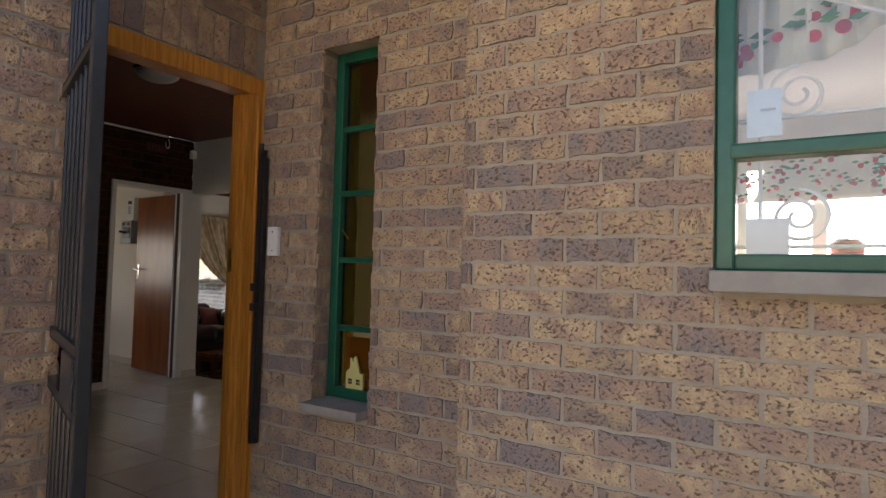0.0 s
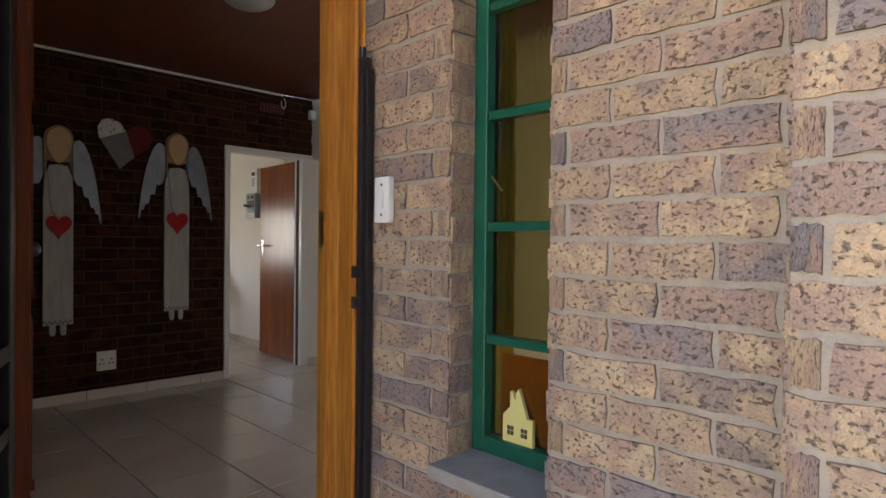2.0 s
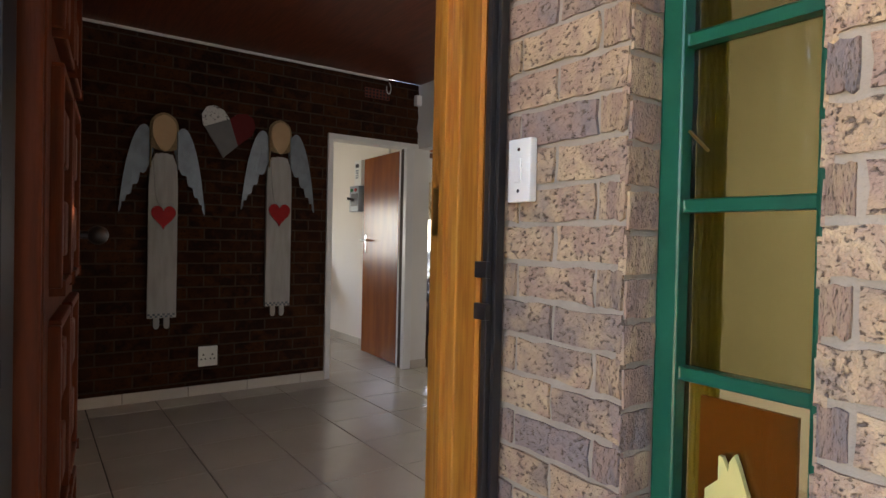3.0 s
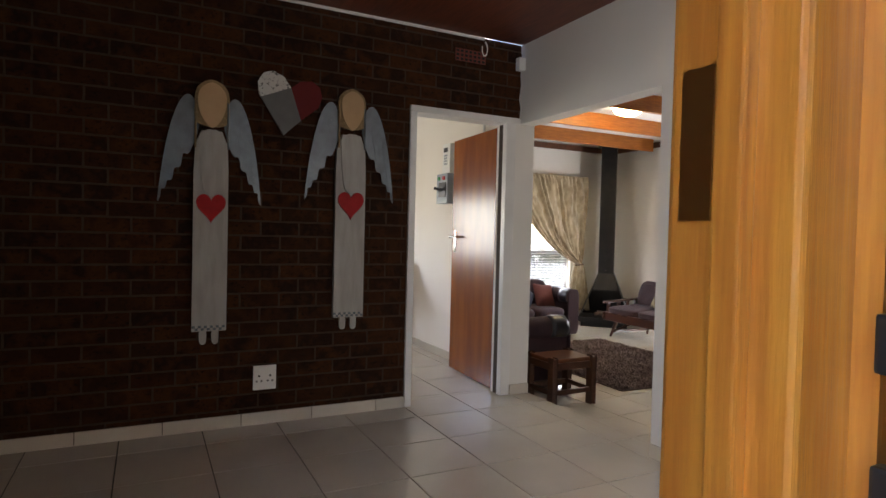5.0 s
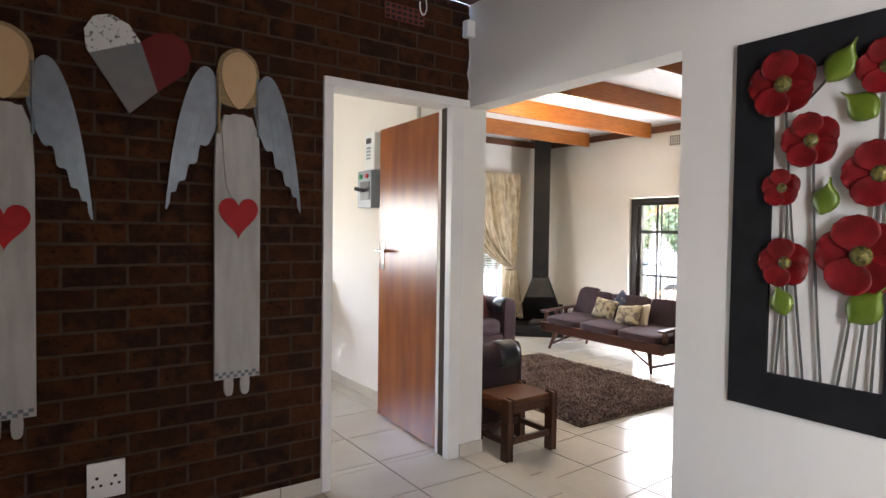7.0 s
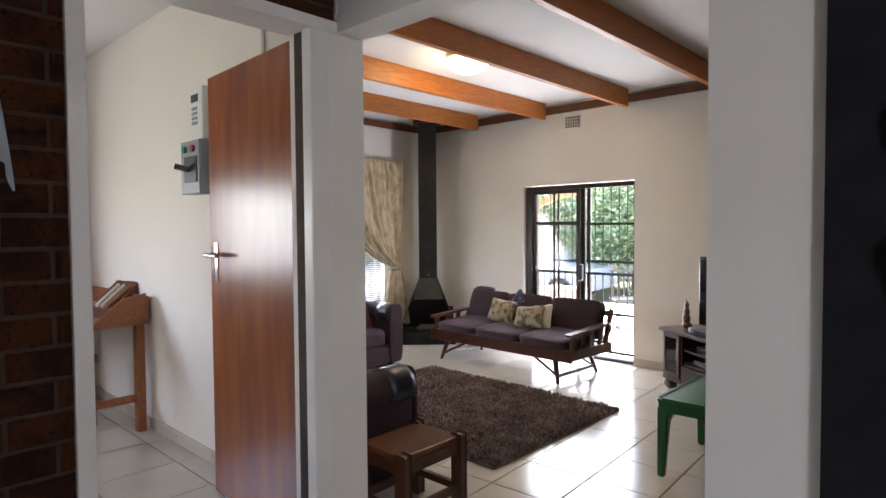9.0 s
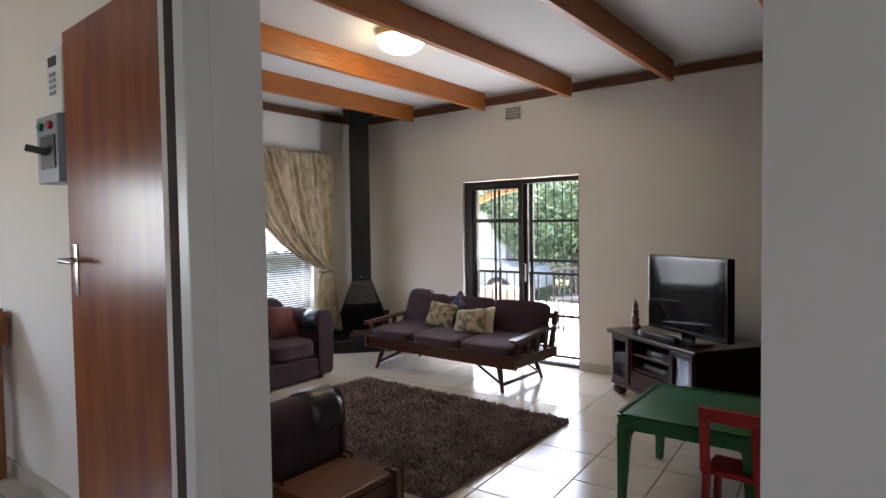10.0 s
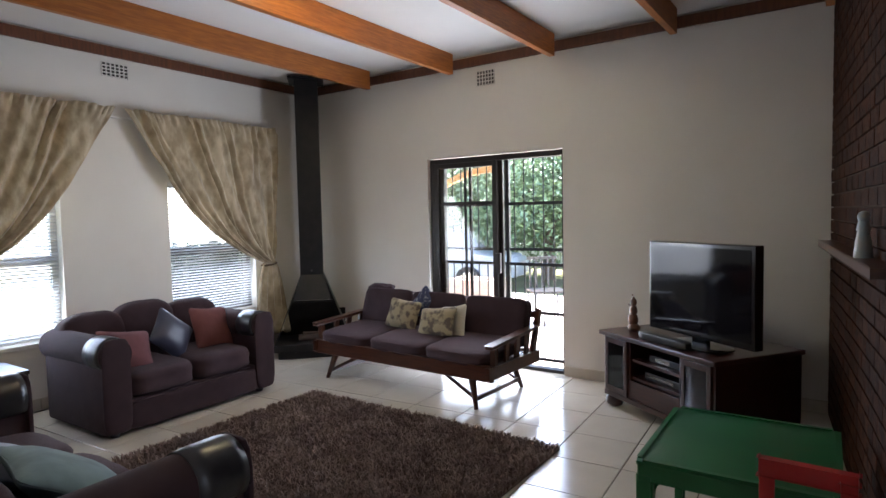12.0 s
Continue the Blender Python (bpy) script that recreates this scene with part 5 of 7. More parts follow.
for x in (-0.97, 0.97):
    part("side_rail", one_bar((x, -0.40, 0.30), (x, 0.42, 0.29), 0.035, 0.10, bevel=0.006), SOFA_WOOD, ms)
    part("arm_rest", one_bar((x, -0.38, 0.50), (x, 0.36, 0.545), 0.065, 0.028, bevel=0.008), SOFA_WOOD, ms)
    part("arm_post", one_bar((x, -0.30, 0.33), (x, -0.30, 0.495), 0.045, 0.035, (1, 0, 0), 0.005), SOFA_WOOD, ms)
    for k in range(3):
        part("arm_slat", one_bar((x, -0.12 + k * 0.16, 0.33), (x, -0.10 + k * 0.17, 0.515), 0.055, 0.016, (1, 0, 0), 0.003), SOFA_WOOD, ms)
    part("back_post", one_bar((x, 0.30, 0.30), (x, 0.44, 0.68), 0.045, 0.03, (1, 0, 0), 0.005), SOFA_WOOD, ms)
    sx = 1 if x > 0 else -1
    for y0, y1 in ((-0.30, -0.36), (0.30, 0.36)):
        bm = bmesh.new()
        rod(bm, (sx * 0.76, y0, 0.27), (sx * 0.84, y1, 0.0), 0.034, 0.017, 12)
        part("leg", bm, SOFA_WOOD, ms, "", True)
        part("leg_brace", one_bar((sx * 0.42, y0, 0.265), (sx * 0.82, (y0 + y1) / 2, 0.07), 0.014, 0.022, bevel=0.003), SOFA_WOOD, ms)
    part("cross_rail", one_bar((sx * 0.82, -0.33, 0.075), (sx * 0.82, 0.33, 0.075), 0.018, 0.035, bevel=0.003), SOFA_WOOD, ms)
part("top_back_rail", one_bar((-0.97, 0.42, 0.64), (0.97, 0.42, 0.64), 0.025, 0.06, bevel=0.005), SOFA_WOOD, ms)
for i in range(3):
    x = -0.625 + i * 0.625
    part("seat_cushion", one_soft(0.615, 0.64, 0.13, 7, Matrix.Translation((x, -0.06, 0.395)) @ Matrix.Rotation(radians(3), 4, "X"), 8, 0.03), SEAT_PLUM, ms, "", True)
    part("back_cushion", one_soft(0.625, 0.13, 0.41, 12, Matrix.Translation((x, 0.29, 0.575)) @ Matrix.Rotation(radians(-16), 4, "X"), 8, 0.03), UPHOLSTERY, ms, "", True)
PRINTED = material("printed_beige_cloth", (0.33, 0.27, 0.165), 0.85, alt=(0.07, 0.05, 0.045), scale=14, mix=0.85, alt_lo=0.46, alt_hi=0.58, bump=0.3, bump_scale=200)
M = pose(-2.15, 4.06, FLOOR, 0, 0, -2.5)
throw_pillow("beige printed pillow on the wooden sofa", PRINTED, M @ pose(-0.28, 0.10, 0.585, -22, 5, 2), 0.36, 0.28, 0.12)
throw_pillow("beige printed pillow leaning on the wooden sofa", PRINTED, M @ pose(0.18, 0.02, 0.565, -26, -7, -4), 0.42, 0.27, 0.12)
CREAM = material("cream_cloth", (0.52, 0.48, 0.4), 0.85, alt=(0.44, 0.4, 0.33), scale=14)
throw_pillow("cream pillow tucked behind on the wooden sofa", CREAM, M @ pose(0.29, 0.11, 0.56, -20, -10, -6), 0.30, 0.30, 0.10)
throw_pillow("dark blue printed scarf cushion on the wooden sofa", material("blue_printed_cloth", (0.03, 0.035, 0.08), 0.8, alt=(0.3, 0.3, 0.32), scale=40, mix=0.7, alt_lo=0.55, alt_hi=0.6), M @ pose(-0.16, 0.27, 0.66, -14, 38, 0), 0.24, 0.30, 0.08)
bag = thing("cloth_bundle", "dark brown cloth bundle over the sofa back", "cloth", M)
part("bundle", one_soft(0.34, 0.12, 0.14, 3, Matrix.Translation((-0.78, 0.37, 0.75)), 8, 0.25), UPHOLSTERY, bag, "", True)

# long-pile rug
RUG = material("brown_shag_yarn", (0.135, 0.09, 0.076), 0.95, alt=(0.25, 0.185, 0.162), scale=5, mix=0.8, sheen=0.1, spec=0.2)
rug = thing("shag_rug", "dark brown long-pile shag rug on the tiles", "rug", pose(-1.613, 2.445, FLOOR, 0, 0, -1.0))
RW, RL = 2.26, 1.69
part("backing", one_box(-RW / 2, RW / 2, -RL / 2, RL / 2, 0.0, 0.012, 0.004), RUG, rug)
rng = np.random.default_rng(3)
N = 30000
base = np.stack([rng.uniform(-RW / 2, RW / 2, N), rng.uniform(-RL / 2, RL / 2, N), np.full(N, 0.01)], 1)
ang = rng.uniform(0, 2 * np.pi, N)
clump = np.array([noise.noise(Vector((x * 9, y * 9, 0))) for x, y in base[:, :2]])
leanv = rng.uniform(0.01, 0.035, N)
lift = rng.uniform(0.026, 0.042, N) * (1 + 0.25 * clump)
dirv = np.stack([np.cos(ang + clump * 2), np.sin(ang + clump * 2), np.zeros(N)], 1)
sidev = np.stack([-np.sin(ang), np.cos(ang), np.zeros(N)], 1) * rng.uniform(0.003, 0.0055, N)[:, None]
tip = base + dirv * leanv[:, None] + np.stack([np.zeros(N), np.zeros(N), lift], 1)
mid = base + dirv * (leanv * 0.3)[:, None] + np.stack([np.zeros(N), np.zeros(N), lift * 0.7], 1)
verts = np.stack([base - sidev, base + sidev, mid + sidev, mid - sidev, tip], 1).reshape(-1, 3)
me = bpy.data.meshes.new("shag")
faces = []
for i in range(N):
    k = i * 5
    faces.append((k, k + 1, k + 2, k + 3))
    faces.append((k + 3, k + 2, k + 4))
me.from_pydata(verts.tolist(), [], faces)
me.materials.append(RUG)
pile = new("shag", me)
pile.parent = rug
tagged(pile, "", "", "", "stuff")

# side stool near the steps
st = thing("side_stool", "small dark brown wooden side stool with a square top", "stool", pose(-0.469, 0.815, FLOOR, 0, 0, 1))
SX, SY, SH = 0.165, 0.215, 0.42
bm = one_box(-SX - 0.005, SX + 0.005, -SY - 0.005, SY + 0.005, SH - 0.035, SH, 0.008)
part("top", bm, STOOL_WOOD, st, "worn brown varnished top")
for x in (-1, 1):
    for y in (-1, 1):
        bm = bmesh.new()
        bar(bm, (x * SX, y * SY, 0), (x * SX, y * SY, SH + 0.004), 0.05, 0.05, (1, 0, 0), 0.012)
        leg = part("leg", bm, DARK_WOOD, st)
        part("stud", one_rod((x * SX, y * SY, SH + 0.004), (x * SX, y * SY, SH + 0.007), 0.006, seg=8), BRASS, leg)
    part("stretcher", one_bar((x * SX, -SY, 0.13), (x * SX, SY, 0.13), 0.022, 0.04, bevel=0.003), DARK_WOOD, st)
    part("apron", one_bar((x * SX, -SY, SH - 0.065), (x * SX, SY, SH - 0.065), 0.02, 0.06, bevel=0.003), DARK_WOOD, st)
for y in (-1, 1):
    part("stretcher", one_bar((-SX, y * SY, 0.13), (SX, y * SY, 0.13), 0.022, 0.04, bevel=0.003), DARK_WOOD, st)
    part("apron", one_bar((-SX, y * SY, SH - 0.065), (SX, y * SY, SH - 0.065), 0.02, 0.06, bevel=0.003), DARK_WOOD, st)

# free-hanging stove in the corner
stove = thing("corner_fireplace", "black steel corner fireplace with a hood and square flue", "fireplace", pose(-3.93, 4.45, FLOOR, 0, 0, 45))
bm = bmesh.new()
F = 0.125
box(bm, -F, F, -0.06, 2 * F - 0.06, 0.86, 3.02)
part("flue", bm, STOVE_STEEL, stove)
part("flue_collar", one_box(-0.19, 0.19, -0.12, 0.25, 3.02, 3.05), STOVE_STEEL, stove)
def plate(pts, name, parent, label=""):
    """A sheet of steel over the given corners."""
    b = bmesh.new()
    b.faces.new([b.verts.new(p) for p in pts])
    ob = part(name, b, STOVE_STEEL, parent, label)
    add_thick(ob, 0.006)
    return ob


hood = plate([(-F, -0.06, 0.88), (F, -0.06, 0.88), (0.205, -0.165, 0.60), (-0.205, -0.165, 0.60)], "hood", stove)
part("hood_rim", one_bar((-0.205, -0.167, 0.597), (0.205, -0.167, 0.597), 0.012, 0.02, bevel=0.003), STOVE_STEEL, hood)
for x in (-1, 1):
    plate([(x * F, -0.06, 0.88), (x * F, 0.19, 0.88), (x * 0.40, 0.24, 0.16), (x * 0.40, -0.34, 0.16)], "side_plate", stove)
plate([(-F, 0.19, 0.88), (F, 0.19, 0.88), (0.40, 0.24, 0.16), (-0.40, 0.24, 0.16)], "rear_slope", stove)
part("back_plate", one_box(-0.36, 0.36, 0.235, 0.245, 0.1, 0.45), STOVE_STEEL, stove)
part("fire_tray", one_box(-0.41, 0.41, -0.35, 0.245, 0.08, 0.16, 0.008), STOVE_STEEL, stove)
part("plinth", one_box(-0.37, 0.37, -0.31, 0.22, 0.0, 0.08, 0.006), STOVE_STEEL, stove)
for k in range(3):
    part("log", one_rod((-0.16 + 0.04 * k, -0.18 + 0.09 * k, 0.195 + 0.02 * (k % 2)), (0.18 - 0.02 * k, -0.12 + 0.08 * k, 0.20), 0.035, 0.03, 10), material("charred_wood", (0.06, 0.04, 0.03), 0.9, alt=(0.02, 0.015, 0.012), scale=20), stove, "half-burnt log", True)
part("damper_knob", one_rod((0, -0.062, 0.93), (0, -0.085, 0.93), 0.008, seg=10), CHROME, stove)

# television on its corner stand
M = pose(-0.083, 3.985, FLOOR, 0, 0, -35)
TV_WOOD = material("dark_mahogany_stain", (0.050, 0.016, 0.012), 0.3, alt=(0.028, 0.009, 0.007), scale=6, stretch=(1, 10, 10), mix=0.8, coat=0.3)
stand = thing("tv_stand", "dark mahogany television stand with glass doors", "tv stand", M)
W, D, H = 0.55, 0.74, 0.59
part("top", one_box(-W - 0.03, W + 0.03, -0.03, D, H - 0.035, H, 0.01), TV_WOOD, stand)
part("base", one_box(-W, W, 0.0, D, 0.085, 0.125, 0.006), TV_WOOD, stand)
for x in (-W, -0.27, 0.25, W - 0.022):
    part("upright", one_box(x, x + 0.022, 0.01, D, 0.125, H - 0.035), TV_WOOD, stand)
part("back", one_box(-W, W, D - 0.015, D, 0.12, H - 0.035), TV_WOOD, stand)
part("shelf", one_box(-0.25, 0.25, 0.03, D - 0.015, 0.40, 0.42), TV_WOOD, stand)
part("shelf", one_box(-0.25, 0.25, 0.03, D - 0.015, 0.27, 0.29), TV_WOOD, stand)
part("drawer_front", one_box(-0.248, 0.25, 0.005, 0.03, 0.128, 0.265, 0.004), TV_WOOD, stand)
for x0, x1 in ((-W + 0.022, -0.27), (0.272, W - 0.022)):
    d = bmesh.new()
    for a0, a1, b0, b1 in ((x0, x0 + 0.035, 0.13, 0.545), (x1 - 0.035, x1, 0.13, 0.545), (x0 + 0.035, x1 - 0.035, 0.13, 0.175), (x0 + 0.035, x1 - 0.035, 0.505, 0.545)):
        box(d, a0, a1, -0.008, 0.01, b0, b1, 0.003)
    door = part("door", d, TV_WOOD, stand)
    part("pane", one_box(x0 + 0.035, x1 - 0.035, 0.0, 0.004, 0.175, 0.505), GLASS, door)
    hx = x1 - 0.02 if x0 < 0 else x0 + 0.02
    part("handle", one_rod((hx, -0.025, 0.30), (hx, -0.025, 0.42), 0.005, seg=8), BLACK_STEEL, door, "slim dark handle")
for x in (-W + 0.06, W - 0.06):
    for y in (0.05, D - 0.07):
        part("foot", one_soft(0.14, 0.10, 0.085, 3, Matrix.Translation((x, y, 0.0425))), TV_WOOD, stand, "", True)
box_a = thing("video_player", "slim black and silver video player in the stand", "player", M @ pose(0.02, 0.22, 0.29))
part("case", one_box(-0.19, 0.19, -0.14, 0.14, 0.0, 0.05, 0.003), BLACK_STEEL, box_a)
part("fascia", one_box(-0.17, 0.10, -0.145, -0.14, 0.018, 0.034), CHROME, box_a, "silver fascia strip")
box_b = thing("decoder", "small black decoder with a silver front strip", "decoder", M @ pose(0.0, 0.22, 0.42))
part("case", one_box(-0.15, 0.15, -0.12, 0.12, 0.0, 0.045, 0.003), BLACK_STEEL, box_b)
part("fascia", one_box(-0.08, 0.06, -0.125, -0.12, 0.012, 0.036), CHROME, box_b, "silver fascia strip")

TVM = M @ pose(0.22, 0.20, H)
tv = thing("television", "large flat black television, switched off", "television", TVM)
SCREEN = material("dark_glass_screen", (0.006, 0.006, 0.008), 0.06, spec=0.3)
PIANO = material("gloss_black_plastic", (0.01, 0.01, 0.011), 0.15, coat=0.4)
part("cabinet", one_box(-0.46, 0.46, -0.02, 0.05, 0.06, 0.70, 0.008), PIANO, tv)
part("screen", one_box(-0.43, 0.43, -0.0235, -0.02, 0.105, 0.67), SCREEN, tv, "dark reflective screen")
part("neck", one_box(-0.06, 0.06, 0.0, 0.04, 0.02, 0.07), PIANO, tv)
part("base", one_soft(0.46, 0.24, 0.022, 5, Matrix.Translation((0, 0, 0.011))), PIANO, tv, "", True)
bar_sp = thing("sound_bar", "low dark sound bar in front of the television", "speaker", M @ pose(0.05, 0.055, H))
part("body", one_soft(0.46, 0.07, 0.055, 8, Matrix.Translation((0, 0, 0.0275))), BLACK_STEEL, bar_sp, "", True)
fig = bmesh.new()
for cz, r, sq in ((0.03, 0.055, 0.6), (0.09, 0.045, 1.2), (0.16, 0.035, 1.3), (0.225, 0.028, 1.2)):
    bmesh.ops.create_uvsphere(fig, u_segments=14, v_segments=10, radius=r, matrix=Matrix.Translation((0.008 * math.sin(cz * 40), 0, cz)) @ Matrix.Diagonal((1, 0.8, sq, 1)))
rod(fig, (0.01, 0, 0.24), (-0.01, 0, 0.285), 0.012, 0.004, 8)
rod(fig, (0.0, 0, 0.18), (-0.055, 0, 0.20), 0.01, 0.005, 8)
o = tagged(new("carved_figurine", finish("carved_figurine", fig, material("carved_brown_wood", (0.13, 0.045, 0.02), 0.4, alt=(0.05, 0.016, 0.008), scale=30, mix=0.8, bump=0.6, bump_scale=60), True)), "small brown carved wooden figurine on the stand", "figurine")
o.matrix_world = M @ pose(-0.40, 0.16, H)

# children's plastic table and chair
GREEN_PLASTIC = material("green_moulded_plastic", (0.008, 0.115, 0.035), 0.4, alt=(0.006, 0.085, 0.026), scale=5, mix=0.5, bump=0.06, bump_scale=150)
RED_PLASTIC = material("red_moulded_plastic", (0.36, 0.012, 0.014), 0.4, alt=(0.28, 0.01, 0.01), scale=5, mix=0.5, bump=0.06, bump_scale=150)
kt = thing("kids_table", "green moulded plastic children's table", "table", pose(0.661, 2.59, FLOOR, 0, 0, 1))
TX, TY, TH = 0.352, 0.385, 0.495
part("top", one_box(-TX, TX, -TY, TY, TH - 0.02, TH, 0.009), GREEN_PLASTIC, kt, "", True)
bm = bmesh.new()
for a, b in (((-TX + 0.012, -TY + 0.012), (TX - 0.012, -TY + 0.012)), ((TX - 0.012, -TY + 0.012), (TX - 0.012, TY - 0.012)), ((TX - 0.012, TY - 0.012), (-TX + 0.012, TY - 0.012)), ((-TX + 0.012, TY - 0.012), (-TX + 0.012, -TY + 0.012))):
    bar(bm, (*a, TH - 0.045), (*b, TH - 0.045), 0.018, 0.07, bevel=0.005)
part("apron", bm, GREEN_PLASTIC, kt, "", True)
bm = bmesh.new()
for s in (-1, 1):
    bar(bm, (-TX + 0.03, s * (TY - 0.008), TH + 0.002), (TX - 0.03, s * (TY - 0.008), TH + 0.002), 0.014, 0.01, bevel=0.004)
    bar(bm, (s * (TX - 0.008), -TY + 0.03, TH + 0.002), (s * (TX - 0.008), TY - 0.03, TH + 0.002), 0.014, 0.01, bevel=0.004)
part("rim", bm, GREEN_PLASTIC, kt, "", True)
for x in (-1, 1):
    for y in (-1, 1):
        bm = bmesh.new()
        cx, cy = x * (TX - 0.035), y * (TY - 0.035)
        pts = [(-0.035, -0.035), (0.035, -0.035), (0.035, 0.035), (-0.035, 0.035)]
        ring0 = [bm.verts.new((cx + a, cy + b, TH - 0.05)) for a, b in pts]
        ring1 = [bm.verts.new((cx + a * 0.62 + x * 0.012, cy + b * 0.62 + y * 0.012, 0.0)) for a, b in pts]
        for i in range(4):
            bm.faces.new((ring0[i], ring0[(i + 1) % 4], ring1[(i + 1) % 4], ring1[i]))
        bm.faces.new(ring0)
        bm.faces.new(ring1[::-1])
        bmesh.ops.bevel(bm, geom=bm.edges[:], offset=0.008, segments=2, affect="EDGES")
        for i, (dx, dy) in enumerate(((-x, 0), (0, -y))):
            q = outline(bmesh.new(), [(0, 0, 0), (0.10, 0, 0), (0.05, 0, -0.02), (0.02, 0, -0.05), (0, 0, -0.10)], 0.02, (0, 1, 0))
            a = math.atan2(dy, dx)
            bmesh.ops.transform(q, matrix=Matrix.Translation((cx + dx * 0.02 - 0.0, cy + dy * 0.02, TH - 0.06)) @ Matrix.Rotation(a, 4, "Z") @ Matrix.Translation((0, -0.01 + (0.02 if (x * dy + y * -dx) > 0 else -0.02), 0)), verts=q.verts[:])
            tmp = bpy.data.meshes.new("tmp")
            q.to_mesh(tmp)
            q.free()
            bm.from_mesh(tmp)
            bpy.data.meshes.remove(tmp)
        part("leg", bm, GREEN_PLASTIC, kt, "", True)
kc = thing("kids_chair", "red moulded plastic children's chair", "chair", pose(0.915, 2.165, FLOOR, 0, 0, 178))
part("seat", one_box(-0.14, 0.14, -0.26, 0.0, 0.28, 0.30, 0.008), RED_PLASTIC, kc, "", True)
bm = bmesh.new()
bar(bm, (-0.125, 0.0, 0.29), (-0.12, 0.035, 0.60), 0.05, 0.02, (0, 1, 0), 0.008)
bar(bm, (0.125, 0.0, 0.29), (0.12, 0.035, 0.60), 0.05, 0.02, (0, 1, 0), 0.008)
bar(bm, (-0.145, 0.034, 0.60), (0.145, 0.034, 0.60), 0.02, 0.065, (0, 0, 1), 0.009)
part("backrest", bm, RED_PLASTIC, kc, "", True)
for x in (-0.12, 0.12):
    for y in (-0.24, -0.01):
        part("leg", one_bar((x, y, 0.285), (x * 1.08, y * 1.05, 0.0), 0.04, 0.03, (1, 0, 0), 0.006), RED_PLASTIC, kc)

# small black side table between window and sofa
sd = thing("corner_table", "small black side table beside the sofa", "side table", pose(-3.95, 1.37, FLOOR))
part("top", one_box(-0.22, 0.22, -0.2, 0.2, 0.45, 0.48, 0.006), BLACK_STEEL, sd)
for x in (-0.18, 0.18):
    for y in (-0.16, 0.16):
        part("leg", one_bar((x, y, 0), (x, y, 0.45), 0.06, 0.06, (1, 0, 0), 0.005), BLACK_STEEL, sd)

# ceiling lamp, lit
lamp = tagged(new("ceiling_lamp"), "round opal glass ceiling lamp, lit warm", "ceiling lamp")
bm = bmesh.new()
rod(bm, (-1.53, 2.54, LIVING_TOP - 0.05), (-1.53, 2.54, LIVING_TOP), 0.19, seg=32)
part("base", bm, BRASS, lamp, "brass base ring", True)
bm = bmesh.new()
bmesh.ops.create_uvsphere(bm, u_segments=32, v_segments=16, radius=0.19, matrix=Matrix.Translation((-1.53, 2.54, LIVING_TOP - 0.045)) @ Matrix.Diagonal((1, 1, 0.62, 1)))
part("shade", bm, glow_material("lit_opal_glass", (1.0, 0.82, 0.42), 3.0), lamp, "glowing opal glass bowl", True)

# curtains on the window wall
CURTAIN = material("gold_beige_damask", (0.50, 0.42, 0.285), 0.7, alt=(0.25, 0.19, 0.11), scale=9, stretch=(1, 1.5, 0.8), mix=0.7, alt_lo=0.40, alt_hi=0.62, detail=6, bump=0.25, bump_scale=150, sheen=0.3)


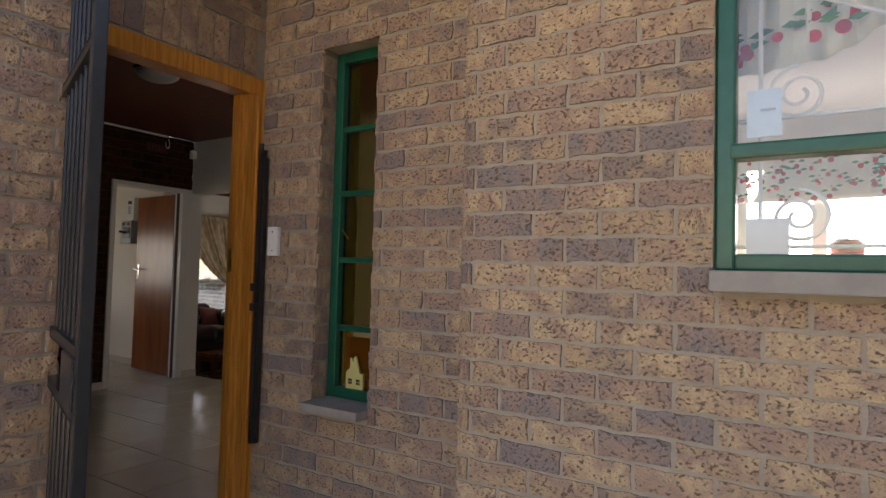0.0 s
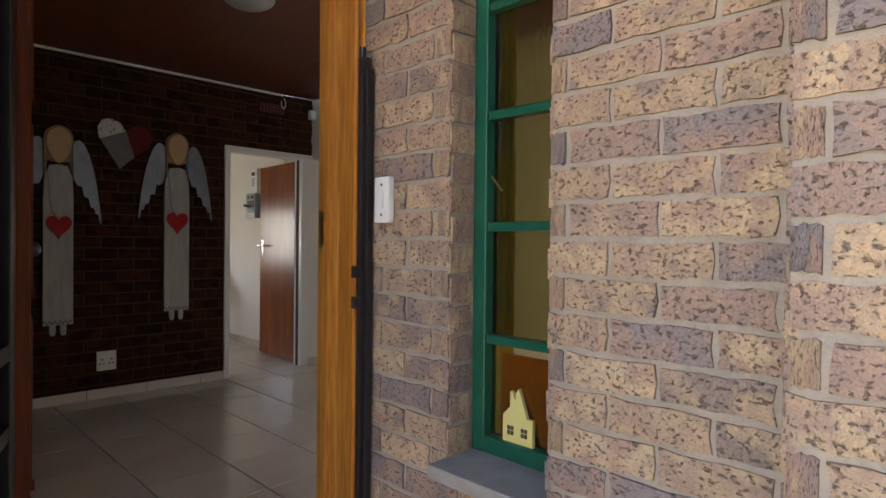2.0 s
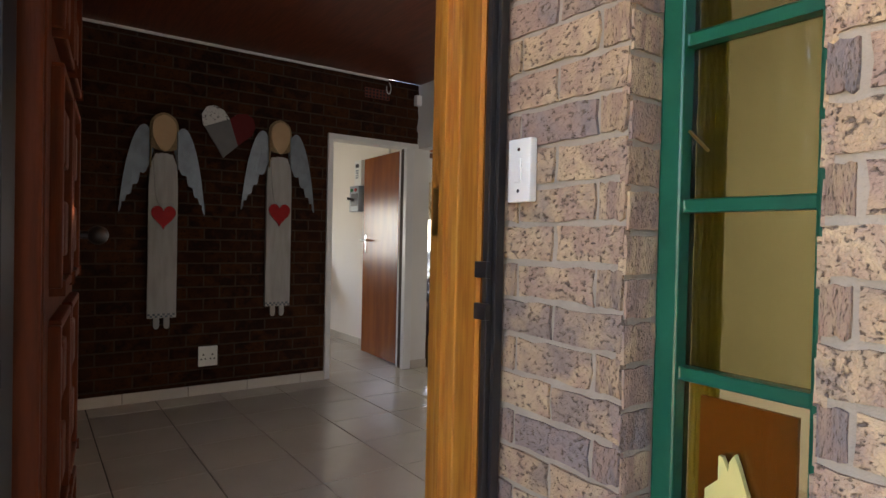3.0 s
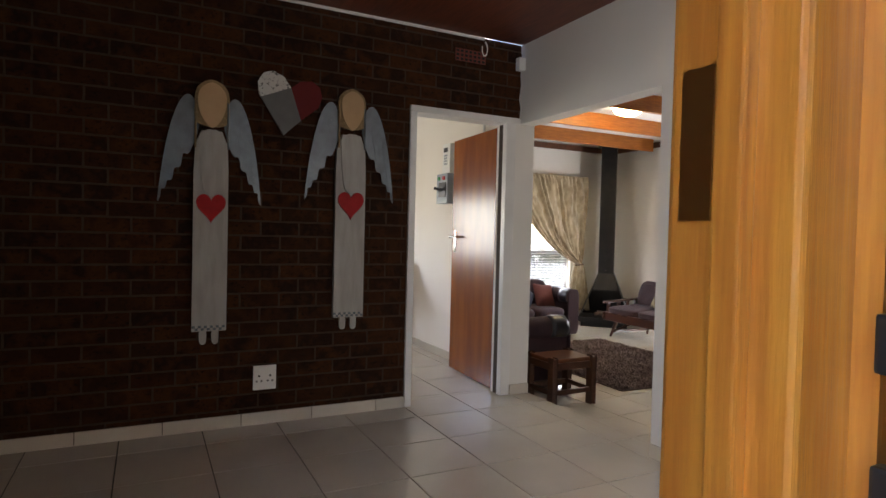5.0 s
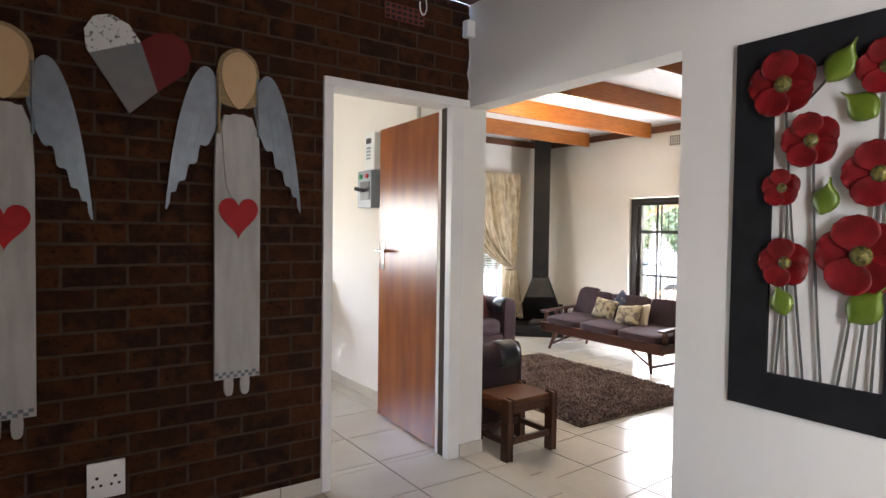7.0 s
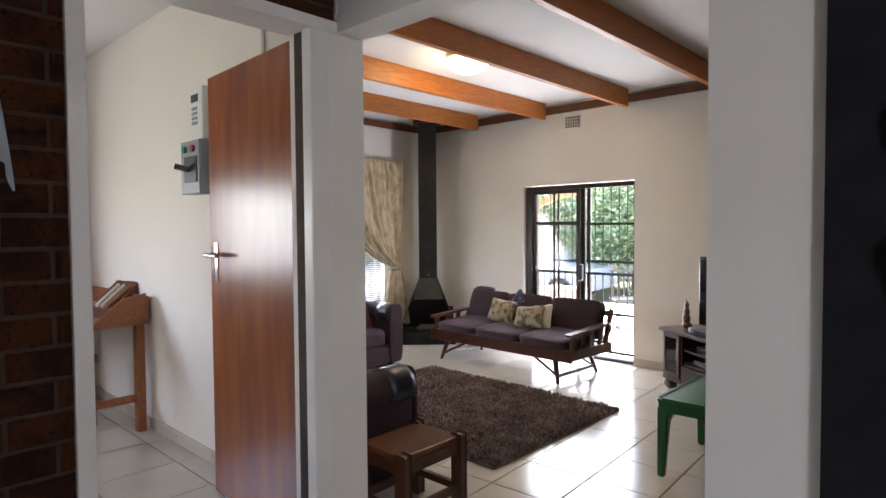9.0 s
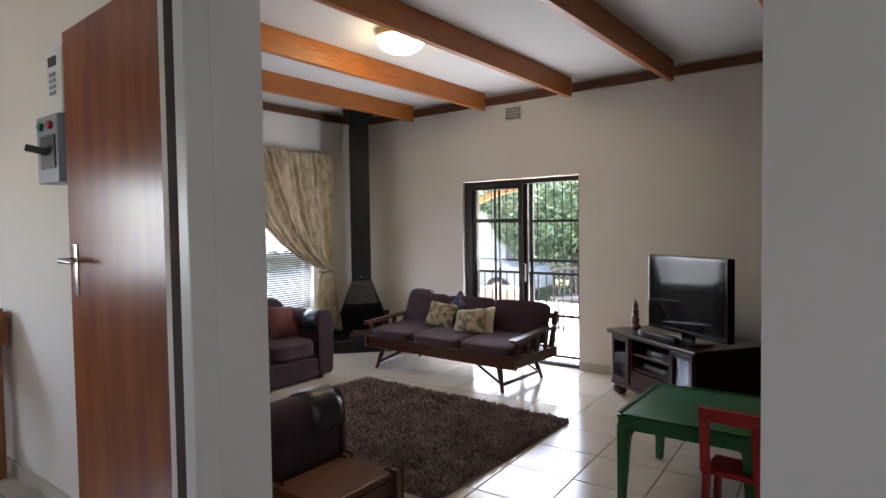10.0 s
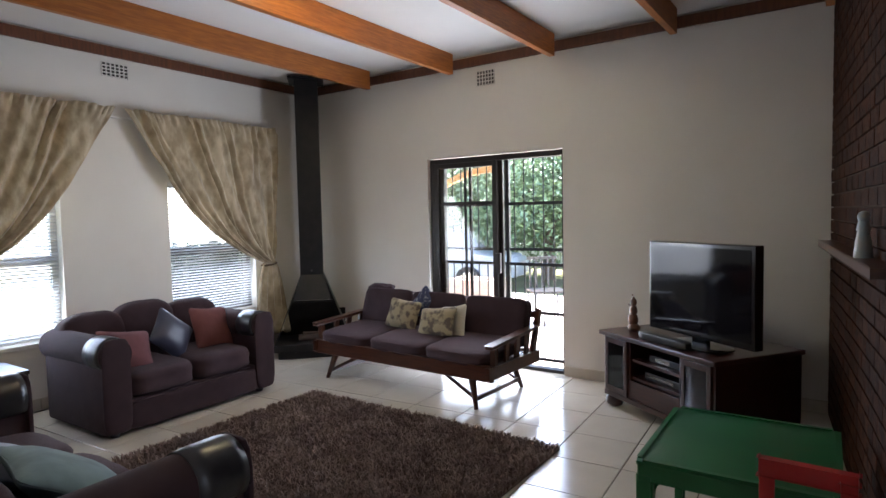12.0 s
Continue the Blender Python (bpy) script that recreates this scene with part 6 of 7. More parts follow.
def tied_curtain(y_inner, y_outer, y_tie, z_top, z_tie, label):
    """A gathered curtain swept from the middle of the rail to a tie at its outer side."""
    cu = tagged(new("curtain"), label, "curtain", "living room curtains")
    bm = bmesh.new()
    nu, nv = 150, 36
    rows = []
    for j in range(nv + 1):
        v = j / nv
        row = []
        for i in range(nu + 1):
            u = i / nu
            a = y_outer + (y_inner - y_outer) * u
            b = y_tie + (y_inner - y_outer) * 0.035 * (u - 0.5) * 2
            k = 0.58 * v + 0.42 * v ** 6
            y = a + (b - a) * k
            drop = z_top - (z_top - z_tie) * (v * (1 - 0.10 * u) + 0.10 * u * v ** 3)
            sag = -0.10 * math.sin(math.pi * v) * u * (1 - u)
            wv = noise.noise(Vector((u * 7, v * 1.5, y_outer)))
            pleat = (0.020 + 0.03 * wv) * (1 - 0.5 * v) * math.sin(u * 2 * math.pi * 11 + 2.6 * math.sin(7 * u) + 6.0 * wv) + 0.05 * noise.noise(Vector((u * 6 + 3, v * 3 - u * 3, y_outer))) + 0.022 * noise.noise(Vector((u * 17, v * 9 - u * 6, y_outer))) + 0.02 * math.sin(u * 2 * math.pi * 4 + 3 * v) * v
            head = 0.014 * math.sin(u * 2 * math.pi * 31 + 5 * wv) * max(0.0, 1 - v / 0.10)
            top_edge = 0.014 * noise.noise(Vector((u * 23, 0.5, y_outer))) * max(0.0, 1 - v / 0.08)
            row.append(bm.verts.new((LIV_W + 0.10 + pleat * (0.45 if v < 0.05 else 1.0) + head + 0.05 * v, y, drop + sag + top_edge)))
        rows.append(row)
    for j in range(nv):
        for i in range(nu):
            bm.faces.new((rows[j][i], rows[j][i + 1], rows[j + 1][i + 1], rows[j + 1][i]))
    p = part("drape", bm, CURTAIN, cu, "", True)
    add_thick(p, 0.004)
    bm = bmesh.new()
    rows = []
    s = 1 if y_outer > y_inner else -1
    for j in range(15):
        v = j / 14
        wd = 0.10 + 0.15 * v ** 0.7
        rows.append([bm.verts.new((LIV_W + 0.14 + 0.03 * math.sin(i / 24 * 2 * math.pi * 4 + v) * (0.4 + v), y_tie + (i / 24 - 0.5) * 2 * wd - s * 0.02 * v, z_tie - v * 0.78 - 0.03 * math.sin(i * 0.9))) for i in range(25)])
    for j in range(14):
        for i in range(24):
            bm.faces.new((rows[j][i], rows[j][i + 1], rows[j + 1][i + 1], rows[j + 1][i]))
    p = part("tail", bm, CURTAIN, cu, "", True)
    add_thick(p, 0.004)
    bm = bmesh.new()
    prev = None
    for i in range(21):
        a = i / 20 * 2 * math.pi
        q = Vector((LIV_W + 0.12 + 0.07 * math.cos(a), y_tie + 0.085 * math.sin(a), z_tie - 0.005 + 0.012 * math.sin(a)))
        if prev is not None:
            rod(bm, prev, q, 0.011, seg=6)
        prev = q
    part("tie_band", bm, material("brown_tie_band", (0.10, 0.065, 0.03), 0.7), cu, "dark brown tie-back band", True)
    return cu


tied_curtain(2.61, 4.28, 4.13, 2.25, 0.75, "gold-beige damask curtain tied back to the side")
tied_curtain(2.55, 0.86, 1.02, 2.25, 0.75, "gold-beige damask curtain tied back to the side")
rail = bmesh.new()
rod(rail, (LIV_W + 0.03, 0.88, 2.17), (LIV_W + 0.03, 4.26, 2.17), 0.010, seg=10)
tagged(new("curtain_rail", finish("curtain_rail", rail, WHITE_PAINT, True)), "thin curtain rail over both windows", "curtain rail")

# mantel shelf and ornament on the brick wall
u = (BRICK_B - BRICK_A).normalized()
nn = Vector((-u.y, u.x, 0))
bm = one_bar(BRICK_A + u * 0.16 + nn * 0.05 + Vector((0, 0, 1.0)), BRICK_A + u * 2.35 + nn * 0.05 + Vector((0, 0, 1.0)), 0.10, 0.04, bevel=0.004)
tagged(new("mantel_shelf", finish("mantel_shelf", bm, SOFA_WOOD)), "dark brown mantel shelf on the brick wall", "shelf")
bm = bmesh.new()
for z0, z1, r0, r1 in ((0, 0.10, 0.06, 0.05), (0.10, 0.18, 0.05, 0.035), (0.18, 0.25, 0.045, 0.03)):
    rod(bm, (0, 0, z0), (0, 0, z1), r0, r1, 16)
bmesh.ops.create_uvsphere(bm, u_segments=14, v_segments=10, radius=0.04, matrix=Matrix.Translation((0, 0, 0.27)))
o = tagged(new("figurine", finish("figurine", bm, material("pale_blue_glaze", (0.32, 0.41, 0.47), 0.3, alt=(0.48, 0.46, 0.42), scale=9, mix=0.9), True)), "pale blue and white glazed figurine on the mantel", "figurine")
o.matrix_world = Matrix.Translation(BRICK_A + u * 0.68 + nn * 0.055 + Vector((0, 0, 1.0205))) @ Matrix.Diagonal((0.62, 0.62, 0.66, 1))


# ---- outside, seen through the patio door and windows ----
LEAVES = material("sunlit_foliage", (0.11, 0.165, 0.07), 0.55, alt=(0.19, 0.25, 0.13), scale=3, mix=0.8)
BARK = material("grey_brown_bark", (0.14, 0.10, 0.07), 0.9, alt=(0.08, 0.055, 0.04), scale=9, bump=0.6, bump_scale=30)


def tree(x, y, h, spread, seed, n, label):
    rg = np.random.default_rng(seed)
    t = thing("garden_tree", label, "tree", pose(x, y, -0.55), "garden trees")
    bm = bmesh.new()
    rod(bm, (0, 0, 0), (0.08, 0.05, h * 0.35), 0.19, 0.13, 12)
    ends = []
    for k in range(9):
        a = k * 2.4
        e = Vector((spread * 0.62 * math.cos(a), spread * 0.62 * math.sin(a), h * (0.34 + 0.085 * (k % 6))))
        mid = Vector((0.08, 0.05, h * 0.33)).lerp(e, 0.5) + Vector((0, 0, 0.3))
        rod(bm, (0.08, 0.05, h * 0.33), mid, 0.09, 0.055, 8)
        rod(bm, mid, e, 0.055, 0.015, 8)
        ends += [e, mid.lerp(e, 0.5)]
    part("trunk", bm, BARK, t, "", True)
    cs = np.array([list(e) for e in ends])
    pick = rg.integers(0, len(cs), n)
    pos = cs[pick] + rg.normal(0, 1, (n, 3)) * np.array([spread * 0.24, spread * 0.24, h * 0.12])
    ax = rg.normal(0, 1, (n, 3))
    ax /= np.linalg.norm(ax, axis=1)[:, None]
    bx = np.cross(ax, rg.normal(0, 1, (n, 3)))
    bx /= np.linalg.norm(bx, axis=1)[:, None]
    ln = rg.uniform(0.05, 0.10, n)[:, None]
    v = np.stack([pos - ax * ln, pos + bx * ln * 0.4, pos + ax * ln, pos - bx * ln * 0.4], 1).reshape(-1, 3)
    m2 = bpy.data.meshes.new("crown")
    m2.from_pydata(v.tolist(), [], [(i * 4, i * 4 + 1, i * 4 + 2, i * 4 + 3) for i in range(n)])
    m2.materials.append(LEAVES)
    c = new("crown", m2)
    c.parent = t


tree(-5.6, 14.6, 4.6, 2.4, 1, 26000, "leafy green garden tree beyond the patio")
tree(-2.6, 15.5, 5.0, 2.6, 2, 24000, "tall leafy green garden tree beyond the patio")
tree(-8.8, 15.6, 4.6, 2.8, 5, 22000, "broad leafy green garden tree beyond the patio")
def hedge(x, y0, y1, h, n, seed, label):
    """A clipped hedge of many small leaves round bare stems."""
    rg = np.random.default_rng(seed)
    t = thing("hedge", label, "hedge", pose(x, (y0 + y1) / 2, -0.55))
    bm = bmesh.new()
    k = int((y1 - y0) / 0.45)
    for i in range(k):
        yy = (i + 0.5) / k * (y1 - y0) - (y1 - y0) / 2
        rod(bm, (0, yy, 0), (0.05 * math.sin(i * 2.1), yy + 0.06 * math.cos(i), h * 0.85), 0.03, 0.01, 7)
    part("stems", bm, BARK, t, "", True)
    top = h * (0.92 + 0.10 * np.sin(np.linspace(0, 9, n)))
    pos = np.stack([rg.normal(0, 0.20, n), rg.uniform(-(y1 - y0) / 2, (y1 - y0) / 2, n), rg.uniform(0.04, 1, n) ** 0.8 * top], 1)
    ax = rg.normal(0, 1, (n, 3))
    ax /= np.linalg.norm(ax, axis=1)[:, None]
    bx = np.cross(ax, rg.normal(0, 1, (n, 3)))
    bx /= np.linalg.norm(bx, axis=1)[:, None]
    ln = rg.uniform(0.05, 0.10, n)[:, None]
    v = np.stack([pos - ax * ln, pos + bx * ln * 0.45, pos + ax * ln, pos - bx * ln * 0.45], 1).reshape(-1, 3)
    me = bpy.data.meshes.new("leaves")
    me.from_pydata(v.tolist(), [], [(i * 4, i * 4 + 1, i * 4 + 2, i * 4 + 3) for i in range(n)])
    me.materials.append(material("darkening_hedge_leaf", (0.022, 0.045, 0.03), 0.5, alt=(0.04, 0.07, 0.045), scale=4, mix=0.8))
    c = new("leaves", me)
    c.parent = t
    tagged(c, "", "", "", "stuff")


# added hedge, gives the blind's gaps a dark background
hedge(-6.4, 3.7, 9.0, 1.45, 15000, 9, "made-up dark hedge that darkens the view behind the window blind")
structure("wall_garden", one_box(-16, 10, 18.5, 18.7, -0.55, 1.1), material("white_garden_wall", (0.68, 0.66, 0.6), 0.85, alt=(0.58, 0.56, 0.5), scale=2, bump=0.2, bump_scale=60), "sunlit pale garden wall", "wall")
structure("wall_garden_side", one_box(-13.2, -13.0, -8, 18.5, -0.55, 1.1), material("pale_side_wall", (0.6, 0.6, 0.58), 0.85, alt=(0.5, 0.5, 0.48), scale=2, bump=0.2, bump_scale=60), "pale garden wall beside the house", "wall")

car = thing("parked_car", "silver parked car beyond the patio", "car", pose(-7.4, 11.9, -0.55, 0, 0, 6))
CAR = material("silver_car_paint", (0.42, 0.43, 0.45), 0.3, metal=0.2, coat=0.6)
bm = outline(bmesh.new(), [(-2.1, -0.85, 0.30), (2.1, -0.85, 0.30), (2.15, -0.85, 0.62), (2.0, -0.85, 0.82), (1.2, -0.85, 0.92), (-1.7, -0.85, 0.95), (-2.1, -0.85, 0.88)], 1.7, (0, 1, 0))
bmesh.ops.bevel(bm, geom=bm.edges[:], offset=0.06, segments=2, affect="EDGES")
part("body", bm, CAR, car, "", True)
bm = outline(bmesh.new(), [(1.15, -0.76, 0.90), (0.45, -0.70, 1.38), (-1.1, -0.70, 1.42), (-1.75, -0.76, 0.93)], 1.46, (0, 1, 0))
cab = part("cabin", bm, material("grey_car_glass", (0.22, 0.25, 0.27), 0.12, alt=(0.30, 0.33, 0.35), scale=2), car, "grey reflecting window glass")
bm = bmesh.new()
box(bm, -1.08, 0.44, -0.70, 0.74, 1.39, 1.44, 0.02)
part("roof", bm, CAR, car)
for x in (-1.3, 1.3):
    for y in (-0.86, 0.86):
        bm = bmesh.new()
        rod(bm, (x, y - 0.09, 0.31), (x, y + 0.09, 0.31), 0.31, seg=24)
        w = part("wheel", bm, BLACK_STEEL, car, "", True)
        part("rim", one_rod((x, y - 0.10, 0.31), (x, y + 0.10, 0.31), 0.19, seg=20), CHROME, w)

arch = thing("patio_arch", "orange stained timber arch of the patio roof", "arch", pose(-3.1, 6.6, FLOOR))
bm = bmesh.new()
prev = None
for i in range(13):
    a = radians(90 * i / 12)
    p = Vector((-0.95 + 1.30 * (1 - math.cos(a)), 0, 1.25 + 0.85 * math.sin(a)))
    if prev is not None:
        bar(bm, prev, p, 0.06, 0.08)
    prev = p
ARCH_WOOD = material("sunlit_pale_timber", (0.55, 0.33, 0.15), 0.6, alt=(0.42, 0.23, 0.09), scale=8, stretch=(1, 6, 6), mix=0.7)
part("curved_brace", bm, ARCH_WOOD, arch)
part("post", one_bar((-0.95, 0, 0), (-0.95, 0, 2.3), 0.12, 0.12, (1, 0, 0), 0.008), ARCH_WOOD, arch)
planter = thing("brick_planter", "low red-brown brick planter on the patio", "planter", pose(-3.85, 8.0, FLOOR - 0.02))
part("box", one_box(-0.5, 0.35, -0.25, 0.25, 0, 0.5, 0.02), material("red_brick_wash", (0.42, 0.33, 0.28), 0.9, alt=(0.34, 0.25, 0.2), scale=7, bump=0.5, bump_scale=40), planter)
part("soil", one_box(-0.42, 0.27, -0.18, 0.18, 0.48, 0.51), BARK, planter)
chair = thing("patio_chair", "dark metal patio chair on the paving", "chair", pose(-2.45, 7.5, FLOOR - 0.02, 0, 0, 40))
part("seat", one_box(-0.24, 0.24, -0.24, 0.24, 0.42, 0.45, 0.006), BLACK_STEEL, chair)
for x in (-0.22, 0.22):
    for y in (-0.22, 0.22):
        part("leg", one_rod((x, y, 0), (x, y, 0.43), 0.014), BLACK_STEEL, chair)
for k in range(5):
    part("back_slat", one_bar((-0.18 + k * 0.09, 0.23, 0.45), (-0.18 + k * 0.09, 0.28, 0.88), 0.03, 0.012, (0, 1, 0)), BLACK_STEEL, chair)
part("top_rail", one_bar((-0.22, 0.28, 0.88), (0.22, 0.28, 0.88), 0.03, 0.04), BLACK_STEEL, chair)

# shallow unseen roof over the patio door, sized to keep sun patches out
structure("ceiling_patio", one_box(-6.0, 1.6, LIV_N + 0.22, 6.95, 2.22, 2.30), DARK_CEILING, "unseen brown boarded roof keeping sun off the patio door", "ceiling")


# ---- bricks, tiles and skirting, piece by piece ----


def brick_variants(length, height, proud, rough, count, seed):
    """Brick faces with an uneven, slightly worn outline; local x along the course, y outwards."""
    rg = random.Random(seed)
    out = []
    nx, nz = 5, 2
    for c in range(count):
        vs, fs = [], []
        idx = {}
        for i in range(nx + 1):
            for j in range(nz + 1):
                edge = i in (0, nx) or j in (0, nz)
                x = (i / nx - 0.5) * length + rg.uniform(-1, 1) * rough * (1.0 if i in (0, nx) else 0.4)
                z = (j / nz - 0.5) * height + rg.uniform(-1, 1) * rough * (1.0 if j in (0, nz) else 0.4)
                y = proud * (0.72 if edge else 1.0) + rg.uniform(-1, 1) * rough * 0.6
                idx[i, j] = len(vs)
                vs.append((x, y, z))
        for i in range(nx):
            for j in range(nz):
                fs.append((idx[i, j], idx[i + 1, j], idx[i + 1, j + 1], idx[i, j + 1]))
        rim = [(i, 0) for i in range(nx + 1)] + [(nx, j) for j in range(1, nz + 1)] + [(i, nz) for i in range(nx - 1, -1, -1)] + [(0, j) for j in range(nz - 1, 0, -1)]
        back = []
        for r in rim:
            x, y, z = vs[idx[r]]
            back.append(len(vs))
            vs.append((x, -0.012, z))
        n = len(rim)
        for k in range(n):
            fs.append((idx[rim[k]], back[k], back[(k + 1) % n], idx[rim[(k + 1) % n]]))
        out.append((vs, fs))
    return out


def lay_bricks(wall, origin, u, n, ulen, z0, z1, holes, mat, course, pitch, proud, rough, near, keep, seed, z_phase=0.0, u_phase=0.0, joint=0.011):
    """Courses of stretcher bond over one face of a wall; those around `near` are single pieces, the rest one joined part."""
    origin, u, n = Vector(origin), Vector(u).normalized(), Vector(n).normalized()
    L, H = pitch - joint, course - joint
    var = brick_variants(L, H, proud, rough, 6, seed)
    meshes = []
    for k, (vs, fs) in enumerate(var):
        me = bpy.data.meshes.new("brick")
        me.from_pydata(vs, [], fs)
        me.materials.append(mat)
        meshes.append(me)
    rg = random.Random(seed)
    pieces = []
    r = 0
    z = z0 + z_phase - course
    while z < z1:
        zb, zt = max(z + joint / 2, z0), min(z + course - joint / 2, z1)
        zc = (zb + zt) / 2
        if zt - zb > 0.02:
            s = -pitch + (pitch / 2 if r % 2 else 0) + u_phase
            while s < ulen:
                spans = [(max(s + joint / 2, 0.0), min(s + pitch - joint / 2, ulen))]
                for h0, h1, hz0, hz1 in holes:
                    if hz0 < zc < hz1:
                        nxt = []
                        for a, b in spans:
                            if h1 <= a or h0 >= b:
                                nxt.append((a, b))
                            else:
                                if a < h0:
                                    nxt.append((a, h0))
                                if b > h1:
                                    nxt.append((h1, b))
                        spans = nxt
                for a, b in spans:
                    if b - a > 0.022:
                        pieces.append(((a + b) / 2, zc, (b - a) / L, (zt - zb) / H, rg.randrange(6), rg.uniform(-1, 1) * rough * 0.5))
                s += pitch
        z += course
        r += 1
    pieces.sort(key=lambda p: (p[0] - near[0]) ** 2 + (p[1] - near[1]) ** 2)
    basis = Matrix((u, n, Vector((0, 0, 1)))).transposed().to_4x4()
    for uc, zc, sx, sz, k, d in pieces[:keep]:
        ob = bpy.data.objects.new("brick", meshes[k])
        scene.collection.objects.link(ob)
        ob.parent = wall
        p = origin + u * uc + n * d
        ob.matrix_world = Matrix.Translation((p.x, p.y, zc)) @ basis @ Matrix.Diagonal((sx, 1, sz, 1))
    vs, fs = [], []
    for uc, zc, sx, sz, k, d in pieces[keep:]:
        o = len(vs)
        p = origin + u * uc + n * d
        for x, y, zz in var[k][0]:
            q = p + u * (x * sx) + n * y
            vs.append((q.x, q.y, zc + zz * sz))
        fs += [tuple(i + o for i in f) for f in var[k][1]]
    if vs:
        me = bpy.data.meshes.new("brickwork")
        me.from_pydata(vs, [], fs)
        me.materials.append(mat)
        ob = new("brickwork", me)
        ob.parent = wall
        tagged(ob, "", "", "", "stuff")


EXT = dict(mat=FACE_BRICK, course=0.0875, pitch=0.232, proud=0.009, rough=0.0042, joint=0.0135)
HALLB = dict(mat=HALL_BRICK, course=0.0887, pitch=0.235, proud=0.007, rough=0.0015, joint=0.012)
lay_bricks(angel_wall, (-0.012, -4.0, 0), (0, 1, 0), (1, 0, 0), 4.0, 0.0, HALL_TOP, [(3.095, 3.985, 0.0, 2.098)], near=(2.2, 1.2), keep=300, seed=11, z_phase=0.015, **HALLB)
lay_bricks(porch_wall, (3.50, -2.018, 0), (1, 0, 0), (0, -1, 0), 1.34, -0.15, 3.0, [(0.416, 0.766, 0.58, 2.315)], near=(0.7, 1.2), keep=230, seed=12, **EXT)
# returns of the narrow window's recess
RETURN = dict(EXT, pitch=0.26, rough=0.003)
lay_bricks(porch_wall, (3.916, -2.024, 0), (0, 1, 0), (1, 0, 0), 0.099, 0.625, 2.315, [], near=(0, 1.2), keep=30, seed=15, z_phase=-0.005, **RETURN)
lay_bricks(porch_wall, (4.266, -2.024, 0), (0, 1, 0), (-1, 0, 0), 0.099, 0.625, 2.315, [], near=(0, 1.2), keep=30, seed=23, z_phase=-0.005, **RETURN)
lay_bricks(front_wall, (4.84, -2.21, 0), (1, 0, 0), (0, -1, 0), 4.1, -0.15, 3.0, [(0.85, 2.56, 1.20, 2.6)], near=(0.6, 1.2), keep=300, seed=13, z_phase=0.03, u_phase=0.05, **EXT)
lay_bricks(front_wall, (4.84, -2.21, 0), (0, 1, 0), (-1, 0, 0), 0.19, -0.15, 3.0, [], near=(0, 1.2), keep=40, seed=16, **EXT)
lay_bricks(pier, (3.69, -4.6, 0), (0, 1, 0), (1, 0, 0), 1.555, -0.15, 3.0, [], near=(1.5, 1.2), keep=200, seed=14, z_phase=0.02, **EXT)
lay_bricks(pier, (3.50, -3.045, 0), (1, 0, 0), (0, 1, 0), 0.19, -0.15, 3.0, [], near=(0, 1.2), keep=0, seed=17, **EXT)
lay_bricks(entry_wall, (3.49, -4.6, 0), (0, 1, 0), (1, 0, 0), 2.58, 2.46, 3.0, [], near=(2.4, 2.6), keep=60, seed=18, **EXT)
# soldier course over the front door
for i in range(22):
    y = SIDE_L + 0.03 + i * 0.0875
    if y + 0.08 > DOOR_R:
        break
    vs, fs = brick_variants(0.225, 0.0765, 0.012, 0.004, 1, 40 + i)[0]
    me = bpy.data.meshes.new("brick")
    me.from_pydata(vs, [], fs)
    me.materials.append(FACE_BRICK)
    ob = bpy.data.objects.new("brick", me)
    scene.collection.objects.link(ob)
    ob.parent = entry_wall
    ob.matrix_world = Matrix.Translation((3.49, y + 0.04, 2.345)) @ Matrix(((0, 1, 0, 0), (0, 0, 1, 0), (1, 0, 0, 0), (0, 0, 0, 1)))
lay_bricks(living_brick, BRICK_A + Vector((0, 0, 0)), BRICK_B - BRICK_A, nn, (BRICK_B - BRICK_A).length, FLOOR, LIVING_TOP, [], near=(1.0, 1.0), keep=260, seed=19, **HALLB)
lay_bricks(living_brick, (1.201, 2.30, 0), (1, 0, 0), (0, -1, 0), 1.10, FLOOR, LIVING_TOP, [], near=(0.0, 1.0), keep=40, seed=21, **HALLB)


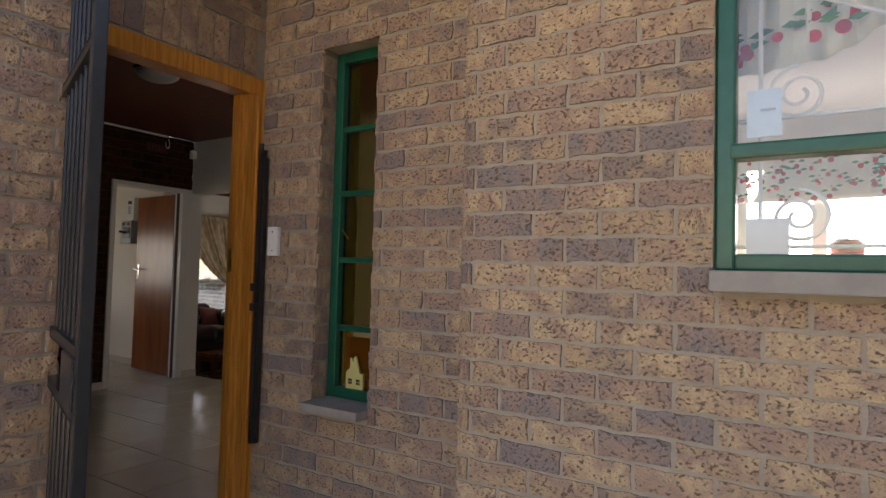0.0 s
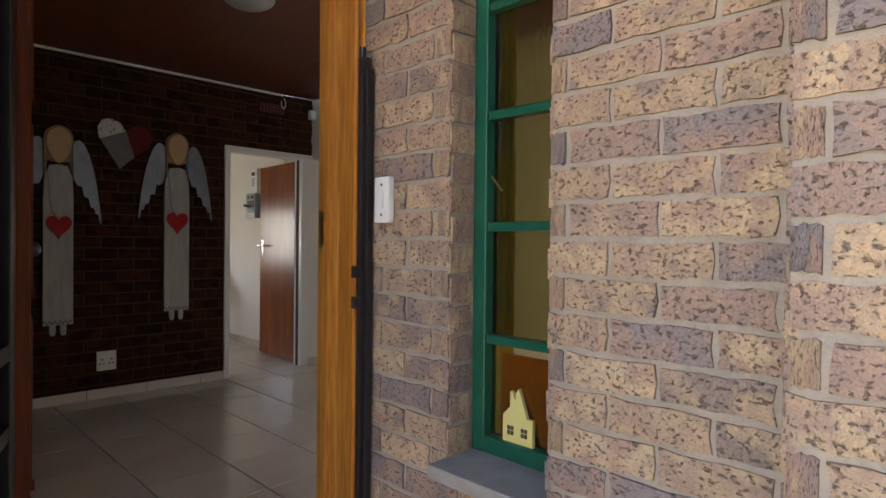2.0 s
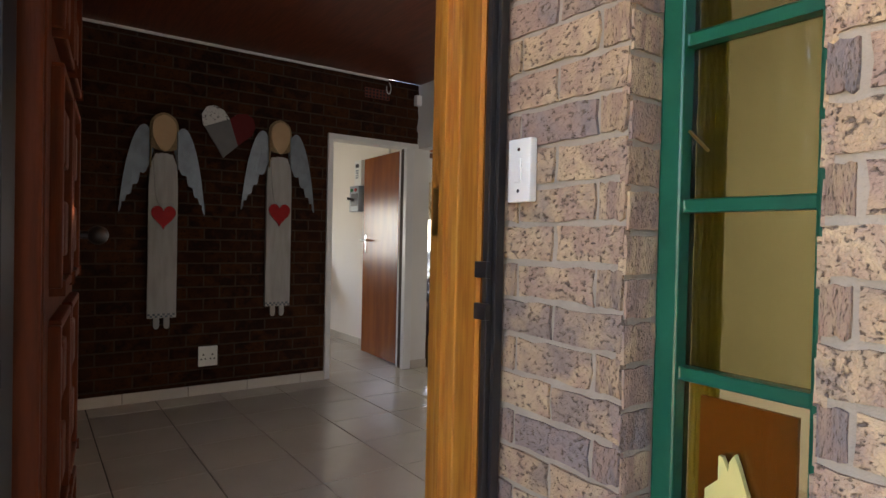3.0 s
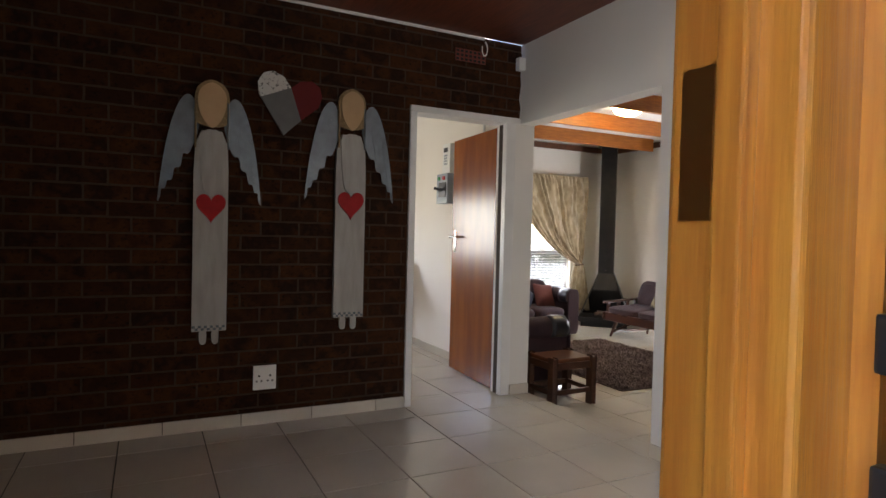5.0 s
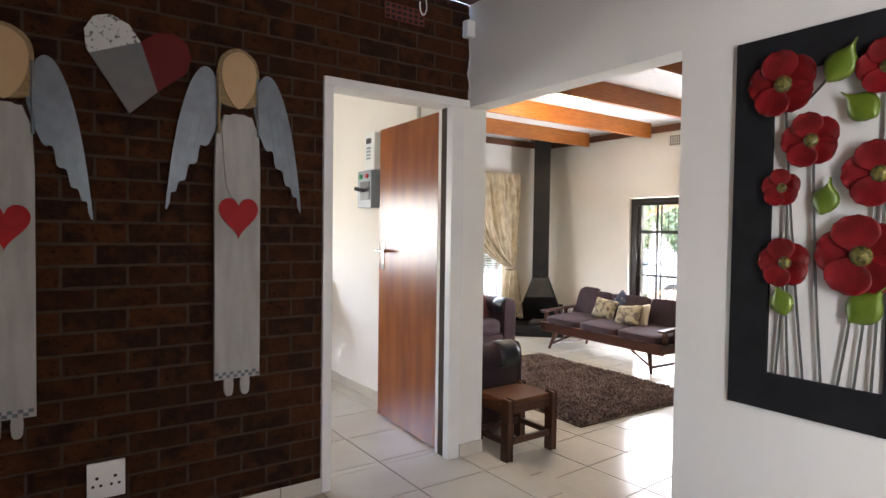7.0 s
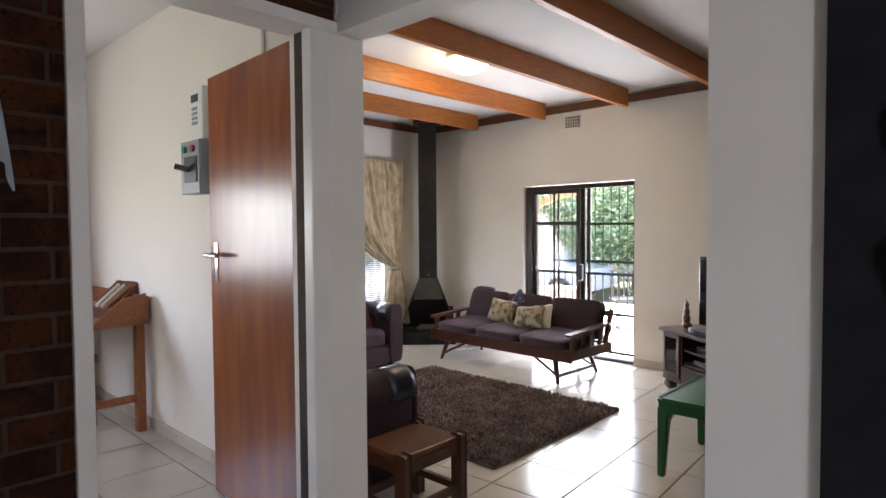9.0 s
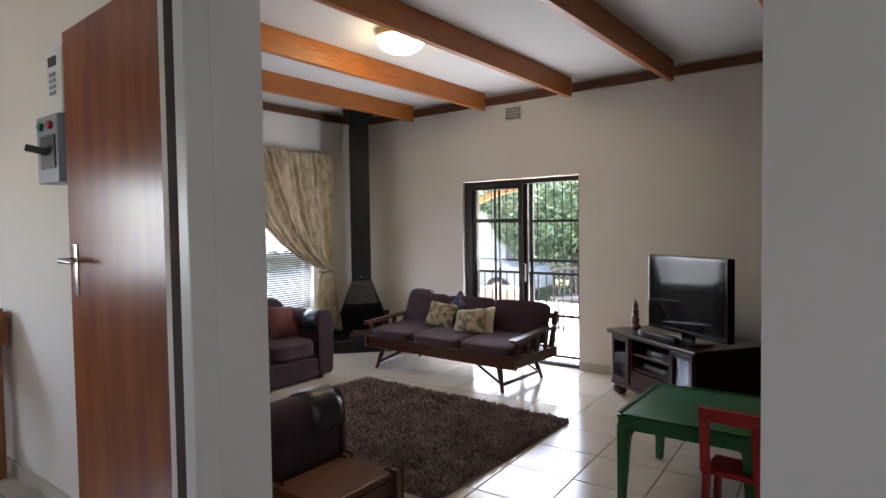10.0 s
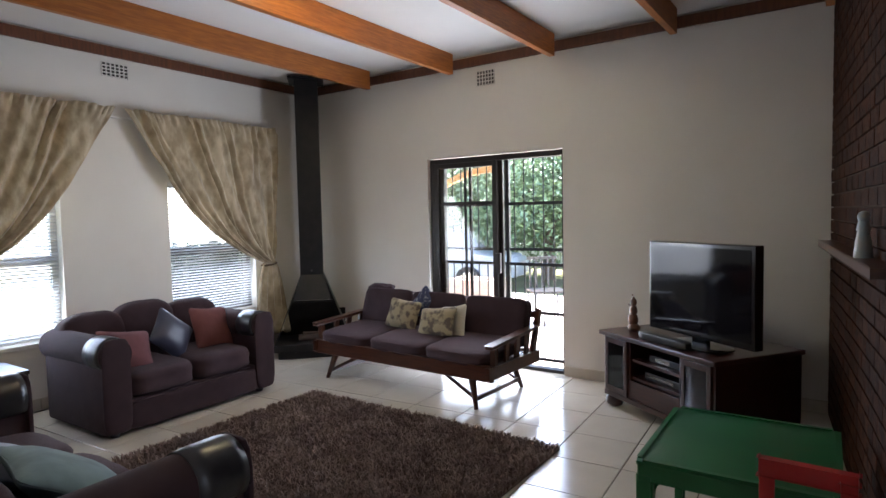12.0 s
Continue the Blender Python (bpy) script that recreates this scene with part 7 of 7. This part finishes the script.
def lay_tiles(floor, x0, x1, y0, y1, z, ox, oy, pitch, turn=0.0):
    """Square ceramic tiles with sunk joints; edge tiles are cut to the room."""
    g = 0.006
    s = pitch - g
    e = 0.0025
    vs = [(-s / 2, -s / 2, -0.008), (s / 2, -s / 2, -0.008), (s / 2, s / 2, -0.008), (-s / 2, s / 2, -0.008)]
    vs += [(a * (s / 2), b * (s / 2), -0.0015) for a, b in ((-1, -1), (1, -1), (1, 1), (-1, 1))]
    vs += [(a * (s / 2 - e), b * (s / 2 - e), 0.0) for a, b in ((-1, -1), (1, -1), (1, 1), (-1, 1))]
    fs = [(8, 9, 10, 11)] + [(k, (k + 1) % 4, 4 + (k + 1) % 4, 4 + k) for k in range(4)] + [(4 + k, 4 + (k + 1) % 4, 8 + (k + 1) % 4, 8 + k) for k in range(4)]
    me = bpy.data.meshes.new("tile")
    me.from_pydata(vs, [], fs)
    me.materials.append(TILE)
    i0, i1 = math.floor((x0 - ox) / pitch), math.ceil((x1 - ox) / pitch)
    j0, j1 = math.floor((y0 - oy) / pitch), math.ceil((y1 - oy) / pitch)
    rg = random.Random(int(abs(x0 * 100)) + 5)
    for i in range(i0, i1):
        for j in range(j0, j1):
            a0, a1 = max(ox + i * pitch + g / 2, x0), min(ox + (i + 1) * pitch - g / 2, x1)
            b0, b1 = max(oy + j * pitch + g / 2, y0), min(oy + (j + 1) * pitch - g / 2, y1)
            if a1 - a0 < 0.015 or b1 - b0 < 0.015:
                continue
            ob = bpy.data.objects.new("tile", me)
            scene.collection.objects.link(ob)
            ob.parent = floor
            ob.matrix_world = Matrix.Translation((ox, oy, 0)) @ Matrix.Rotation(radians(turn), 4, "Z") @ Matrix.Translation(((a0 + a1) / 2 - ox, (b0 + b1) / 2 - oy, z + rg.uniform(-0.0004, 0.0004))) @ Matrix.Diagonal(((a1 - a0) / s, (b1 - b0) / s, 1, 1))


fl = {o.name: o for o in scene.objects if o.name.startswith("floor_")}
lay_tiles(fl["floor_hall"], -0.14, 3.372, -4.0, 0.128, 0.0, 0.24, -0.03, 0.435)
lay_tiles(fl["floor_hall_side"], 3.372, 4.84, -1.8, 0.128, 0.0, 0.24, -0.03, 0.435)
lay_tiles(fl["floor_study"], -3.5, -0.14, -2.98, 0.1, 0.0, 0.24, -0.03, 0.435)
lay_tiles(fl["floor_living"], LIV_W, 2.3, 0.25, LIV_N + 0.15, LIVING_FLOOR, -0.487, 3.163, 0.435, 3.2)
# the two steps down into the living room
step = structure("floor_step", one_box(0.0, 1.34, WALL_T - 0.003, 0.455, LIVING_FLOOR - 0.1, -0.141), GROUT, "cream tiled step between hall and living room", "step")
lay_tiles(step, 0.0, 1.34, WALL_T, 0.458, -0.133, 0.195, -0.3, 0.435)
part("riser", one_box(0.0, 1.34, 0.455, 0.462, LIVING_FLOOR - 0.01, -0.1335), SKIRT_TILE, step)
part("riser", one_box(0.0, 1.37, 0.127, 0.133, -0.14, -0.001), SKIRT_TILE, step)


def lay_skirting(name, axis, p, side, a0, a1, z, first, pitch=0.435, h=0.075):
    """Skirting cut from floor tiles along a wall face at p."""
    sk = tagged(new(name), "cream tile skirting along the wall", "skirting", "", "structure")
    a = first
    while a < a1:
        b0, b1 = max(a + 0.002, a0), min(a + pitch - 0.002, a1)
        if b1 - b0 > 0.01:
            q = sorted((p, p + side * 0.011))
            bm = one_box(q[0], q[1], b0, b1, z, z + h, 0.0015) if axis == "x" else one_box(b0, b1, q[0], q[1], z, z + h, 0.0015)
            part("skirting_tile", bm, SKIRT_TILE, sk)
        a += pitch


lay_skirting("baseboard_1", "x", 0.0, 1, -4.0, -0.906, 0.0, -4.0 - 0.16)
lay_skirting("baseboard_2", "y", 0.0, -1, OPEN_R, 4.84, 0.0, OPEN_R)
lay_skirting("baseboard_3", "x", 0.002, 1, -0.043, WALL_T, 0.0, -0.043)
lay_skirting("baseboard_4", "y", 0.10, -1, -3.5, -0.15, 0.0, -3.5)
lay_skirting("baseboard_5", "y", LIV_N, -1, -1.115, 1.0, LIVING_FLOOR, -1.115, h=0.09)
lay_skirting("baseboard_6", "y", LIV_N, -1, LIV_W, -2.61, LIVING_FLOOR, LIV_W, h=0.09)
lay_skirting("baseboard_7", "x", LIV_W, 1, WALL_T, LIV_N, LIVING_FLOOR, WALL_T, h=0.09)
lay_skirting("baseboard_8", "y", WALL_T, 1, LIV_W, 0.0, LIVING_FLOOR, LIV_W, h=0.09)
